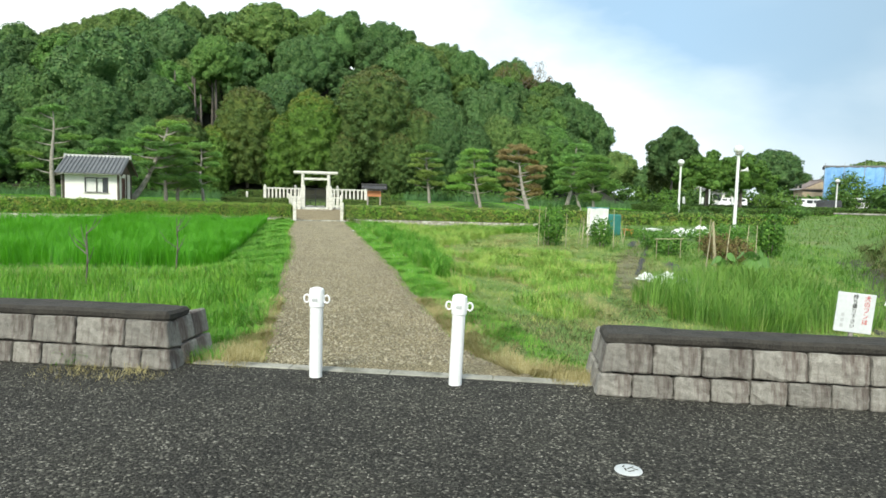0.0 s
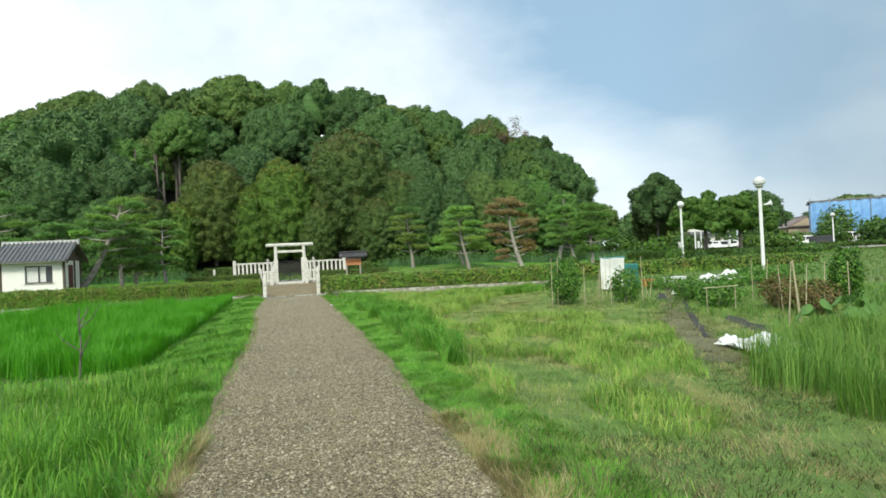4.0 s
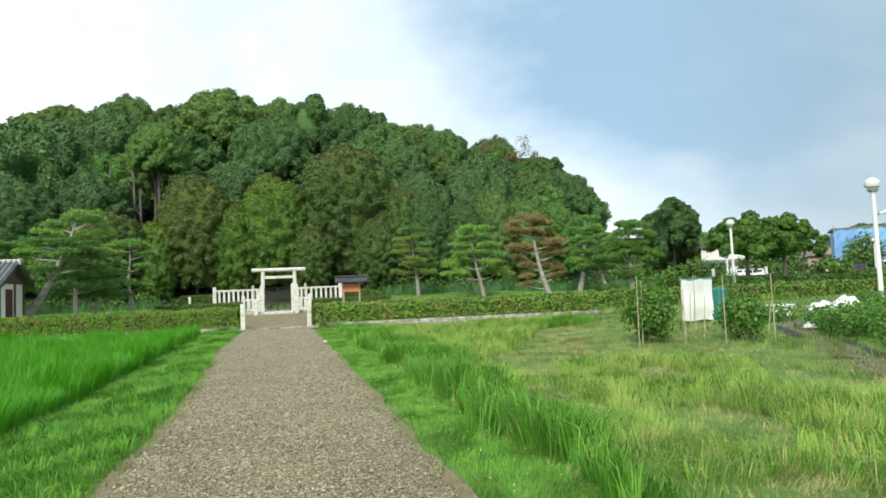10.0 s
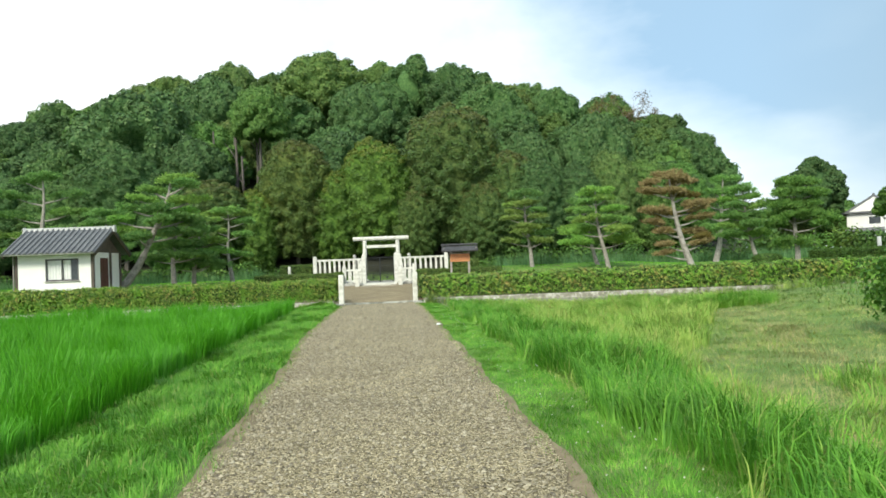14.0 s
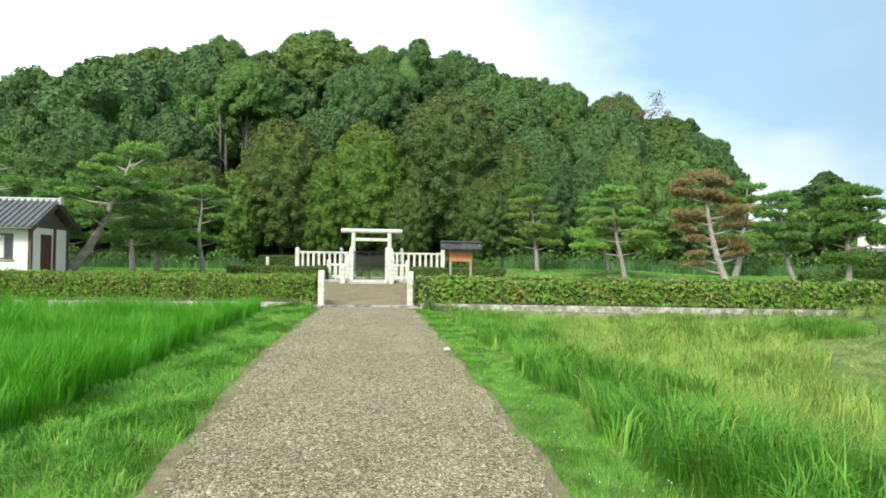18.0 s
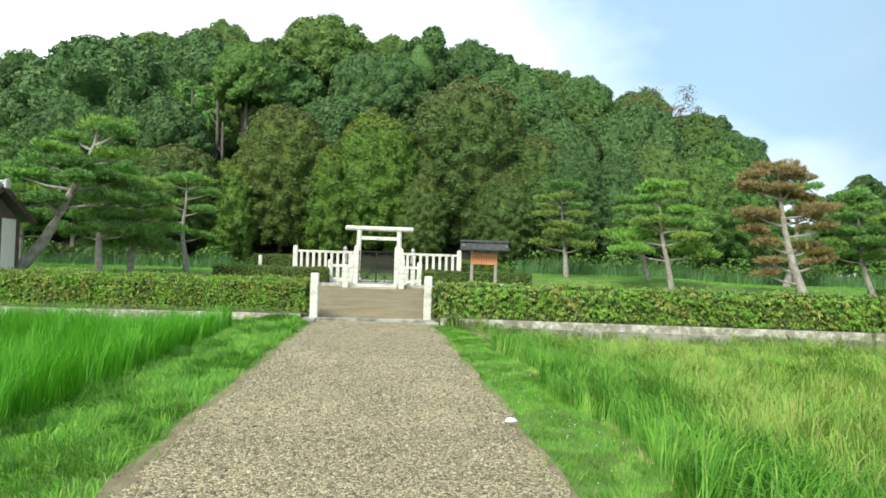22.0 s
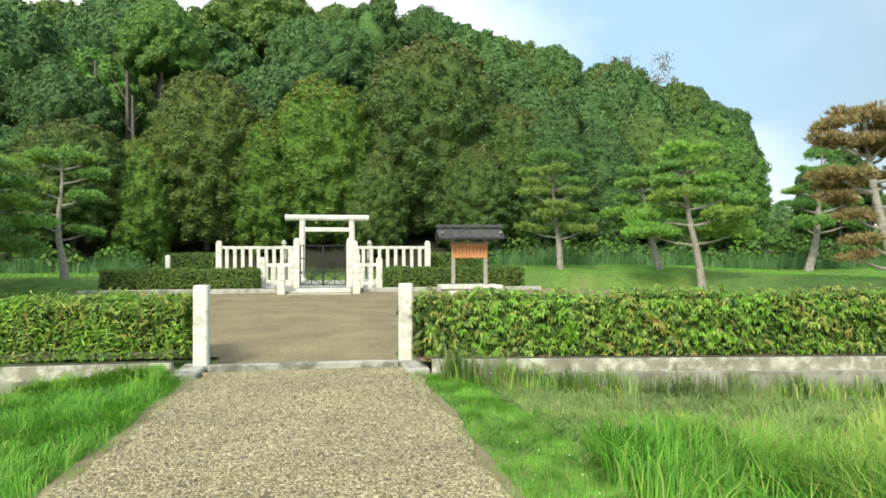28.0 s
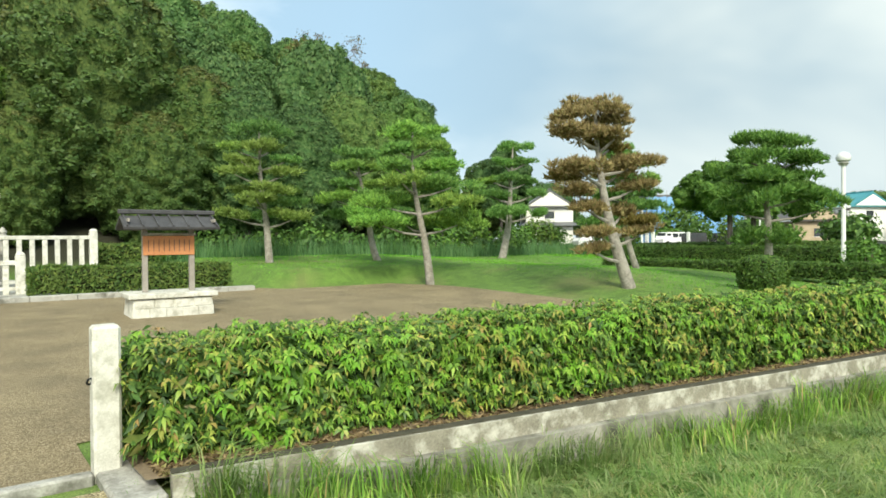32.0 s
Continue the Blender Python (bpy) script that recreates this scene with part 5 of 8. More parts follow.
def pine(x, y, top, pads, lean=(0.0, 0.0), label="", seed=0, mat="needle", puff=1.3, r0=0.14, z=None, bend=0.25, dens=1.0):
    """A cloud-pruned pine: trunk, limbs and flat needle pads at rows of (height share, azimuth, reach, width)."""
    gen = random.Random(seed)
    z0 = float(gz(x, y)) - 0.05 if z is None else z
    t = thing("pine_tree", pose(x, y, z0), label, "pine tree", "garden pines")
    h = top - z0
    n = 9
    ph = gen.uniform(0, 6)

    def at(k):
        return Vector((lean[0] * (1 - (1 - k) ** 1.7) + bend * math.sin(k * 5 + ph) * k * (1 - k) * 2, lean[1] * (1 - (1 - k) ** 1.7) + bend * math.cos(k * 4 + ph) * k * (1 - k) * 2, h * 0.96 * k))
    part("trunk", tube([at(k / n) for k in range(n + 1)], [r0 * (1.15 - 0.95 * k / n) for k in range(n + 1)], 9), M["bark"], t, smooth=True)
    for i, (k, az, reach, wide) in enumerate(pads):
        a = math.radians(az)
        base = at(max(k - 0.07, 0.1))
        tip = at(k) + Vector((math.cos(a) * reach, math.sin(a) * reach, 0))
        if reach > 0.25:
            mid = base.lerp(tip, 0.5) + Vector((0, 0, -0.06 * reach))
            part("limb", tube([base, mid, tip - Vector((0, 0, 0.05))], [r0 * 0.34, r0 * 0.26, r0 * 0.13], 6), M["bark"], t, smooth=True)
        wide *= 1.12
        pm = pad_mesh(wide, wide * gen.uniform(0.75, 1.0), wide * puff * gen.uniform(0.19, 0.27), int(dens * (260 + 500 * wide * wide)), seed * 31 + i, M[mat] if isinstance(mat, str) else M[mat[i % len(mat)]])
        o = part("foliage_pad", pm, None, t)
        o.matrix_local = Matrix.Translation(tip) @ pose(0, 0, 0, gen.uniform(-8, 8), gen.uniform(-8, 8), az)
    return t


def tiers(n, lo, hi, wide, seed, reach=1.0, taper=0.6, per=3, pad=0.55):
    """Rows of pads round the trunk, narrowing upwards, with a cap on top."""
    g = random.Random(seed)
    out = []
    for i in range(n):
        k = lo + (hi - lo) * i / max(n - 1, 1)
        w = wide * (1 - taper * i / max(n - 1, 1))
        off = g.uniform(0, 360)
        for j in range(per):
            out.append((k + g.uniform(-0.02, 0.02), off + j * 360 / per + g.uniform(-25, 25), w * reach * g.uniform(0.55, 0.8), w * pad * g.uniform(0.75, 1.1)))
    out.append((0.985, 0, 0.05, wide * (1 - taper) * 0.75 + 0.25))
    return out


pine(10.4, 64.0, 6.1, tiers(6, 0.36, 0.86, 1.75, 1, taper=0.25, per=3, pad=0.46), (-0.35, 0), "layered pine with pale trunk and thin yellowish pads", 1, mat=("needle", "needle_pale", "needle_pale"), bend=0.15, dens=0.75)
pine(14.85, 63.3, 5.4, tiers(4, 0.42, 0.86, 1.7, 2, taper=0.4), (-0.9, 0), "dense layered green pine on the lawn", 2)
pine(13.95, 58.3, 5.6, tiers(5, 0.42, 0.88, 2.1, 3, taper=0.45), (-0.7, 0), "broad layered green pine on the lawn", 3)
pine(25.2, 67.0, 7.2, tiers(4, 0.40, 0.85, 2.1, 4, taper=0.45), (0.9, 0), "grey-green layered pine at the back of the lawn", 4, r0=0.2)
pine(16.1, 51.5, 5.6, [(0.99, 0, 0.1, 0.85), (0.93, 170, 0.8, 0.68), (0.94, 10, 0.7, 0.62), (0.84, 180, 1.0, 0.75), (0.80, 20, 0.95, 0.7), (0.82, 270, 0.6, 0.6), (0.70, 340, 1.3, 0.78), (0.66, 15, 1.35, 0.75), (0.64, 195, 1.25, 0.68), (0.63, 90, 0.8, 0.7), (0.56, 350, 1.1, 0.55), (0.52, 180, 1.15, 0.5), (0.44, 185, 0.9, 0.5), (0.42, 20, 1.2, 0.6), (0.36, 350, 1.1, 0.5), (0.30, 200, 1.0, 0.45), (0.31, 340, 0.9, 0.45), (0.22, 190, 1.3, 0.35)],
     (-1.0, 0.4), "dying pine with orange-brown needles and leaning trunk", 5, mat=("needle_brown", "needle_brown", "needle_brown", "needle_brown", "needle_olive"), r0=0.17, bend=0.1)
pine(22.1, 55.7, 5.1, tiers(5, 0.40, 0.9, 1.55, 6, taper=0.35, per=3), (-0.9, 0.1), "green pine leaning behind the brown one", 6, r0=0.12)
pine(20.4, 49.75, 4.95, [(0.97, 120, 0.15, 0.72), (0.94, -60, 0.55, 0.55), (0.86, 120, 0.55, 0.68), (0.83, -60, 0.85, 0.72), (0.85, 210, 0.5, 0.62), (0.73, 120, 0.85, 0.75), (0.71, -60, 0.6, 0.8), (0.73, 30, 0.6, 0.75), (0.72, 210, 0.6, 0.75), (0.60, -60, 1.05, 0.8), (0.62, 120, 0.6, 0.75), (0.59, 210, 0.7, 0.75), (0.51, -60, 1.35, 0.66), (0.52, 120, 0.85, 0.62), (0.32, 120, 0.12, 0.85)],
     (0.1, 0), "full dark green rounded pine beside the low hedges", 7, r0=0.13, mat="needle_dark", puff=1.9, dens=1.25)
# west of the court
pine(-13.4, 53.8, 6.5, [(0.99, 0, 0.3, 0.85), (0.93, 330, 1.0, 0.8), (0.90, 160, 0.9, 0.75), (0.82, 200, 1.3, 0.75), (0.80, 10, 1.2, 0.9), (0.74, 170, 1.6, 0.75), (0.72, 270, 0.8, 0.8), (0.64, 190, 1.9, 0.7), (0.64, 20, 1.2, 0.95), (0.62, 300, 1.0, 0.9), (0.55, 180, 1.4, 0.8), (0.52, 10, 1.4, 0.9), (0.48, 250, 0.9, 0.75)],
     (2.7, 0.4), "leaning dark-trunked pine with bright tufted pads behind the hut", 8, r0=0.2)
pine(-11.3, 56.2, 4.9, tiers(4, 0.42, 0.86, 1.9, 9, taper=0.3), (0.2, 0), "low spreading dark green pine", 9)
pine(-10.9, 58.5, 4.6, tiers(4, 0.36, 0.86, 1.9, 10, taper=0.3), (0.3, 0), "low spreading dark green pine", 10)
pine(-9.4, 61.6, 5.4, [(0.98, 0, 0.0, 0.9), (0.95, 180, 0.8, 0.6), (0.95, 10, 0.8, 0.6), (0.84, 10, 0.9, 0.6), (0.72, 190, 0.7, 0.5), (0.66, 350, 0.9, 0.55), (0.58, 170, 0.8, 0.55), (0.45, 200, 0.6, 0.5), (0.38, 20, 0.9, 0.5)], (-0.2, 0), "slim pine with forked pale trunk and flat crown", 11, r0=0.13)
pine(-21.3, 62.5, 8.1, [(0.99, 0, 0.0, 1.0), (0.96, 180, 1.0, 0.8), (0.84, 20, 1.4, 1.1), (0.82, 190, 1.5, 1.0), (0.68, 10, 1.6, 1.1), (0.66, 180, 1.8, 1.1), (0.50, 350, 1.6, 1.1), (0.48, 190, 1.7, 1.1), (0.34, 180, 1.5, 1.0), (0.32, 20, 1.5, 1.0)], (0.1, 0), "tall layered pine standing behind the hut", 12, r0=0.2)
pine(-26.5, 60.5, 7.0, tiers(5, 0.35, 0.86, 2.2, 13, taper=0.3), (0.2, 0), "tall layered pine standing behind the hut", 13, r0=0.18)
pine(-16.5, 60.0, 5.2, tiers(4, 0.38, 0.86, 1.9, 14, taper=0.3), (0.2, 0), "low spreading dark green pine", 14)

# ---- wooded hill ----


MASS = {"broadleaf": "mass_forest", "olive_broadleaf": "mass_olive", "bright_broadleaf": "mass_bright", "cherry_leaf": "mass_cherry", "young_leaf": "mass_cherry"}


def crown_mesh(name, rx, rz, lumps, per, size, seed, mat, low=-0.75, fine=4, bulge=(0.15, 0.24), spread=(0.70, 0.96), lobes=0, sit=(0.68, 0.80), swell=(0.22, 0.33), roll_amp=0.0, tips=None):
    """Broadleaf crown: leaf clumps on rounded lobes bulging from an ellipsoid, with loose leaves over a closed leaf mass."""
    gen = np.random.default_rng(seed)
    ax = np.array([rx, rx, rz])

    def dirs(m, lo):
        k = np.arange(m) + 0.5
        zz = 1 - (1 - lo) * k / m
        th = math.pi * (1 + 5 ** 0.5) * k + gen.normal(0, 0.3, m)
        rr = np.sqrt(np.clip(1 - zz * zz, 0, 1))
        return np.stack([rr * np.cos(th), rr * np.sin(th), zz], 1)
    if lobes:
        ld = dirs(lobes, low)
        lc = ld * ax * gen.uniform(sit[0], sit[1], lobes)[:, None]
        lobe_r = rx * gen.uniform(swell[0], swell[1], lobes)
        own = np.arange(lumps) % lobes
        d = unit(lumps, gen) + ld[own] * 0.45 + np.array([0, 0, 0.10])
        d /= np.linalg.norm(d, axis=1)[:, None]
        c = lc[own] + d * (lobe_r[own] * gen.uniform(0.58, 0.84, lumps))[:, None] * np.array([1, 1, 0.5 + 0.5 * rz / rx])
        lr = lobe_r[own] * gen.uniform(0.26, 0.46, lumps)
    else:
        d = dirs(lumps, low)
        wave = 1 + roll_amp * (np.sin(d @ gen.normal(0, 3.0, 3) + 1.0) + 0.7 * np.sin(d @ gen.normal(0, 5.5, 3)))
        c = d * ax * (gen.uniform(spread[0], spread[1], lumps) * wave)[:, None]
        lr = rx * gen.uniform(bulge[0], bulge[1], lumps)
    n = lumps * per
    idx = np.repeat(np.arange(lumps), per)
    q = unit(n, gen) + d[idx] * 0.7 + np.array([0, 0, 0.30])
    q /= np.linalg.norm(q, axis=1)[:, None]
    p = c[idx] + q * (lr[idx] * gen.uniform(0.78, 1.18, n))[:, None]
    nrm = q + gen.normal(0, 0.42, (n, 3))
    nrm /= np.linalg.norm(nrm, axis=1)[:, None]
    u = np.cross(nrm, unit(n, gen))
    u /= np.linalg.norm(u, axis=1)[:, None]
    w = np.cross(nrm, u)
    sz = (size * gen.uniform(0.6, 1.4, n))[:, None]
    lv = np.stack([p + u * sz * 0.75, p - u * sz * 0.45 + w * sz * 0.5, p - u * sz * 0.45 - w * sz * 0.5], 1).reshape(-1, 3)
    lf = np.arange(n * 3).reshape(-1, 3)
    bm = bmesh.new()
    bmesh.ops.create_icosphere(bm, subdivisions=2 if lobes else fine, radius=1.0)
    cv = np.array([v.co for v in bm.verts])
    cf = np.array([[v.index for v in f.verts] for f in bm.faces])
    bm.free()
    if lobes:
        sets = [(cv * ax * (sit[0] + 0.04), cf)]
        for k in range(lobes):
            wob = 1 + 0.10 * np.sin(cv @ gen.normal(0, 4.5, (3, 3))).sum(1) + gen.normal(0, 0.05, len(cv))
            sets.append((lc[k] + cv * (wob * lobe_r[k] * 0.72)[:, None] * np.array([1, 1, 0.5 + 0.5 * rz / rx]), cf))
        core, cf = joined(*sets)
    else:
        along = cv * ax
        along /= np.linalg.norm(along, axis=1)[:, None]
        near = along @ c.T
        hit = lr[None, :] ** 2 - ((c ** 2).sum(1)[None, :] - near ** 2)
        reach = np.where(hit > 0, near + np.sqrt(np.clip(hit, 0, None)), 0).max(1)
        base = np.linalg.norm(cv * ax, axis=1) * (0.78 if spread[0] > 0.8 else 0.62)
        core = along * (np.maximum(reach * 0.965, base) + gen.normal(0, 0.012, len(cv)))[:, None]
    v, f = joined((lv, lf), (core, cf))
    me = tri_mesh(name, v, f, mat)
    me.materials.append(M[MASS[mat.name]])
    me.polygons.foreach_set("use_smooth", np.r_[np.zeros(len(lf), bool), np.ones(len(cf), bool)])
    me.polygons.foreach_set("material_index", np.r_[np.zeros(len(lf), np.int32), np.ones(len(cf), np.int32)])
    if tips:
        me.materials.append(M[tips])
        # Leaves near the crown's top take the tips colour, with a ragged limit.
        young = (p[:, 2] / rz + gen.normal(0, 0.10, lumps)[idx] + gen.normal(0, 0.05, n)) > 0.62
        me.polygons.foreach_set("material_index", np.r_[np.where(young, 2, 0).astype(np.int32), np.ones(len(cf), np.int32)])
    return me


def forest_tree(mesh, x, y, scale, zscale, trunk_h, label, z=None, yaw=0.0, name="broadleaf_tree", group="hill forest"):
    z0 = float(gz(x, y)) - 0.2 if z is None else z
    t = thing(name, pose(x, y, z0), label, "tree", group)
    tr = new("trunk", TRUNK)
    tr.parent = t
    tr.matrix_local = Matrix.Diagonal((min(scale, 1.0), min(scale, 1.0), trunk_h + 0.3 * zscale, 1))
    c = new("crown", mesh)
    c.parent = t
    c.matrix_local = pose(0, 0, trunk_h, 0, 0, yaw) @ Matrix.Diagonal((scale, scale, zscale, 1))
    return t


TRUNK = bm_mesh("trunk", tube([(0, 0, 0), (0.05, 0.02, 0.5), (0.0, 0.05, 1.0)], [0.20, 0.15, 0.10], 7), M["forest_bark"], True)
CROWNS = [crown_mesh("crown", 1.0, 1.0, 230, 78, 0.046, 100 + k, M["leaf_forest"], -0.7, 5, (0.11, 0.18), (0.76, 0.93), roll_amp=0.05) for k in range(6)]
FAR = [crown_mesh("crown", 1.0, 1.0, 115, 56, 0.066, 160 + k, M["leaf_forest"], -0.7, 4, (0.14, 0.22), (0.74, 0.93), roll_amp=0.06) for k in range(4)]
AIRY = [crown_mesh("crown", 1.0, 1.2, 520, 56, 0.046, 140 + k, M["leaf_forest"], -0.8, 4, lobes=24 + 3 * k, sit=(0.58, 0.78)) for k in range(3)]
BIG = {m: [crown_mesh("crown", 1.0, 1.85, 430, 88, 0.035, 200 + k + 10 * len(m), M[m], -0.9, 5, (0.085, 0.145), (0.82, 0.94), roll_amp=0.025, tips={"leaf_olive": "tip_olive", "leaf_bright": "tip_bright"}.get(m)) for k in range(2)] for m in ("leaf_olive", "leaf_bright", "leaf_forest")}

FRONT = (  # x, y, top, crown radius, crown half height, leaf
    (-7.2, 76.2, 13.2, 3.5, 6.2, "leaf_olive"), (-0.4, 76.5, 13.2, 3.6, 6.3, "leaf_bright"), (-4.0, 75.8, 10.2, 2.5, 4.8, "leaf_bright"),
    (6.4, 78.0, 16.4, 5.0, 7.8, "leaf_olive"), (11.2, 76.4, 11.8, 3.2, 5.4, "leaf_olive"), (-13.6, 73.5, 9.2, 3.2, 3.8, "leaf_olive"),
    (-10.4, 74.2, 8.6, 2.1, 4.2, "leaf_bright"), (2.6, 75.2, 8.4, 2.2, 4.0, "leaf_olive"), (8.6, 74.2, 8.6, 2.3, 4.0, "leaf_olive"),
    (13.6, 75.0, 10.6, 2.7, 4.8, "leaf_forest"), (17.2, 75.4, 10.2, 2.8, 4.8, "leaf_forest"), (20.4, 75.6, 11.4, 2.6, 5.0, "leaf_forest"),
    (24.0, 77.0, 10.8, 3.0, 5.0, "leaf_forest"), (28.0, 79.0, 10.6, 3.0, 4.8, "leaf_forest"), (31.6, 84.0, 10.4, 2.8, 4.6, "leaf_forest"), (35.6, 90.0, 10.6, 3.0, 4.8, "leaf_forest"), (40.4, 97.0, 10.8, 3.2, 4.8, "leaf_forest"), (-17.2, 75.0, 9.2, 2.8, 4.2, "leaf_forest"),
    (-21.4, 76.2, 12.6, 3.6, 5.0, "leaf_forest"), (-26.2, 76.0, 10.2, 3.4, 4.6, "leaf_forest"), (-31.5, 76.5, 10.8, 3.6, 5.0, "leaf_forest"),
    (-37.0, 76.5, 10.4, 3.8, 5.0, "leaf_forest"), (-43.0, 77.5, 10.6, 4.0, 5.0, "leaf_forest"))
LABELS = {"leaf_olive": "rounded olive-brown broadleaf tree at the foot of the hill", "leaf_bright": "rounded yellow-green broadleaf tree at the foot of the hill", "leaf_forest": "dense dark green broadleaf tree at the foot of the hill"}
fg = random.Random(11)
for k, (x, y, top, r, hz, m) in enumerate(FRONT):
    z0 = float(gz(x, y)) - 0.2
    forest_tree(BIG[m][k % 2], x, y, r, hz / 2.0, max(top - hz - z0, 1.0), LABELS[m], yaw=fg.uniform(0, 360))

KNOWN = ((-23.2, 84.0, 18.7, 6.0, 6.2), (-16.5, 79.5, 13.3, 3.4, 3.8), (14.6, 81.0, 13.4, 3.2, 5.0), (-11.2, 81.9, 18.6, 2.7, 2.9), (-6.4, 97.0, 26.3, 5.6, 4.6), (35.5, 93.0, 16.0, 4.0, 4.6), (20.6, 80.5, 15.2, 3.6, 5.6))
for x, y, top, r, hz in KNOWN:
    z0 = float(gz(x, y)) - 0.2
    forest_tree(CROWNS[fg.randrange(6)], x, y, r, hz, max(top - hz - z0, 0.8), "large domed broadleaf tree on the wooded hill", yaw=fg.uniform(0, 360))
for row in range(8):
    yy = 80.5 + row * 4.7
    x = -74.0 + (row % 2) * 3.0
    while x < 60:
        px, py = x + fg.uniform(-1.4, 1.4), yy + fg.uniform(-1.4, 1.4)
        x += fg.uniform(5.2, 7.4)
        g0 = float(gz(px, py))
        edge = px > 50.0 - (112 - py) * 0.62
        dark_gap = (px + 13.5) ** 2 + (py - 82) ** 2 < 16
        if edge or dark_gap or any((px - k[0]) ** 2 + (py - k[1]) ** 2 < (k[3] * 0.8 + 1.2) ** 2 for k in KNOWN):
            continue
        airy = fg.random() < 0.5
        r = fg.uniform(3.0, 4.9) * (0.85 if airy else 1.0)
        hz = r * fg.uniform(0.85, 1.25)
        th = min(fg.uniform(3.8, 5.6), 9.3 - hz) - (1.6 if px < -8 else 0.3 if px < 6 else 0.7 if px < 26 else -0.4)
        if row >= 6 or px < -45:
            forest_tree(FAR[fg.randrange(4)], px, py, r, hz, th, "tall green broadleaf tree on the wooded hill", yaw=fg.uniform(0, 360))
        elif airy:
            forest_tree(AIRY[fg.randrange(3)], px, py, r, hz / 1.15, th, "airy green broadleaf tree on the wooded hill", yaw=fg.uniform(0, 360))
        else:
            forest_tree(CROWNS[fg.randrange(6)], px, py, r, hz, th, "tall green broadleaf tree on the wooded hill", yaw=fg.uniform(0, 360))

for k in range(13):
    py = 83.0 + k * 2.2
    px = 50.0 - (112 - py) * 0.62 - 3.2 - 1.8 * (k % 3)
    r = fg.uniform(1.7, 2.7)
    hz = r * fg.uniform(1.0, 1.5)
    forest_tree(AIRY[k % 3], px, py, r, hz / 1.15, 9.2 - hz * 0.8 + fg.uniform(-0.6, 0.9), "slender airy broadleaf tree on the hill's shoulder", yaw=fg.uniform(0, 360))


def bare_tree(x, y, h, seed, label):
    """A dying tree: grey limbs dividing three times, with few leaves left."""
    g = random.Random(seed)
    t = thing("bare_tree", pose(x, y, float(gz(x, y)) - 0.2), label, "tree", "hill forest")
    part("trunk", tube([(0, 0, 0), (0.1, 0, h * 0.3), (0, 0.1, h * 0.55)], [0.20, 0.16, 0.12], 7), M["bare"], t)
    tips = []

    def grow(p, d, l, r, depth, bm):
        e = p + d * l
        tube([p, p.lerp(e, 0.5) + Vector((g.uniform(-0.1, 0.1), g.uniform(-0.1, 0.1), 0.05)), e], [r, r * 0.8, r * 0.55], 5, bm)
        if depth == 0:
            tips.append(e)
            return
        for k in range(3):
            grow(e, (d + Vector((g.uniform(-0.8, 0.8), g.uniform(-0.8, 0.8), g.uniform(-0.1, 0.6)))).normalized(), l * g.uniform(0.6, 0.8), r * 0.55, depth - 1, bm)
    for k in range(5):
        a = k * 1.26 + g.uniform(-0.3, 0.3)
        bm = bmesh.new()
        grow(Vector((0.03, 0.05, h * (0.35 + 0.05 * k))), Vector((math.cos(a) * 0.7, math.sin(a) * 0.7, 0.8)).normalized(), h * 0.2, 0.07, 3, bm)
        part("limb", bm, M["bare"], t)
    gen = np.random.default_rng(seed)
    c = np.array([tuple(p) for p in tips])
    p = np.repeat(c, 9, 0) + gen.normal(0, 0.22, (len(c) * 9, 3))
    v, f = leaf_quads(p, unit(len(p), gen), 0.15, gen, 1.3)
    part("leaves", tri_mesh("leaves", v, f, M["withered"]), None, t, "sparse grey-brown leaves")


for x, y, h in ((-14.9, 80.6, 8.5), (-13.6, 82.4, 9.5), (-12.6, 80.2, 8.0), (-15.8, 83.0, 9.0), (-11.9, 83.6, 9.5), (-14.2, 84.6, 9.0)):
    t = thing("tree_trunk", pose(x, y, float(gz(x, y)) - 0.2), "slim dark tree trunk in a gap of the wood", "tree", "hill forest")
    part("trunk", tube([(0, 0, 0), (0.15, 0, h * 0.5), (0.05, 0.1, h)], [0.17, 0.14, 0.08], 7), M["forest_bark"], t)
    for k in range(3):
        part("limb", tube([(0.1, 0, h * (0.45 + 0.12 * k)), (0.5 - 0.5 * k, 0.2, h * (0.55 + 0.12 * k)), (1.0 - 1.0 * k, 0.3, h * (0.62 + 0.12 * k))], [0.06, 0.045, 0.02], 5), M["forest_bark"], t)
bare_tree(28.6, 96.0, 10.2, 3, "half-dead grey twiggy tree on the hill slope")
bare_tree(31.8, 98.5, 9.0, 8, "half-dead grey twiggy tree on the hill slope")

# ---- kitchen garden beside the path ----


def cane(x, y, h, lean=(0, 0), z=None, r=0.014, label="thin bamboo garden cane standing in the soil"):
    z0 = float(gz(x, y)) - 0.1 if z is None else z
    b = tube([(0, 0, 0), (lean[0] * 0.5, lean[1] * 0.5, h * 0.5), (lean[0], lean[1], h)], [r, r * 0.9, r * 0.7], 6)
    return solid("garden_cane", b, M["bamboo"], label, "cane", "garden canes", m=pose(x, y, z0))


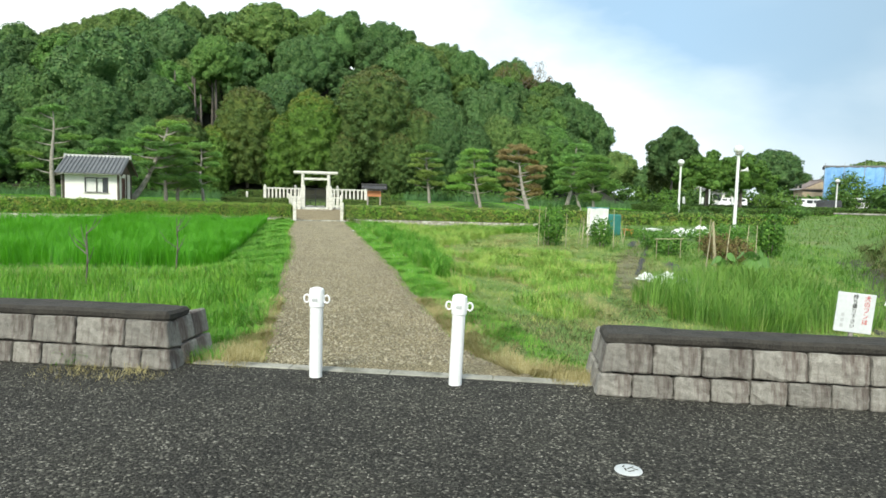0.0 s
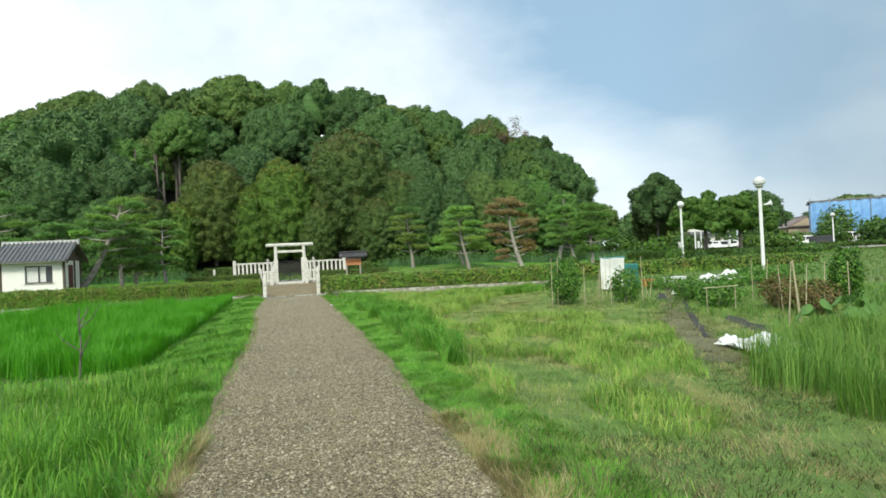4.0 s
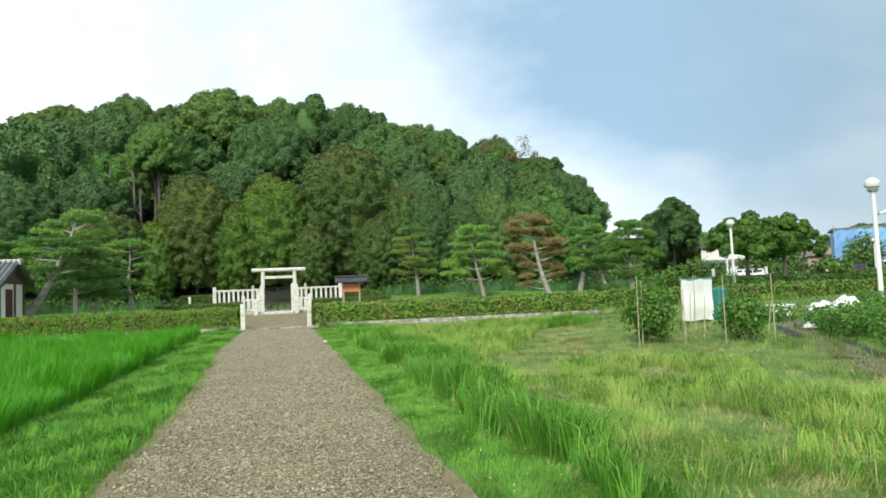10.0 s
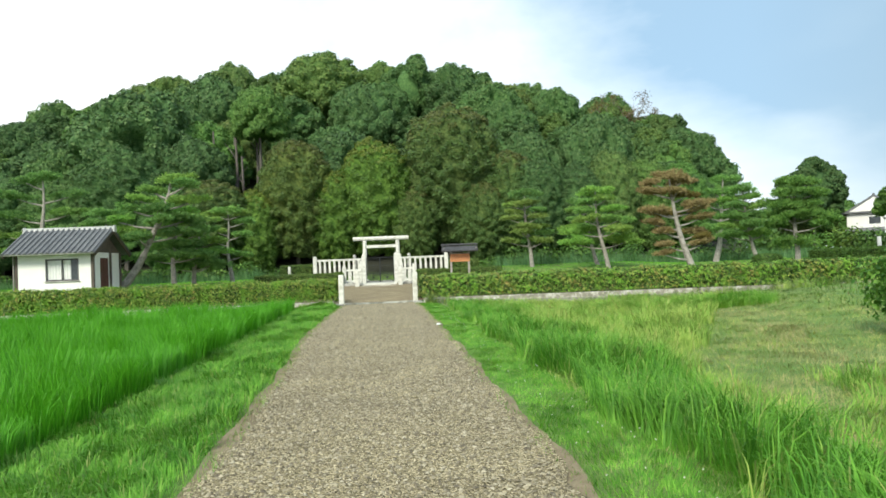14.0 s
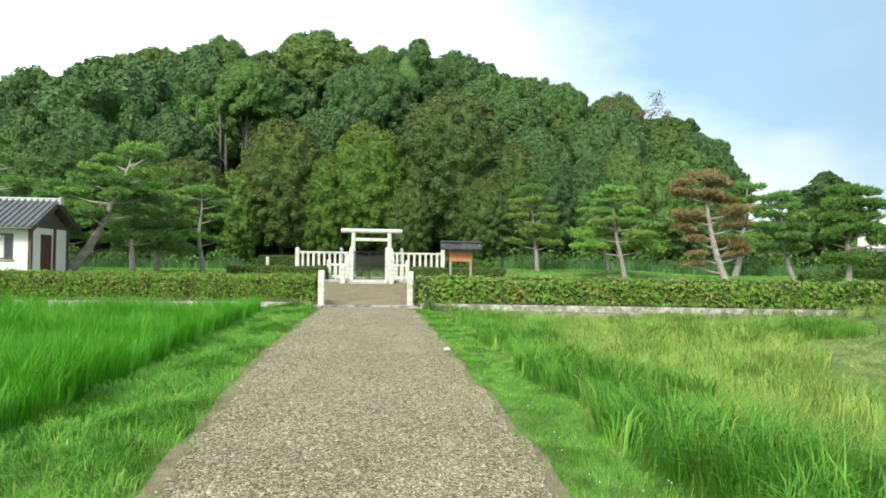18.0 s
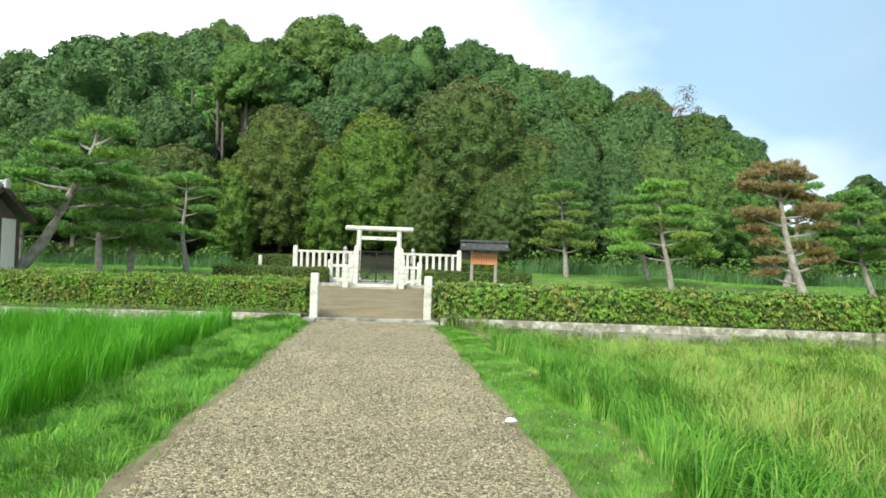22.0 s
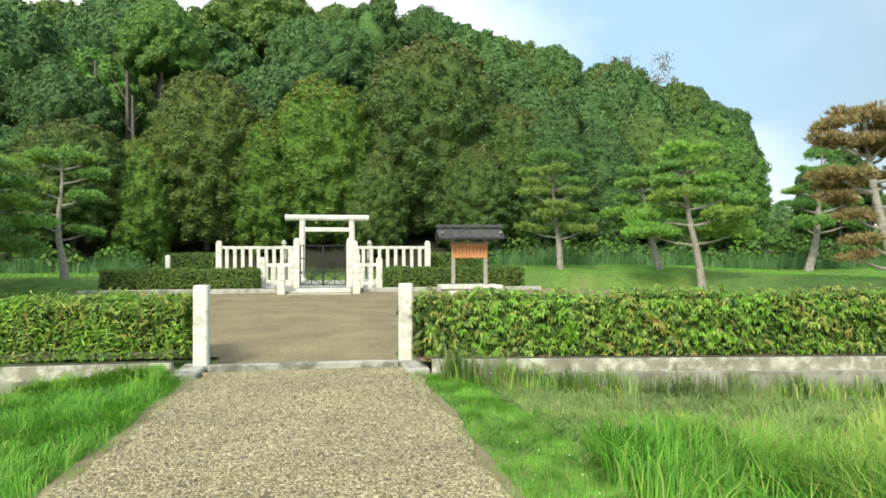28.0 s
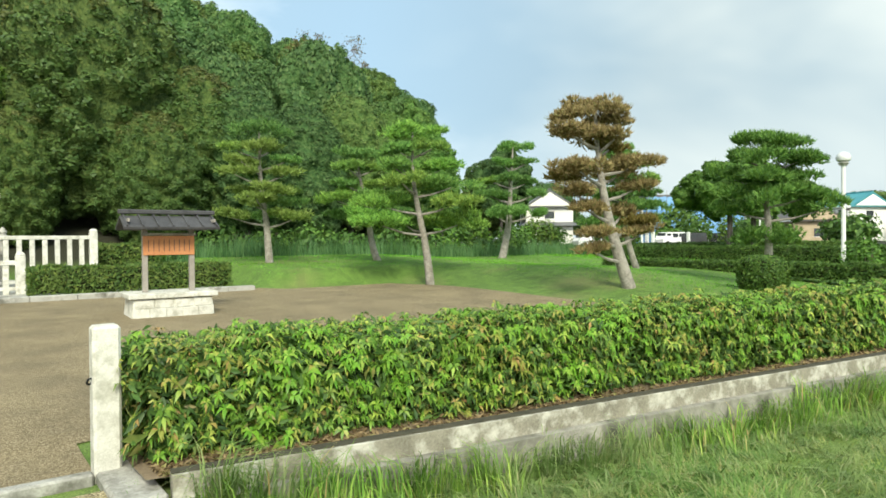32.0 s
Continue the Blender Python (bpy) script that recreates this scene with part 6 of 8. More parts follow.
def bush(name, x, y, rx, ry, h, n, size, mat, label, category, seed, z=None, group=""):
    """A leafy plant mass: stems and loose leaves filling an uneven mound."""
    gen = np.random.default_rng(seed)
    z0 = float(gz(x, y)) - 0.03 if z is None else z
    t = thing(name, pose(x, y, z0), label, category, group)
    for k in range(5):
        a, q = gen.uniform(0, 6.28), gen.uniform(0.2, 0.8)
        sb = tube([(math.cos(a) * rx * q * 0.5, math.sin(a) * ry * q * 0.5, 0), (math.cos(a) * rx * q, math.sin(a) * ry * q, h * gen.uniform(0.5, 0.85))], [0.02, 0.008], 5)
        part("stem", sb, M["bare"], t)
    d = unit(n, gen)
    r = gen.uniform(0.25, 1.0, n)[:, None] ** 0.5
    lump = 1 + 0.25 * np.sin(d[:, :1] * 6 + seed) * np.cos(d[:, 1:2] * 5)
    p = d * r * lump * np.array([rx, ry, h * 0.5]) + np.array([0, 0, h * 0.52])
    p[:, 2] = np.clip(p[:, 2], 0.03, None)
    nrm = d + gen.normal(0, 0.6, (n, 3)) + np.array([0, 0, 0.4])
    nrm /= np.linalg.norm(nrm, axis=1)[:, None]
    v, f = leaf_quads(p, nrm, size * gen.uniform(0.6, 1.4, n), gen, 1.2)
    part("leaves", tri_mesh("leaves", v, f, M[mat]), None, t)
    return t


bush("bean_vines", 9.8, 30.2, 0.62, 0.9, 1.75, 2600, 0.085, "veg", "climbing bean vines on bamboo canes", "bean vines", 41)
bush("bean_vines", 11.4, 28.6, 0.55, 0.8, 1.25, 1500, 0.08, "veg", "climbing bean vines on bamboo canes", "bean vines", 42)
bush("vegetable_plants", 12.9, 26.9, 0.5, 1.0, 0.72, 1100, 0.075, "veg", "leafy aubergine plants tied to a frame", "vegetable plants", 43)
bush("vegetable_plants", 12.2, 24.6, 0.5, 0.9, 0.80, 1200, 0.08, "veg", "leafy aubergine plants tied to a frame", "vegetable plants", 44)
bush("vegetable_plants", 14.0, 28.4, 0.8, 1.0, 0.65, 900, 0.08, "veg", "leafy vegetable plants in the garden bed", "vegetable plants", 45)
bush("vegetable_plants", 17.5, 30.0, 1.8, 1.0, 0.55, 1300, 0.09, "veg", "low weedy vegetable row", "vegetable plants", 46)
bush("withered_plants", 12.7, 22.6, 0.42, 0.75, 0.95, 1700, 0.06, "withered", "withered brown tomato plants on canes", "vegetable plants", 47)
bush("withered_plants", 12.4, 21.0, 0.36, 0.6, 0.9, 1300, 0.06, "withered", "withered brown tomato plants on canes", "vegetable plants", 52)
bush("vegetable_plants", 14.6, 22.4, 0.45, 0.5, 1.5, 2000, 0.08, "veg", "tall climbing plants with large leaves", "vegetable plants", 48)
bush("vegetable_plants", 21.0, 33.0, 2.4, 1.2, 0.55, 1200, 0.10, "veg", "low weedy vegetable row", "vegetable plants", 49)
bush("vegetable_plants", 14.6, 31.4, 0.7, 0.8, 0.55, 700, 0.08, "veg", "leafy vegetable plants in the garden bed", "vegetable plants", 51)
gt = np.random.default_rng(77)
for q in range(4):
    x, y = 11.3 + gt.uniform(-0.5, 0.5), 19.2 + gt.uniform(-0.5, 0.5)
    t = thing("taro_plant", pose(x, y, float(gz(x, y)) - 0.02), "taro plant with broad pale green leaves", "taro", "taro plants")
    for k in range(5):
        a, h = k * 1.26 + gt.uniform(-0.3, 0.3), gt.uniform(0.35, 0.65)
        e = Vector((math.cos(a) * 0.25, math.sin(a) * 0.25, h))
        part("stalk", tube([(0, 0, 0), (e.x * 0.4, e.y * 0.4, h * 0.7), tuple(e)], [0.014, 0.011, 0.008], 5), M["veg"], t)
        lb = bmesh.new()
        rim = [lb.verts.new((0.15 * (0.75 + 0.25 * math.cos(b)) * math.cos(b) * 1.3 + 0.05, 0.125 * math.sin(b), -0.05 * math.cos(b) - 0.03 * abs(math.sin(b)))) for b in (2 * math.pi * s / 12 for s in range(12))]
        mid = lb.verts.new((0.02, 0, 0.02))
        for s in range(12):
            lb.faces.new((mid, rim[s], rim[(s + 1) % 12]))
        part("leaf", lb, M["taro"], t).matrix_local = pose(e.x, e.y, e.z, 0, 35 + gt.uniform(-15, 25), math.degrees(a))
for x, y, h, lx in ((8.9, 29.2, 1.85, 0.02), (9.4, 29.9, 1.75, 0.05), (10.7, 28.3, 1.75, 0.0), (11.5, 27.6, 1.7, -0.02), (10.2, 31.0, 1.6, 0.0), (11.0, 29.6, 1.2, 0.1), (11.9, 28.9, 1.0, -0.06), (12.1, 29.6, 1.1, 0.05),
                    (10.0, 28.9, 1.5, 0.0), (11.1, 30.2, 1.3, 0.12), (12.5, 30.6, 1.1, -0.1), (12.8, 29.4, 0.9, 0.15), (13.2, 30.2, 0.8, -0.12), (11.7, 31.2, 1.2, 0.05), (13.6, 29.0, 0.7, 0.1), (12.3, 31.8, 1.7, 0.0), (12.0, 21.0, 1.35, 0.1), (12.4, 22.2, 1.3, -0.1), (13.0, 23.6, 1.4, 0.15), (13.4, 24.6, 1.4, 0.0), (12.2, 19.9, 1.4, 0.0), (13.1, 21.6, 1.3, 0.08), (11.2, 20.8, 0.05, 0)):
    if h > 0.1:
        cane(x, y, h, (lx, 0))
for dx, dy in ((-0.16, 0.0), (0.16, 0.0), (0.3, 0.12)):
    cane(10.9 + dx, 20.1 + dy, 1.55, (-dx * 0.9, -dy), r=0.017, label="pale bamboo pole of a leaning plant support")
fr = thing("plant_frame", pose(11.6, 23.6, float(gz(11.6, 23.6)) - 0.05), "low bamboo frame holding up vegetable plants", "plant frame")
for s in (-0.45, 0.45):
    part("upright", tube([(s, 0, 0), (s, 0, 0.75)], [0.013] * 2, 6), M["bamboo"], fr)
part("crossbar", tube([(-0.55, 0, 0.72), (0.55, 0, 0.74)], [0.012] * 2, 6), M["bamboo"], fr)

sh = thing("plastic_screen", pose(13.3, 33.1, float(gz(13.3, 33.1)), 0, 0, -8), "white plastic sheet stretched over a cane frame", "screen")
bm = bmesh.new()
bmesh.ops.create_grid(bm, x_segments=10, y_segments=12, size=0.5)
for v in bm.verts:
    v.co = Vector((v.co.x * 1.05, 0.05 * math.sin(v.co.x * 5) + 0.02 * math.sin(v.co.y * 9), 0.75 + v.co.y * 1.30 + 0.02 * math.sin(v.co.x * 8)))
ext = bmesh.ops.extrude_face_region(bm, geom=bm.faces[:])
for v in [g for g in ext["geom"] if isinstance(g, bmesh.types.BMVert)]:
    v.co.y += 0.012
part("sheet", bm, M["tarp"], sh, smooth=True)
for s in (-0.5, 0.5):
    part("upright", tube([(s, 0.08, -0.1), (s, 0.08, 1.5)], [0.016] * 2, 6), M["bamboo"], sh)
part("top_tube", tube([(-0.56, 0.05, 1.41), (0.56, 0.05, 1.42)], [0.03] * 2, 8), M["teal_roof"], sh)
net = solid("green_net", box(0.5, 0.9, 1.05, 0, 0, 0, 0.05), M["teal_net"], "folded teal garden net beside the white panel", "net", m=pose(14.4, 33.9, float(gz(14.4, 33.9)), 0, 0, 20))

crate = thing("crate", pose(15.9, 32.6, float(gz(15.9, 32.6)), 0, 0, 10), "white plastic crate on the garden path", "crate")
part("body", box(0.75, 0.45, 0.36, 0, 0, 0, 0.02, taper=1.05), M["tarp"], crate)
part("rim", box(0.84, 0.54, 0.05, 0, 0, 0.34, 0.012), M["tarp"], crate)
pot = thing("flower_pot", pose(15.0, 33.2, float(gz(15.0, 33.2))), "orange plastic tub in the garden", "tub")
part("body", lathe(((0.20, 0), (0.26, 0.30), (0.29, 0.30), (0.29, 0.34), (0.25, 0.34), (0.22, 0.28), (0.0, 0.27)), 16), M["orange_box"], pot, smooth=True)


def crumple(name, x, y, sx, sy, h, seed, mat, label, category, yaw=0.0, lift=0.0, fold=1.0):
    """A heap of sheeting: a folded, sagging skin with a hem on the ground."""
    bm = bmesh.new()
    bmesh.ops.create_uvsphere(bm, u_segments=28, v_segments=16, radius=1.0)
    for v in bm.verts:
        d = v.co.normalized()
        k = 1 + 0.30 * fold * noise.noise(d * 2.2 + Vector((seed, 0, 0))) + 0.12 * fold * noise.noise(d * 6 + Vector((0, seed, 0)))
        v.co = Vector((d.x * sx * k, d.y * sy * k, max(d.z, -0.12) * h * (0.75 + 0.7 * noise.noise(Vector((d.x * 2, d.y * 2, seed))) * fold + 0.25)))
    z0 = float(gz(x, y)) + lift
    return solid(name, bm, M[mat], label, category, m=pose(x, y, z0 + 0.08, 0, 0, yaw), smooth=True)


crumple("plastic_sheet", 8.15, 17.5, 0.72, 0.36, 0.20, 3, "tarp", "crumpled white plastic sheet heap on the grass", "plastic sheet", 102, fold=1.5)
crumple("plastic_sheet", 8.0, 18.4, 0.24, 0.14, 0.13, 5, "tarp", "crumpled white plastic sheet heap on the grass", "plastic sheet", 130, fold=1.5)
crumple("plastic_bag", 12.6, 15.7, 0.12, 0.09, 0.12, 8, "tarp", "white plastic bag lying at the ditch edge", "bag")
crumple("plastic_sheet", 17.4, 32.2, 0.7, 0.5, 0.28, 9, "tarp", "pile of white plastic bags in the garden", "plastic sheet", 15)
crumple("plastic_sheet", 18.6, 32.6, 0.45, 0.4, 0.35, 10, "tarp", "pile of white plastic bags in the garden", "plastic sheet", -30)
crumple("plastic_bag", 13.4, 28.6, 0.18, 0.14, 0.12, 12, "tarp", "small white plastic bag on the garden path", "bag")
crumple("paper_scrap", 1.54, 34.4, 0.055, 0.04, 0.03, 14, "tarp", "white crumpled paper scrap at the path edge", "litter")


def strip(name, pts, width, mat, lift, label, category, seed, kind=""):
    """A ragged band lying on the ground along a line of points."""
    g = random.Random(seed)
    vs, fs = [], []
    dense = []
    for (x0, y0), (x1, y1) in zip(pts, pts[1:]):
        n = max(int(math.hypot(x1 - x0, y1 - y0) / 0.3), 1)
        dense += [(x0 + (x1 - x0) * k / n, y0 + (y1 - y0) * k / n) for k in range(n)]
    dense.append(pts[-1])
    for k, (x, y) in enumerate(dense):
        a, b = dense[max(k - 1, 0)], dense[min(k + 1, len(dense) - 1)]
        dx, dy = b[0] - a[0], b[1] - a[1]
        l = math.hypot(dx, dy)
        w = width * (0.65 + 0.6 * g.random()) * min(1.0, 0.35 + min(k, len(dense) - 1 - k) * 0.4)
        for q in range(5):
            o = (q / 4 - 0.5) * w
            px, py = x - dy / l * o, y + dx / l * o
            vs.append((px, py, float(gz(px, py)) + lift * (1 - abs(q - 2) / 2) - 0.012 * (q in (0, 4)) + g.uniform(-0.012, 0.012)))
    for k in range(len(dense) - 1):
        for q in range(4):
            fs.append((k * 5 + q, k * 5 + q + 1, k * 5 + q + 6, k * 5 + q + 5))
    return tagged(new(name, tri_mesh(name, vs, fs, M[mat], True)), label, category, kind=kind)


for k, (pts, w) in enumerate(((((8.4, 19.7), (10.0, 22.5), (13.4, 28.3)), 0.26), (((9.8, 19.6), (10.4, 21.0), (11.1, 22.6)), 0.55), (((10.6, 14.6), (9.6, 13.2), (8.7, 11.7)), 0.34), (((12.2, 27.5), (13.6, 30.0)), 0.4))):
    strip("mulch_film", pts, w, "mulch", 0.045, "black plastic mulch film over a garden row", "mulch film", 70 + k)
strip("garden_track", ((6.9, 17.0), (7.6, 18.4), (9.6, 22.6), (12.2, 27.0), (15.2, 31.6)), 1.15, "track", 0.016, "trodden earth track through the garden", "track", 80, "structure")
strip("ditch_bed", ((11.0, 13.4), (13.6, 16.6), (16.0, 19.8), (18.4, 22.8)), 1.3, "mud", 0.02, "dark muddy bed of the ditch", "ditch", 82, "structure")
strip("bare_soil", ((6.2, 11.6), (7.4, 11.1), (9.2, 10.5)), 0.8, "track", 0.016, "bare trodden soil patch behind the wall", "soil", 81, "structure")


def sapling(x, y, h, seed, label):
    g = random.Random(seed)
    t = thing("bare_sapling", pose(x, y, float(gz(x, y)) - 0.05), label, "sapling")
    part("stem", tube([(0, 0, 0), (0.04, 0, h * 0.5), (0.02, 0.02, h)], [0.022, 0.016, 0.006], 6), M["forest_bark"], t)
    for k in range(7):
        z = h * g.uniform(0.3, 0.85)
        a = g.uniform(0, 6.28)
        l = g.uniform(0.25, 0.55)
        part("twig", tube([(0.02, 0, z), (math.cos(a) * l * 0.6, math.sin(a) * l * 0.4, z + 0.18), (math.cos(a) * l, math.sin(a) * l * 0.6, z + 0.42)], [0.011, 0.008, 0.004], 5), M["forest_bark"], t)


sapling(-3.7, 20.4, 1.35, 1, "bare thin sapling in the weeds")
sapling(-4.9, 17.6, 1.3, 2, "bare forked sapling in the weeds")

# ---- street lamps, signs on the car park side ----


def street_lamp(x, y, top, label):
    z0 = float(gz(x, y)) - 0.1
    t = thing("street_lamp", pose(x, y, z0), label, "street lamp", "globe lamps")
    h = top - z0
    part("pole", lathe(((0.11, 0), (0.085, 0.5), (0.075, h - 0.5), (0.09, h - 0.42)), 12), M["white_paint"], t, smooth=True)
    part("collar", lathe(((0.12, h - 0.44), (0.20, h - 0.34), (0.10, h - 0.30)), 14), M["concrete"], t, smooth=True)
    part("globe", lathe(((0.10, h - 0.34), (0.24, h - 0.24), (0.27, h - 0.12), (0.22, h - 0.0), (0.10, h + 0.09), (0.0, h + 0.11)), 16), M["lamp_glass"], t, smooth=True)
    return t


street_lamp(21.2, 33.7, 4.55, "white globe street lamp at the edge of the gardens")
street_lamp(28.1, 50.6, 4.85, "white globe street lamp beside the low hedges")
spk = thing("loudspeaker", pose(21.5, 33.75, 3.35, 0, 78, -25) @ Matrix.Diagonal((0.75, 0.75, 0.75, 1)), "white horn loudspeaker fixed to the lamp pole", "loudspeaker")
part("horn", lathe(((0.05, -0.05), (0.06, 0.12), (0.10, 0.25), (0.20, 0.36)), 14), M["white_paint"], spk, smooth=True)
part("driver", lathe(((0.07, -0.16), (0.08, -0.05), (0.05, -0.04)), 12), M["concrete"], spk, smooth=True)
for x, y, top in ((42.6, 70.4, 4.3), (60.5, 70.5, 4.6), (68.0, 66.0, 4.6), (52.0, 83.0, 4.6)):
    street_lamp(x, y, top, "white globe street lamp by the car park")
for x, y in ((38.5, 67.0), (42.0, 69.0), (45.0, 68.0)):
    p = thing("white_post", pose(x, y, float(gz(x, y))), "short white marker post by the car park", "post", "marker posts")
    part("shaft", box(0.22, 0.22, 1.5, 0, 0, 0, 0.03), M["white_paint"], p)

# clipped hedges and shrubs around the lawn
for x, y, length, z, h, d, sd, words in ((24.8, 59.6, 12.4, 0.10, 0.62, 0.9, 61, "long low dark clipped hedge dividing the lawns"), (32.0, 66.0, 18.0, 0.36, 0.85, 1.2, 62, "low dark clipped hedge at the back of the lawn")):
    hedge("clipped_hedge", 0.0, length, lambda q: 0 * q, 0.0, h, d, words, 520, 0.07, sd, mat="box_leaf", out=0.03, place=pose(x, y, z, 0, 0, -90))
for x0, x1, y, h, d, sd in ((33.0, 46.0, 57.0, 0.6, 1.6, 64), (34.0, 60.0, 66.0, 0.75, 2.0, 65)):
    hedge("clipped_hedge", x0, x1, (lambda x, y=y, x0=x0: y - 0.18 * (x - x0)), float(gz((x0 + x1) / 2, y)) - 0.12, h, d, "low dark clipped hedge dividing the lawns", 130, 0.14, sd, mat="box_leaf", out=0.03)


def topiary(x, y, r, h, seed, label):
    """A shrub clipped to a rounded block: dense leaves on a soft-cornered drum."""
    gen = np.random.default_rng(seed)
    t = thing("topiary", pose(x, y, float(gz(x, y)) - 0.03), label, "shrub")
    part("trunk", tube([(0, 0, 0), (0.02, 0, h * 0.5)], [0.05, 0.03], 7), M["bark"], t)
    d = unit(5200, gen)
    k = (np.abs(d) ** 4).sum(1) ** -0.25
    p = d * k[:, None] * np.array([r, r, h * 0.5]) * gen.uniform(0.93, 1.02, (5200, 1)) + np.array([0, 0, h * 0.5])
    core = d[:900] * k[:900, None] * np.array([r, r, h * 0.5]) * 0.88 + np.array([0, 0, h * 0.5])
    nrm = d + gen.normal(0, 0.5, d.shape)
    nrm /= np.linalg.norm(nrm, axis=1)[:, None]
    v, f = leaf_quads(p, nrm, 0.055 * gen.uniform(0.6, 1.4, 5200), gen, 1.3)
    part("leaves", tri_mesh("leaves", v, f, M["box_leaf"]), None, t)
    # Core leaves coloured dark as the shade behind the outer coat.
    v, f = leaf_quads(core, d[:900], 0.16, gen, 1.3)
    part("inner_growth", tri_mesh("inner_growth", v, f, M["leaf_shade"]), None, t)
    return t


topiary(18.3, 48.75, 0.58, 0.98, 67, "shrub clipped to a rounded block before the pine")
for x, y, r, h in ((26.5, 49.2, 0.85, 1.7), (28.2, 48.2, 1.2, 1.25), (31.0, 47.6, 1.2, 1.2), (37.5, 49.0, 1.1, 1.0), (44.0, 74.5, 1.6, 2.4), (47.0, 62.5, 1.8, 2.0), (84.2, 94.4, 2.9, 6.0), (76.0, 79.0, 2.6, 3.6), (62.0, 63.5, 2.4, 3.0)):
    bush("shrub", x, y, r, r, h, int((1500 if x < 36 else 500) * r), (0.10 if x < 36 else 0.15) * max(r, 1), "leaf_shrub", "rounded clipped green shrub", "shrub", int(x * 3), group="shrubs")
for k in range(16):
    bush("shrub", 46 + k * 3.2, 98.0 - k * 1.2 + 2 * math.sin(k * 2), 2.6, 1.8, 3.0 + 0.9 * math.sin(k * 3), 700, 0.34, "leaf_shrub", "dark green bushes behind the car park", "shrub", 360 + k, group="shrubs")
for k in range(10):
    bush("shrub", 8.5 + k * 2.3, 70.8 + 0.5 * math.sin(k * 2), 1.3, 0.9, 1.5 + 0.4 * math.sin(k * 3), 420, 0.20, "leaf_shrub", "leafy undergrowth at the foot of the wood", "undergrowth", 300 + k, group="undergrowth")
    bush("shrub", -8.0 - k * 2.6, 71.0 + 0.5 * math.sin(k * 2), 1.4, 0.9, 1.4 + 0.4 * math.sin(k * 3), 420, 0.20, "leaf_shrub", "leafy undergrowth at the foot of the wood", "undergrowth", 330 + k, group="undergrowth")

# cherry and other free trees
CH = [crown_mesh("crown", 1.0, 0.75, 380, 60, 0.042, 400 + s, M["leaf_cherry"], -0.5, 4, lobes=30, sit=(0.50, 0.86), swell=(0.15, 0.26)) for s in range(2)]
ROUND = crown_mesh("crown", 1.0, 1.0, 320, 60, 0.042, 440, M["leaf_young"], -0.75, 4, (0.09, 0.16), (0.75, 0.97), roll_amp=0.06)
for k, (x, y, r, hz, top) in enumerate(((36.6, 60.0, 3.4, 2.9, 7.2), (40.8, 60.8, 3.4, 3.0, 7.3))):
    z0 = float(gz(x, y))
    forest_tree(CH[k % 2], x, y, r, hz, top - hz - z0, "spreading green cherry tree by the car park", name="cherry_tree", group="cherry trees", yaw=40 * k)
for x, y, r, hz, top, m in ((58.6, 104.0, 4.4, 4.2, 13.6, 0), (63.5, 112.0, 4.8, 4.6, 11.6, 4), (69.2, 51.9, 3.3, 3.2, 7.9, 3)):
    mesh = (AIRY[0], CROWNS[1], CH[0], ROUND, AIRY[1])[m]
    forest_tree(mesh, x, y, r, hz, top - hz - float(gz(x, y)), "free-standing green tree beyond the car park", group="free trees", yaw=x * 7)
def conifer(x, y, h, r, seed, label, mat="deodar", leaf=0.16):
    """A pointed conifer: straight trunk and tiers of drooping sprays."""
    gen = np.random.default_rng(seed)
    t = thing("conifer", pose(x, y, float(gz(x, y)) - 0.1), label, "tree", "free trees")
    part("trunk", tube([(0, 0, 0), (0, 0, h)], [0.14, 0.02], 7), M["forest_bark"], t)
    n = 5200
    k = gen.uniform(0.06, 1.0, n) ** 0.8
    a = gen.uniform(0, 2 * math.pi, n)
    rad = r * (1.03 - k) * gen.uniform(0.35, 1.0, n) ** 0.5 * (0.8 + 0.25 * np.sin(k * 60) + 0.15 * np.sin(a * 5 + k * 9))
    p = np.stack([np.cos(a) * rad, np.sin(a) * rad, k * h - 0.25 * rad], 1)
    nrm = np.stack([np.cos(a), np.sin(a), np.full(n, 0.9)], 1) + gen.normal(0, 0.5, (n, 3))
    nrm /= np.linalg.norm(nrm, axis=1)[:, None]
    v, f = leaf_quads(p, nrm, leaf, gen, 1.6)
    part("crown", tri_mesh("crown", v, f, M[mat]), None, t)


conifer(58.0, 56.2, 5.6, 3.0, 5, "grey-green pointed conifer standing by the car park")
conifer(66.3, 45.0, 16.0, 7.0, 6, "tall dark conifer with spreading boughs", "leaf_shrub", 0.3)
for k in range(26):
    x = 70 + k * 9 + 3 * math.sin(k * 5)
    y = 168 - k * 5.0 + 6 * math.sin(k * 3)
    forest_tree(FAR[k % 4], x, y, 7.0, 5.0 + 1.5 * math.sin(k * 7), 6.0 + 2 * math.sin(k * 2), "distant dark tree on the skyline", group="skyline trees", yaw=k * 50)

# ---- car park, vehicles and houses ----
sheet("car_park", 20, np.array([58.0, 64, 70, 76, 82, 88, 93]), lambda y: (46 - (88 - y) * 0.05, 92), M["asphalt"], 0.06, "grey asphalt car park", "car park")
wl = thing("low_wall", pose(0, 0, 0), "pale low concrete wall along the car park", "wall", kind="structure")
for k in range(14):
    a, b = Vector((44 + k * 3.2, 66.5 - k * 2.0, 0)), Vector((47.2 + k * 3.2, 64.5 - k * 2.0, 0))
    c = (a + b) / 2
    part("segment", box(3.7, 0.25, 0.26, 0, 0, 0, 0.02), M["concrete"], wl).matrix_world = pose(c.x, c.y, float(gz(c.x, c.y)) - 0.05, 0, 0, -32)


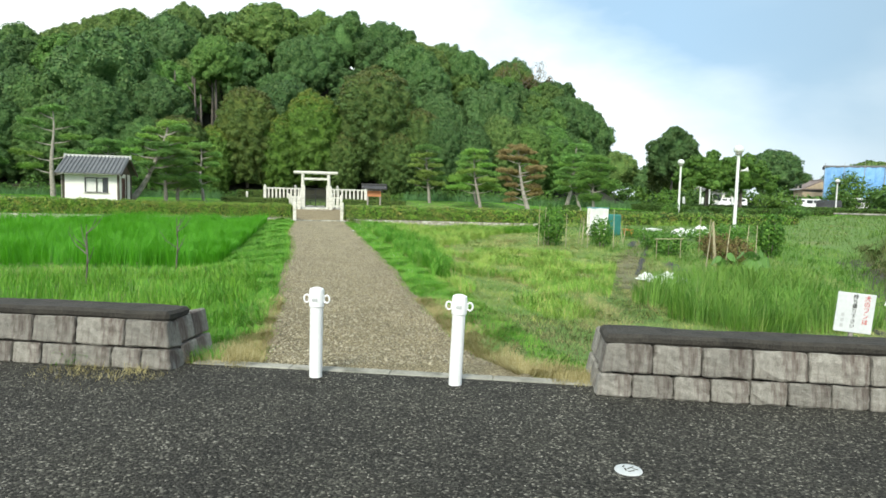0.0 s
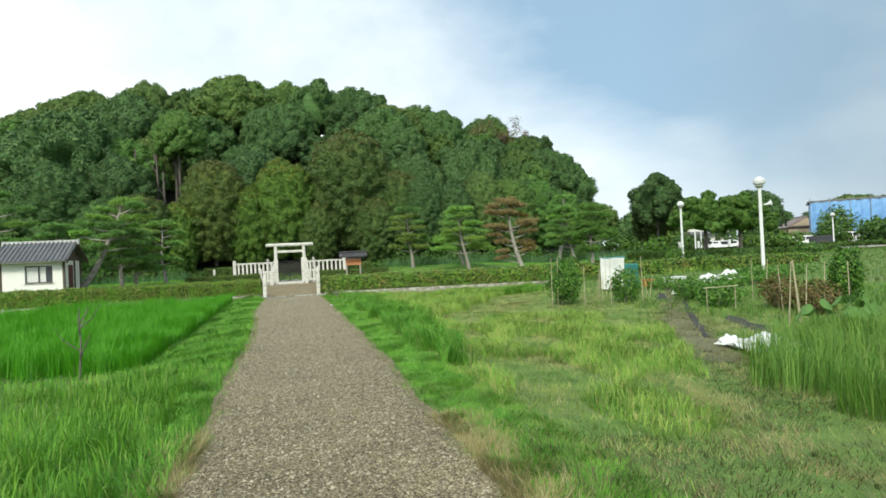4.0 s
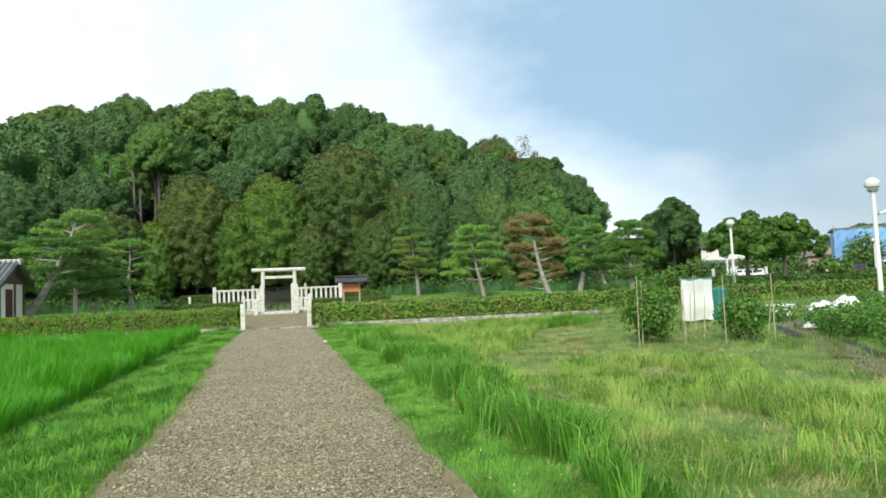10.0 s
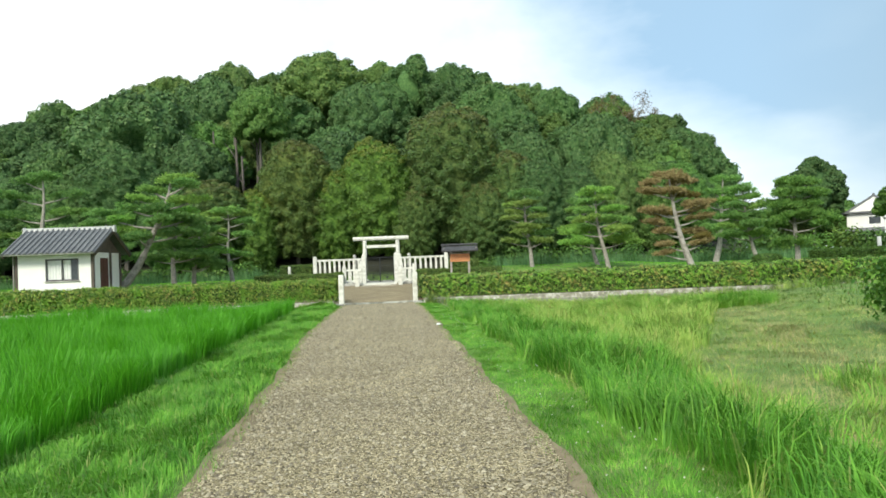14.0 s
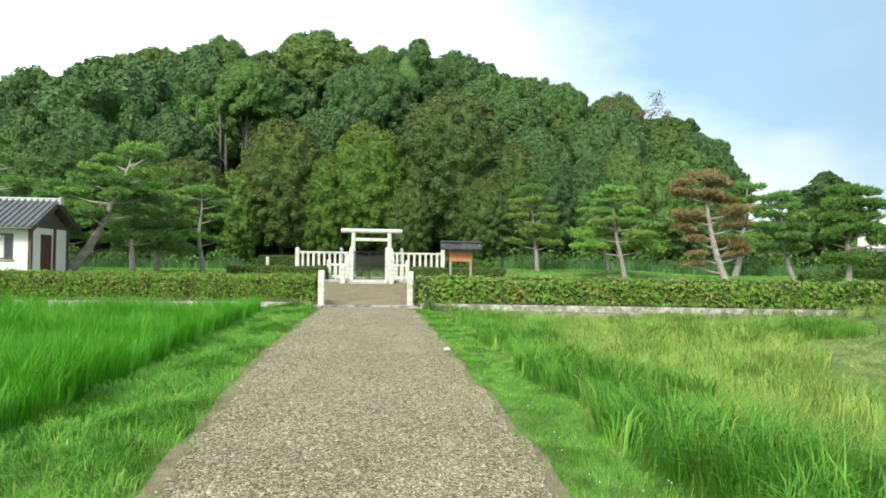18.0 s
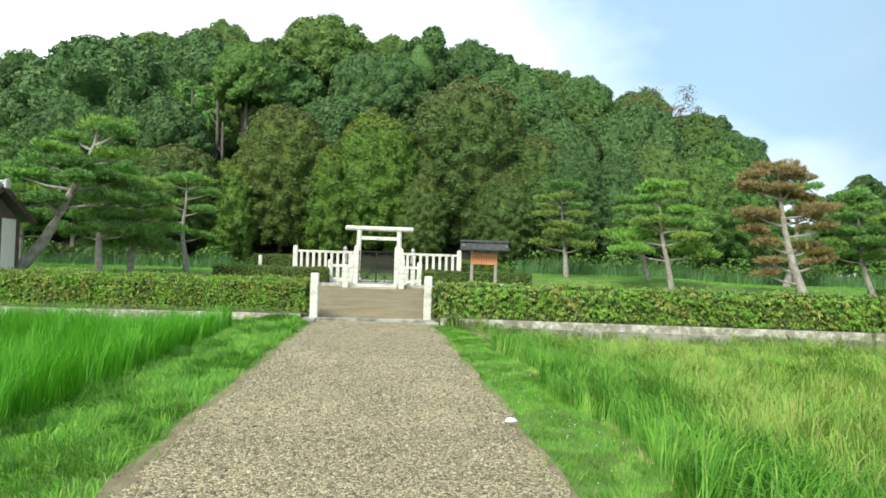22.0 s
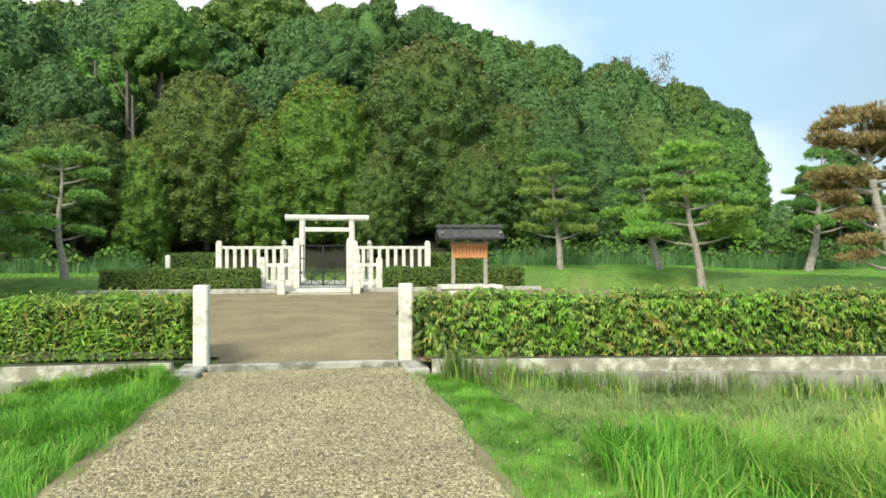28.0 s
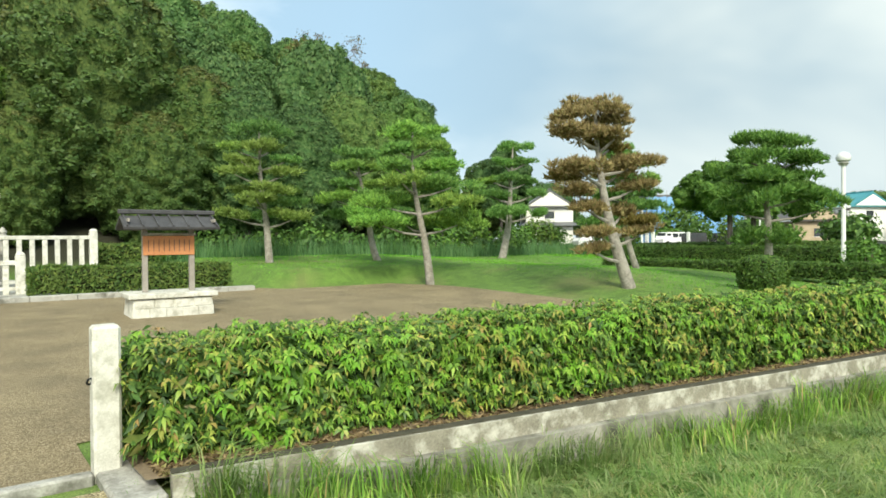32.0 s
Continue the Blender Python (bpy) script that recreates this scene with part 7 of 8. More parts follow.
def car(x, y, yaw, mat, label, length=3.4, width=1.48, height=1.85):
    c = thing("van", pose(x, y, float(gz(x, y)) + 0.06, 0, 0, yaw), label, "van", "parked vehicles")
    prof = ((-0.5, 0.16), (0.5, 0.16), (0.5, 0.48), (0.43, 0.56), (0.33, 0.96), (0.25, 1.0), (-0.44, 1.0), (-0.49, 0.92), (-0.5, 0.5))
    bm = bmesh.new()
    a = [bm.verts.new((px * length, -width / 2 * (1 if pz < 0.6 else 0.92), pz * height)) for px, pz in prof]
    b = [bm.verts.new((px * length, width / 2 * (1 if pz < 0.6 else 0.92), pz * height)) for px, pz in prof]
    bm.faces.new(a[::-1])
    bm.faces.new(b)
    for k in range(len(prof)):
        bm.faces.new((a[k], a[(k + 1) % len(prof)], b[(k + 1) % len(prof)], b[k]))
    bmesh.ops.bevel(bm, geom=bm.edges[:], offset=0.04, segments=2, affect="EDGES")
    part("body", bm, mat, c, smooth=False)
    for s in (-1, 1):
        for px, w in ((-0.30, 0.26), (-0.02, 0.24), (0.25, 0.16)):
            part("side_window", box(w * length, 0.03, 0.30 * height, px * length, s * width / 2 * 0.945, 0.60 * height, 0.01), M["glass"], c)
        for px in (-0.33, 0.33):
            w = part("wheel", tube([(px * length, s * (width / 2 - 0.16), 0.28), (px * length, s * (width / 2 + 0.01), 0.28)], [0.28, 0.28], 16), M["rubber"], c)
            part("rim", tube([(px * length, s * (width / 2 + 0.0), 0.28), (px * length, s * (width / 2 + 0.02), 0.28)], [0.17, 0.15], 12), M["concrete"], w)
        part("headlight", box(0.05, 0.26, 0.14, 0.495 * length, s * width * 0.34, 0.40 * height, 0.01), M["lamp_glass"], c)
    part("windscreen", box(0.03, width * 0.80, 0.40 * height, 0, 0, 0, 0.01), M["glass"], c).matrix_local = pose(0.405 * length, 0, 0.56 * height, 0, -16, 0)
    part("rear_window", box(0.03, width * 0.80, 0.30 * height, -0.485 * length, 0, 0.60 * height, 0.01), M["glass"], c)
    return c


car(69.5, 86.0, 170, M["car_white"], "white minivan parked in the car park", 3.8, 1.6, 1.6)
car(72.0, 85.0, 150, M["car_dark"], "dark small car parked in the car park", 3.6, 1.6, 1.5)
car(82.0, 90.5, 170, M["car_white"], "white boxy van parked in the car park", 3.4, 1.5, 1.9)
car(85.2, 88.6, 150, M["car_dark"], "dark small car parked in the car park", 3.6, 1.6, 1.5)
car(60.5, 90.5, 160, M["car_white"], "white car parked by the trees", 4.2, 1.7, 1.5)
car(88.0, 86.0, 150, M["car_dark"], "dark car parked in the car park", 4.0, 1.7, 1.5)

blue = thing("sheeted_building", pose(93.5, 97.5, 0.6, 0, 0, -40) @ Matrix.Diagonal((0.86, 0.86, 0.94, 1)), "large building wrapped in blue construction sheeting", "building")
for k in range(6):
    bm = bmesh.new()
    bmesh.ops.create_grid(bm, x_segments=8, y_segments=10, size=0.5)
    for v in bm.verts:
        v.co = Vector((v.co.x * 3.3, -0.12 + 0.10 * math.sin(v.co.x * 11 + k) + 0.06 * noise.noise(Vector((v.co.x * 5, v.co.y * 9, k))), 3.9 + v.co.y * 7.8))
    ob = part("sheeting", bm, M["blue_sheet"], blue)
    ob.matrix_local = pose(-8.3 + k * 3.32, -4.5, 0)
part("wall", box(19.6, 9.0, 7.6, 0, 0.2, 0, 0.05), M["blue_sheet"], blue)
part("roof", box(20.4, 9.8, 0.35, 0, 0.2, 7.75, 0.05), M["tile"], blue, "dark flat roof edge")
part("white_patch", box(2.4, 0.05, 3.0, 8.0, -4.75, 3.6, 0.01), M["tarp"], blue)
for k in range(7):
    part("scaffold_pole", tube([(-9.9 + k * 3.3, -4.85, 0), (-9.9 + k * 3.3, -4.85, 8.6)], [0.04] * 2, 6), M["concrete"], blue)


def house(x, y, z, w, d, h, roof_h, yaw, wall, roof, label, storeys=2, pent=False):
    t = thing("house", pose(x, y, z, 0, 0, yaw), label, "house", "neighbouring houses")
    part("wall", box(w, d, h, 0, 0, 0, 0.03), wall, t)
    rb = bmesh.new()
    o = 0.55
    pts = [(-w / 2 - o, -d / 2 - o, h - 0.15), (w / 2 + o, -d / 2 - o, h - 0.15), (w / 2 + o, d / 2 + o, h - 0.15), (-w / 2 - o, d / 2 + o, h - 0.15), (-w / 2 - o, 0, h + roof_h), (w / 2 + o, 0, h + roof_h)]
    v = [rb.verts.new(p) for p in pts]
    for f in ((0, 1, 5, 4), (2, 3, 4, 5), (0, 4, 3), (1, 2, 5), (3, 2, 1, 0)):
        rb.faces.new([v[k] for k in f])
    r = part("roof", rb, roof, t)
    if pent:
        part("pent_roof", box(w + 1.8, d + 1.8, 0.55, 0, 0, 2.5, 0.04, taper=0.80), roof, t, "grey tiled roof between the storeys")
    part("ridge", box(w + 1.1, 0.3, 0.2, 0, 0, h + roof_h - 0.06, 0.03), roof, r)
    for s in (-1, 1):
        gb = bmesh.new()
        for q in (0, 0.06):
            gb.faces.new([gb.verts.new(p) for p in ((s * (w / 2 + 0.02 + q + 0.5), -d / 2 + 0.3, h + 0.05), (s * (w / 2 + 0.02 + q + 0.5), d / 2 - 0.3, h + 0.05), (s * (w / 2 + 0.02 + q + 0.5), 0, h + roof_h - 0.35))])
        part("gable", gb, wall, t)
        part("eaves_board", box(w + 1.0, 0.08, 0.16, 0, s * (d / 2 + o), h - 0.2, 0.01), M["tarp"], r)
    for st in range(storeys):
        for k in range(max(int(w / 2.6), 1)):
            for sgn in (-1, 1):
                wx = -w / 2 + (k + 0.5) * w / max(int(w / 2.6), 1)
                wn = part("window", box(1.3, 0.06, 1.1, wx, sgn * (d / 2 + 0.01), 0.9 + st * 2.6, 0.01), M["glass"], t)
                part("frame", box(1.44, 0.04, 0.07, wx, sgn * (d / 2 + 0.03), 0.85 + st * 2.6, 0.01), M["tarp"], wn)
                part("frame", box(0.05, 0.09, 1.1, wx, sgn * (d / 2 + 0.01), 0.9 + st * 2.6, 0.005), M["alu"], wn)
        for sgn in (-1, 1):
            wn = part("window", box(0.06, 1.3, 1.0, sgn * (w / 2 + 0.01), 0, 0.9 + st * 2.6, 0.01), M["glass"], t)
            part("frame", box(0.04, 1.44, 0.07, sgn * (w / 2 + 0.03), 0, 0.85 + st * 2.6, 0.01), M["tarp"], wn)
    return t


house(112.0, 68.5, 1.0, 8.4, 7.4, 4.8, 2.0, -113, M["plaster"], M["tile"], "white two-storey house with a grey tiled roof")
house(111.5, 83.4, 1.0, 9.0, 7.0, 5.2, 2.1, -113, M["plaster"], M["teal_roof"], "white two-storey house with a teal metal roof")
house(69.0, 106.0, 1.0, 7.5, 6.5, 5.2, 2.3, 52, M["plaster"], M["tile"], "white two-storey house with grey tiled roofs beside the hill", pent=True)
house(86.0, 78.5, 0.8, 8.0, 6.2, 2.9, 1.7, -125, M["tan_wall"], M["dark_tile"], "low tan house with a dark tiled roof", 1)
house(119.0, 66.5, 1.0, 7.0, 6.5, 3.4, 1.8, -80, M["plaster"], M["dark_tile"], "low white house with a dark tiled roof", 1)
house(94.5, 113.5, 0.9, 6.0, 6.0, 3.6, 1.7, 65, M["tan_wall"], M["brown_tile"], "pale house with a brown tiled roof")

# ---- grasses ----


def patch(name, n, sample, height, lean, width, mat, label, category, seed, keep=None, droop=0.35, clump=0):
    """A stretch of grass as one mesh of bending blades; sample gives the roots."""
    gen = np.random.default_rng(seed)
    x, y = sample(gen, n)
    if clump:
        x = np.repeat(x, clump) + gen.normal(0, 0.035, n * clump)
        y = np.repeat(y, clump) + gen.normal(0, 0.035, n * clump)
    if keep is not None:
        k = keep(x, y)
        x, y = x[k], y[k]
    m = len(x)
    base = np.stack([x, y, gz(x, y) - 0.01], 1)
    cell = np.modf(np.abs(np.sin(np.floor(x / 0.19) * 12.99 + np.floor(y / 0.23) * 78.23)) * 437.5)[0]
    hh = gen.uniform(height[0], height[1], m) * (0.72 + 0.42 * cell + 0.22 * np.sin(x * 1.3 + y * 0.7) * np.sin(y * 0.9 - x * 0.4))
    sway = 2.4 * (np.sin(x * 2.1 + 1.7 * np.sin(y * 1.3)) + np.sin(y * 2.7 + 1.3 * np.sin(x * 1.9))) + 3.0 * cell + gen.normal(0, 0.75, m)
    if width[0] >= 0.010 or height[1] <= 0.2:
        a = sway
        d = np.stack([np.cos(a), np.sin(a), np.zeros(m)], 1)
        e = np.stack([-np.sin(a), np.cos(a), np.zeros(m)], 1) * (gen.uniform(width[0], width[1], m) * 0.9)[:, None]
        tip = base + d * (gen.uniform(lean[0], lean[1], m) * hh * 0.8)[:, None] + np.array([0, 0, 0.9]) * hh[:, None]
        v = np.stack([base - e, base + e, tip], 1).reshape(-1, 3)
        return tagged(new(name, tri_mesh(name, v, np.arange(m * 3).reshape(-1, 3), M[mat])), label, category, kind="stuff")
    v, f = blades(base, hh, gen.uniform(lean[0], lean[1], m) * hh, gen.uniform(width[0], width[1], m), gen, droop, sway)
    return tagged(new(name, tri_mesh(name, v, f, M[mat])), label, category, kind="stuff")


def rect(x0, x1, y0, y1):
    return lambda g, n: (g.uniform(x0, x1, n), g.uniform(y0, y1, n))


def verge_left(g, n):
    y = g.uniform(9.9, 45.0, n)
    return pl(y) - 0.03 - np.abs(g.normal(0, 1, n)) * 0.12 - g.uniform(0, 1.7, n), y


def verge_right(g, n):
    y = g.uniform(9.4, 44.9, n)
    return pr(y) + 0.03 + np.abs(g.normal(0, 1, n)) * 0.10 + g.uniform(0, 1.0, n), y


def in_gap(x, y):
    return (y < hedge_y(x) - 0.52)


def tall_edge(y):
    """Right-hand limit of the uncut grass beside the path."""
    return 3.0 + 0.13 * (y - 19) + 0.41 * np.clip(y - 27, 0, 20) + 0.22 * np.sin(y * 1.9)


def uncut(x, y):
    return (x > 2.45 + 0.14 * np.sin(y * 1.7)) & (x < tall_edge(y)) & (y > 18) & (y < 41.0 + 0.2 * np.sin(x * 2.3))


patch("verge_grass", 100000, verge_left, (0.09, 0.24), (0.4, 1.1), (0.003, 0.006), "verge", "bright green verge grass beside the gravel path", "grass", 1, lambda x, y: in_gap(x, y) & ((y > 12.0) | (x < pl(y) - 0.55 - 0.2 * np.sin(y * 3))))
patch("verge_grass", 130000, verge_right, (0.03, 0.085), (0.4, 1.2), (0.003, 0.006), "verge", "short green verge grass beside the gravel path", "grass", 2, lambda x, y: in_gap(x, y) & ((y > 12.0) | (x > pr(y) + 0.55 + 0.2 * np.sin(y * 3))))
patch("path_edge_grass", 7000, lambda g, n: ((lambda y, s: (np.where(s, pl(y) + np.abs(g.normal(0, 0.10, n)), pr(y) - np.abs(g.normal(0, 0.10, n))), y))(g.uniform(10, 45, n), g.uniform(0, 1, n) < 0.5)), (0.03, 0.08), (0.4, 1.0), (0.003, 0.006), "straw", "sparse dry grass creeping onto the gravel", "grass", 3)
patch("dry_grass", 24000, lambda g, n: ((lambda y, s: (np.where(s, pl(y) + 0.05 - np.abs(g.normal(0, 0.22, n)), pr(y) - 0.05 + np.abs(g.normal(0, 0.26, n))), y))(9.3 + 5.5 * g.uniform(0, 1, n) ** 1.6, g.uniform(0, 1, n) < 0.5)), (0.04, 0.15), (0.6, 1.6), (0.003, 0.006), "straw", "dry yellow grass along the first metres of the path", "grass", 36, lambda x, y: off_road(x, y) > 0.4)
# rice
patch("rice_field", 9000, lambda g, n: (-2.75 - g.uniform(0, 1, n) ** 1.6 * 9.0, g.uniform(20.6, 43.2, n)), (0.56, 0.74), (0.15, 0.55), (0.004, 0.007), "rice", "dense bright green rice crop", "rice", 4, lambda x, y: x < -2.65 - 0.02 * (y - 25), 0.3, 7)
patch("rice_field", 9000, lambda g, n: (-9.0 - g.uniform(0, 1, n) * 32.0, g.uniform(19.6, 43.4, n)), (0.56, 0.72), (0.2, 0.6), (0.010, 0.017), "rice", "dense bright green rice crop", "rice", 5, None, 0.3, 6)
patch("weed_patch", 26000, rect(-12.0, -1.4, 9.6, 19.2), (0.14, 0.46), (0.2, 0.7), (0.004, 0.008), "grass", "tall rank weeds beside the road wall", "weeds", 6, lambda x, y: (x < pl(y) - 0.15 - 0.45 * (y < 12.0)) & (off_road(x, y) > 0.5))
patch("dry_grass", 14000, rect(-14.0, -2.6, 18.4, 20.5), (0.04, 0.15), (0.8, 1.8), (0.004, 0.008), "straw", "dry cut grass on the bund before the rice", "cut grass", 40, lambda x, y: np.sin(x * 1.7) + np.sin(x * 0.6 + y) > -0.5)
patch("weed_patch", 7000, rect(-14.0, -2.4, 18.6, 20.5), (0.06, 0.22), (0.4, 1.2), (0.004, 0.008), "verge", "low grass on the bund before the rice", "grass", 41)
patch("dry_grass", 5200, lambda g, n: ((lambda u, v: (0.29 + u * 0.9537 + v * 0.3007, 9.08 - u * 0.3007 + v * 0.9537))(np.where(g.uniform(0, 1, n) < 0.5, g.normal(-1.6, 0.25, n), g.normal(1.7, 0.25, n)), 0.15 + np.abs(g.normal(0, 0.6, n)))), (0.05, 0.2), (0.4, 1.0), (0.004, 0.007), "straw", "dry yellow grass tufts by the road kerb", "grass", 7, lambda x, y: ((x < pl(y) - 0.05) | (x > pr(y) + 0.05)) & (off_road(x, y) > 0.12))
patch("dry_grass", 7000, lambda g, n: ((lambda u, v: (0.29 + u * 0.9537 + v * 0.3007, 9.08 - u * 0.3007 + v * 0.9537))(g.uniform(-9, -2.0, n), -0.16 - np.abs(g.normal(0, 0.20, n)))), (0.03, 0.14), (0.4, 1.0), (0.004, 0.007), "straw", "dry yellow grass tufts along the wall foot", "grass", 8, lambda x, y: np.sin(x * 2.3) > -0.3)
# fields to the east of the path
patch("field_grass", 52000, rect(2.3, 4.6, 18.0, 41.2), (0.26, 0.56), (0.35, 0.95), (0.003, 0.007), "verge", "long green field grass bending over", "grass", 9, lambda x, y: uncut(x, y) & (x < 3.9 + 0.5 * np.sin(y * 0.7)))
patch("field_grass", 64000, lambda g, n: (3.4 + 8.4 * g.uniform(0, 1, n) ** 1.15, 41.2 - 14.2 * g.uniform(0, 1, n) ** 1.3), (0.28, 0.56), (0.35, 0.9), (0.003, 0.006), "field", "yellowing long grass with seed heads in the field", "grass", 10, uncut)
patch("mown_field", 170000, lambda g, n: (1.9 + 12.1 * g.uniform(0, 1, n) ** 1.4, g.uniform(6.4, 44.0, n)), (0.03, 0.13), (0.6, 1.6), (0.004, 0.008), "mown", "freshly mown grass with straw rows", "grass", 11, lambda x, y: in_gap(x, y) & (x > pr(y) + 0.8) & ~uncut(x, y) & (off_road(x, y) > 4.2) & ((np.abs((x - 7.9) * 0.891 - (y - 19.0) * 0.454) > 0.5) | (np.sin(x * 41.0) > 0.4)))
patch("field_grass", 52000, rect(2.5, 9.0, 11.5, 27.0), (0.12, 0.34), (0.4, 1.2), (0.003, 0.006), "field", "patchy green field grass", "grass", 12, lambda x, y: ~uncut(x, y) & (x > pr(y) + 0.9) & (off_road(x, y) > 3.4) & ((x - 7.9) * 0.891 - (y - 19.0) * 0.454 < -0.45) & (np.sin(x * 1.1 + 0.6 * y) * np.sin(y * 0.55 + x * 0.3) + 0.5 * np.sin(x * 2.9 - y * 1.1) > -0.15))
patch("field_grass", 40000, rect(4.4, 12.5, 11.0, 19.0), (0.28, 0.84), (0.2, 0.8), (0.003, 0.007), "weed", "tall green weeds behind the road wall", "weeds", 13, lambda x, y: (((x - 8.3) * 0.85 - (y - 14.9) * 0.53) / (2.0 + 0.25 * np.sin(y * 3))) ** 2 + (((x - 8.3) * 0.53 + (y - 14.9) * 0.85) / 3.1) ** 2 < 1.0 + 0.12 * np.sin(x * 5 + y * 3))
patch("garden_weeds", 9000, rect(10.8, 19.0, 18.0, 28.0), (0.08, 0.30), (0.4, 1.2), (0.005, 0.009), "weed", "low weeds between the garden beds", "weeds", 39, lambda x, y: (x - 14.6) * 0.79 - (y - 17.0) * 0.61 < -0.4)
patch("ditch_weeds", 6400, rect(8.8, 17.5, 11.5, 22.0), (0.15, 0.42), (0.2, 0.7), (0.005, 0.009), "weed", "rank weeds at the edge of the ditch", "weeds", 30, lambda x, y: (np.abs((x - 14.6) * 0.79 - (y - 17.0) * 0.61 + 1.6) < 1.1) & (off_road(x, y) > 5.0) & (np.abs((x - 9.7) * 0.84 - (y - 13.2) * 0.54) > 0.5))
patch("field_grass", 12000, rect(10.0, 36.0, 6.0, 13.2), (0.15, 0.4), (0.3, 0.8), (0.006, 0.012), "grass", "rough green grass along the ditch", "grass", 14)
patch("bank_reeds", 26000, rect(13.0, 42.0, 11.0, 27.0), (0.24, 0.66), (0.15, 0.5), (0.007, 0.014), "reed", "tall reeds and weeds on the ditch bank", "reeds", 15, lambda x, y: (x - 14.6) * 0.79 - (y - 17.0) * 0.61 > 0.75 + 0.35 * np.sin(x * 3 + y * 2.1))
patch("bank_tangle", 5600, lambda g, n: ((lambda u, v: (14.6 + 0.61 * u + 0.79 * v, 17.0 + 0.79 * u - 0.61 * v))(g.uniform(-5.5, 10, n), g.normal(0.15, 0.28, n))), (0.12, 0.36), (0.8, 2.0), (0.004, 0.009), "tangle", "dark tangled dead growth on the ditch bank", "undergrowth", 37)
patch("rough_meadow", 26000, rect(12.0, 60.0, 26.0, 60.0), (0.08, 0.26), (0.3, 0.9), (0.014, 0.028), "reed", "rough weedy meadow", "grass", 16, lambda x, y: y < hedge_y(np.clip(x, 0, 33)) - 0.6 + 30 * (x > 33))
patch("kerb_grass", 4200, lambda g, n: ((lambda x: (x, hedge_y(x) - 0.60 - np.abs(g.normal(0, 0.25, n))))(g.uniform(1.8, 24, n))), (0.15, 0.55), (0.3, 0.9), (0.004, 0.008), "field", "grass tufts growing against the concrete kerb", "grass", 17, lambda x, y: np.sin(x * 2.1) + np.sin(x * 0.9) > -0.1)
patch("kerb_grass", 3000, lambda g, n: ((lambda x: (x, hedge_y(x) - 0.60 - np.abs(g.normal(0, 0.3, n))))(g.uniform(-3.4, -1.75, n))), (0.10, 0.35), (0.3, 0.9), (0.004, 0.008), "grass", "grass tufts growing against the concrete kerb", "grass", 18)
patch("trodden_grass", 60000, rect(1.7, 13.0, 5.0, 15.0), (0.03, 0.13), (0.5, 1.3), (0.004, 0.008), "dull", "short trodden grass mixed with dry stalks", "grass", 24, lambda x, y: (off_road(x, y) > 0.55) & (off_road(x, y) < 5.0) & (x > pr(y) + 0.5) & ((np.abs((x - 7.9) * 0.891 - (y - 19.0) * 0.454) > 0.35) | (np.sin(x * 37.0) > 0.3)))
patch("straw_swath", 46000, lambda g, n: (3.2 + 9.3 * g.uniform(0, 1, n) ** 1.2, g.uniform(19.5, 41.5, n)), (0.03, 0.11), (1.2, 2.4), (0.003, 0.006), "straw", "pale dry cut grass lying over the mown field", "cut grass", 38, lambda x, y: ~uncut(x, y) & (x > tall_edge(y) + 0.1) & (np.sin((x - 0.54 * y) * 1.9 + 0.4 * np.sin(y * 1.1)) + 0.4 * np.sin(y * 2.3 + x) > -0.25))
patch("cut_grass", 30000, rect(2.0, 15.0, 38.5, 44.4), (0.05, 0.17), (1.0, 2.6), (0.004, 0.007), "cut_green", "loosely lying cut grass below the kerb", "grass", 25, lambda x, y: in_gap(x, y) & (x > pr(y) + 0.8))
patch("cut_grass", 2600, rect(2.0, 14.0, 39.3, 44.4), (0.07, 0.22), (1.2, 2.6), (0.004, 0.007), "cut_green", "loosely lying tufts of cut grass below the kerb", "grass", 26, lambda x, y: in_gap(x, y) & (x > pr(y) + 0.8), 0.5, 9)
patch("field_grass", 2600, rect(6.6, 12.0, 37.6, 40.3), (0.22, 0.46), (0.25, 0.8), (0.003, 0.006), "grass", "bright green long grass at the field edge", "grass", 33, lambda x, y: y < 40.0 + 0.3 * np.sin(x * 2.3), 0.4, 7)
patch("kerb_grass", 300, lambda g, n: ((lambda x: (x, hedge_y(x) - 0.56 - np.abs(g.normal(0, 0.16, n))))(1.9 + g.uniform(0, 1, n) ** 1.3 * 16)), (0.22, 0.60), (0.3, 1.1), (0.003, 0.006), "cut_green", "tall pale grass tufts against the concrete footing", "grass", 34, None, 0.45, 11)
patch("straw_swath", 22000, lambda g, n: ((lambda y, s: (np.where(s, 4.3 + 0.5 * np.sin(y * 0.5), 6.6 + 0.02 * (y - 15) ** 2 * 0.3 + 0.4 * np.sin(y * 0.8)) + g.normal(0, 0.33, n), y))(g.uniform(10.5, 33.0, n), g.uniform(0, 1, n) < 0.55)), (0.04, 0.14), (1.0, 2.2), (0.003, 0.006), "straw", "pale dry cut grass lying in rows", "cut grass", 27, lambda x, y: np.sin(x * 2.1 + y * 0.9) + np.sin(y * 1.3 - x) > -0.4)
patch("path_edge_grass", 9000, lambda g, n: ((lambda y, s: (np.where(s, pl(y) + 0.02 + g.normal(0, 0.06, n) + 0.05 * np.sin(y * 5.3), pr(y) - 0.02 + g.normal(0, 0.06, n) + 0.05 * np.sin(y * 4.1)), y))(g.uniform(10, 45, n), g.uniform(0, 1, n) < 0.5)), (0.04, 0.13), (0.5, 1.2), (0.003, 0.005), "grass", "green grass creeping over the path edge", "grass", 28)
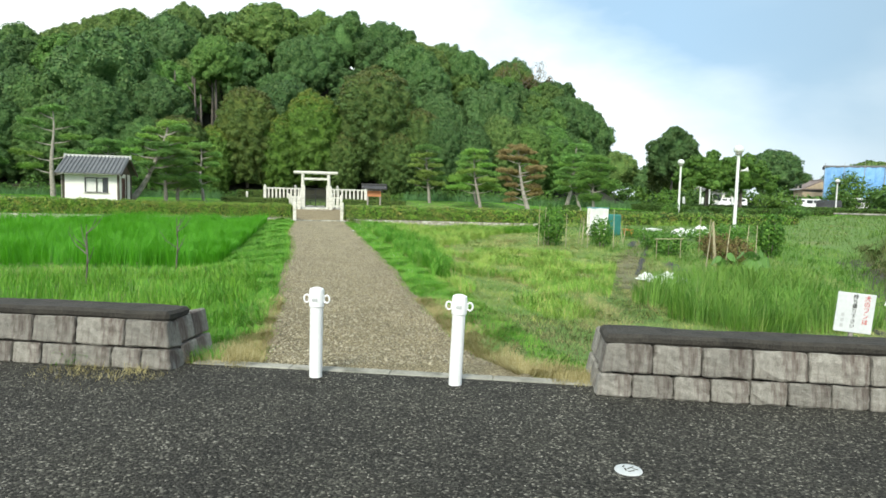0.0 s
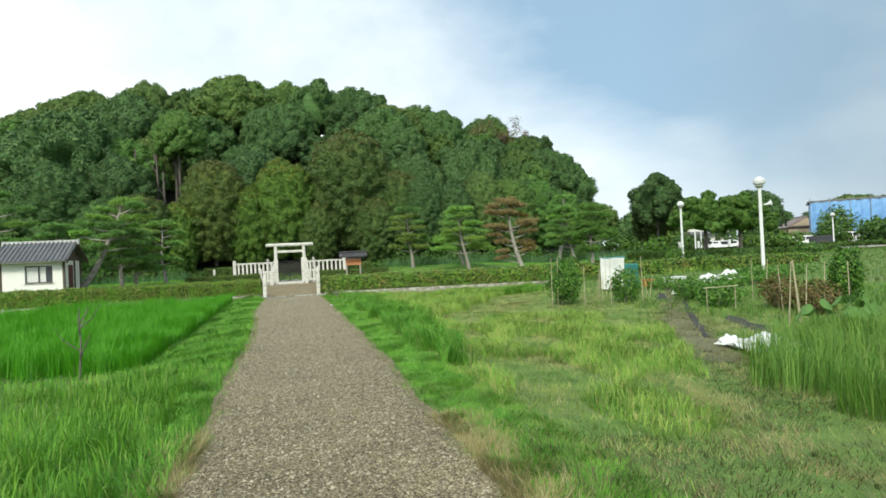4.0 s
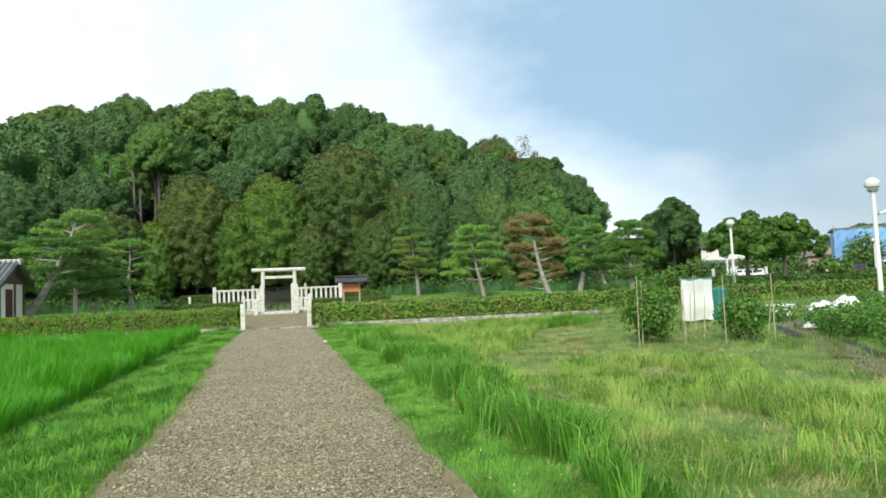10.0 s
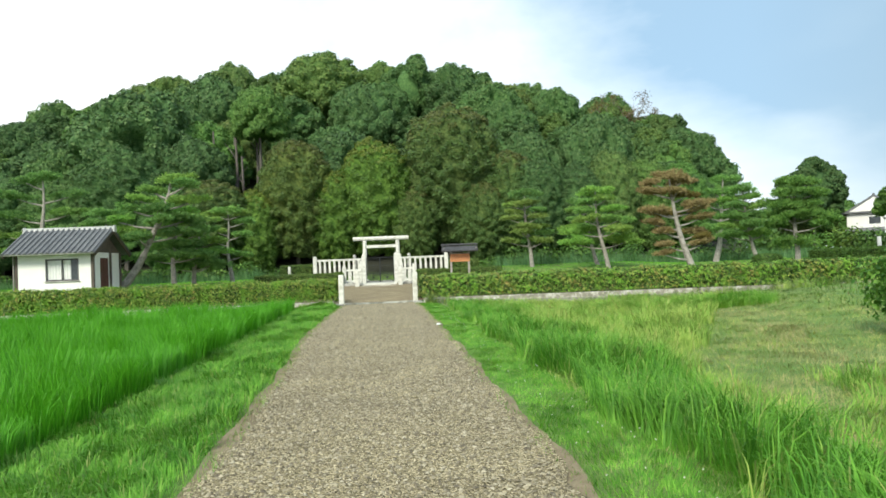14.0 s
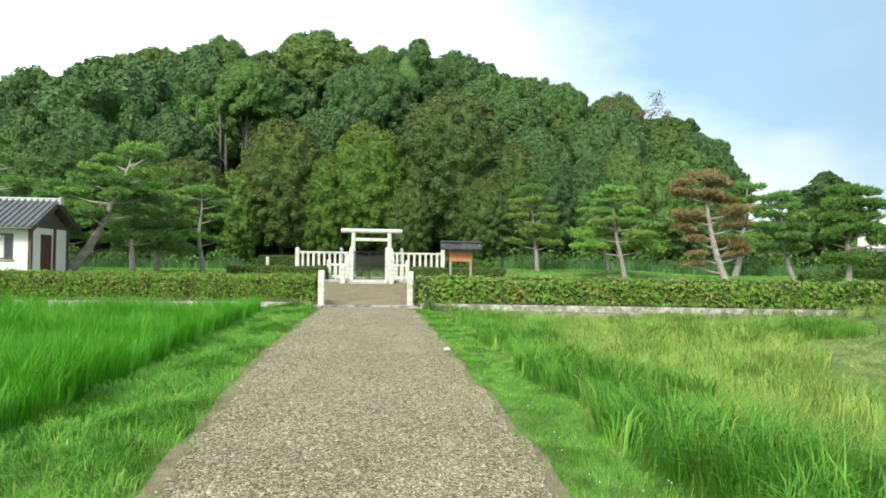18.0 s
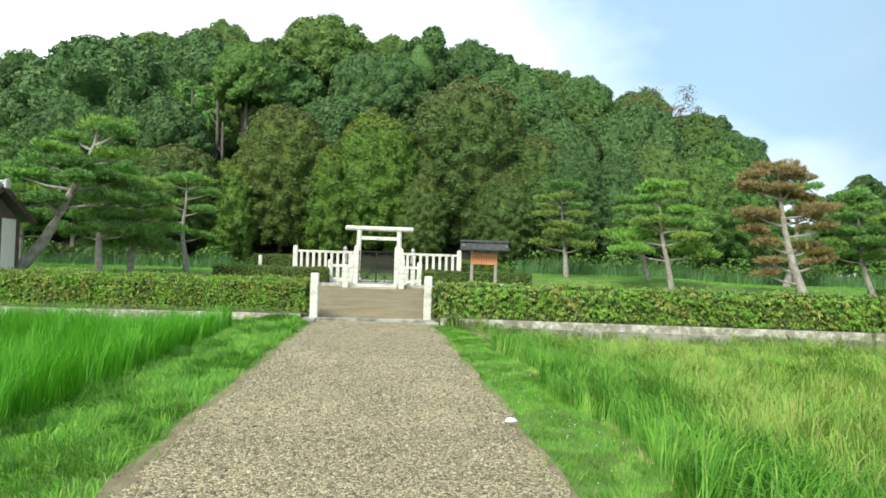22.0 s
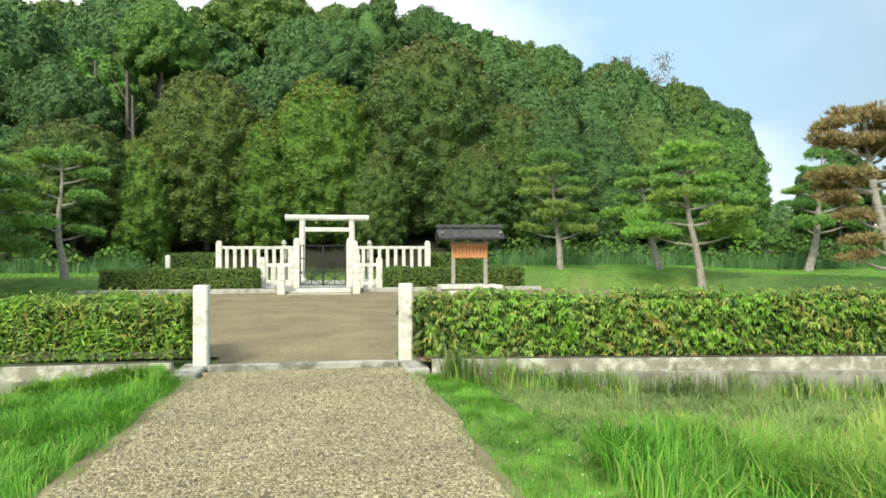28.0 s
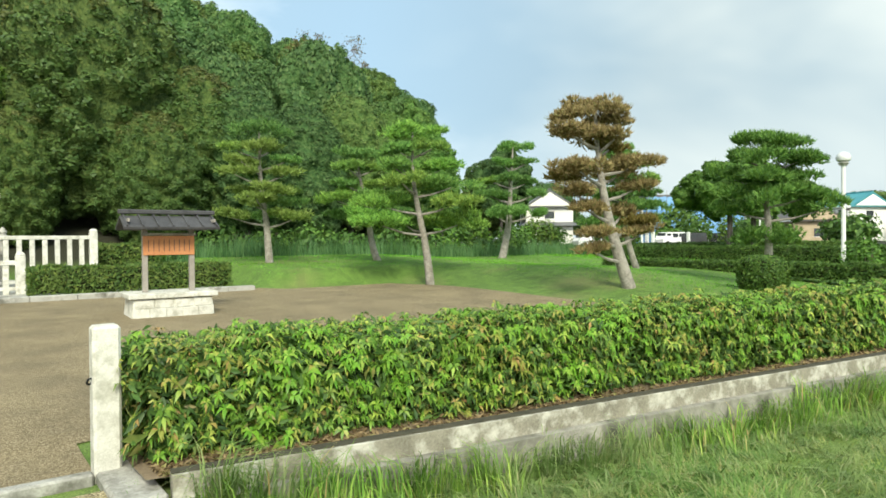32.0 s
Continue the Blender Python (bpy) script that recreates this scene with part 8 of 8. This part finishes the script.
patch("straw_swath", 2600, rect(2.7, 14.0, 40.6, 44.4), (0.05, 0.18), (1.0, 2.4), (0.003, 0.006), "straw", "dry cut stalks lying below the kerb", "cut grass", 29, lambda x, y: in_gap(x, y) & (np.sin(x * 1.7 + y) + np.sin(y * 2.3 - x * 0.6) > -0.3))
lg = np.random.default_rng(35)
lx = 1.7 + lg.uniform(0, 1, 5200) ** 1.3 * 17.0
lp = np.stack([lx, hedge_y(lx) - 0.24 + np.abs(lg.normal(0, 0.22, len(lx))), lg.uniform(-0.045, -0.025, len(lx))], 1)
ln = np.array([0.0, 0.0, 1.0]) + lg.normal(0, 0.35, (len(lx), 3))
ln /= np.linalg.norm(ln, axis=1)[:, None]
tagged(new("leaf_litter", tri_mesh("leaf_litter", *leaf_quads(lp, ln, lg.uniform(0.025, 0.06, len(lx)), lg, 1.7, 0.6), M["litter"])), "dry fallen leaves on the soil under the hedge", "leaf litter", kind="stuff")
cg = np.random.default_rng(44)
cy = cg.uniform(18.0, 41.0, 170)
cx = pr(cy) + 0.15 + cg.uniform(0, 1, 170) * 0.75
cp = np.stack([cx, cy, gz(cx, cy) + cg.uniform(0.06, 0.10, 170)], 1)
tagged(new("clover_flowers", tri_mesh("clover_flowers", *leaf_quads(np.repeat(cp, 3, 0), unit(510, cg), 0.014, cg, 1.0, 1.0), M["clover"])), "small white clover flowers in the verge", "flowers", kind="stuff")
patch("trodden_grass", 15000, lambda g, n: ((lambda u, v: (7.9 + 0.454 * u + 0.891 * v, 19.0 + 0.891 * u - 0.454 * v))(g.uniform(-6.5, 7.5, n), g.normal(0, 0.38, n))), (0.02, 0.07), (0.8, 1.8), (0.004, 0.007), "dull", "worn low grass on the garden track", "grass", 45)
patch("dry_grass", 9000, rect(2.4, 9.5, 8.6, 13.6), (0.03, 0.10), (1.2, 2.4), (0.003, 0.006), "straw", "dry cut stalks strewn behind the road wall", "cut grass", 46, lambda x, y: (off_road(x, y) > 0.9) & (off_road(x, y) < 4.2) & (x > pr(y) + 0.7) & (np.sin(x * 1.3 + y * 0.8) + np.sin(y * 2.1 - x) > -0.3))
# lawns behind the hedge
patch("lawn", 80000, rect(3.0, 33.0, 47.5, 72.0), (0.03, 0.07), (0.3, 1.0), (0.010, 0.015), "lawn", "short green lawn under the pines", "lawn", 19, lambda x, y: (court(x, y) < 0.3) & (y > hedge_y(x) + 1.6) & ~((x < 8.2) & (y > 59)))
patch("lawn", 26000, rect(-32.0, -2.0, 47.5, 74.0), (0.04, 0.14), (0.3, 1.0), (0.012, 0.024), "lawn", "green lawn under the pines", "lawn", 20, lambda x, y: (court(x, y) < 0.3) & ~((x > -8.2) & (y > 59)) & ~((np.abs(x + 14.75) < 1.7) & (np.abs(y - 52) < 1.6)))
patch("wood_edge_reeds", 9000, rect(7.5, 36.0, 69.0, 72.0), (0.6, 1.25), (0.15, 0.5), (0.014, 0.026), "blue_reed", "tall bluish reeds along the wood's foot", "reeds", 21)
patch("wood_edge_reeds", 8000, rect(-40.0, -8.0, 69.0, 72.0), (0.5, 1.15), (0.15, 0.5), (0.014, 0.026), "blue_reed", "tall bluish reeds along the wood's foot", "reeds", 22)
patch("far_meadow", 12000, rect(30.0, 48.0, 54.0, 86.0), (0.08, 0.2), (0.3, 0.9), (0.03, 0.06), "lawn", "green grass beyond the lawn hedges", "grass", 23)


# ---- loose gravel ----
def pebbles(name, n, xs, ys, lift, label, seed, size=(0.008, 0.020)):
    gen = np.random.default_rng(seed)
    y = gen.uniform(ys[0], ys[1], n)
    a, b = (pl(y), pr(y)) if xs is None else (np.full(n, xs[0]), np.full(n, xs[1]))
    x = a + 0.1 + (b - a - 0.2) * gen.uniform(0, 1, n)
    c = np.stack([x, y, gz(x, y) + lift], 1)
    s = gen.uniform(size[0], size[1], n)[:, None, None]
    o = np.array([[1, 0, 0], [-1, 0, 0], [0, 1, 0], [0, -1, 0], [0, 0, 0.6], [0, 0, -0.6]]) + gen.normal(0, 0.25, (n, 6, 3))
    v = (c[:, None, :] + o * s).reshape(-1, 3)
    t = np.array([[0, 2, 4], [2, 1, 4], [1, 3, 4], [3, 0, 4]])
    f = (np.arange(n)[:, None, None] * 6 + t).reshape(-1, 3)
    return tagged(new(name, tri_mesh(name, v, f, M["pebble"])), label, "gravel", kind="stuff")


pebbles("loose_gravel", 46000, None, (9.8, 44.6), 0.034, "loose brown and grey pebbles on the path", 31)
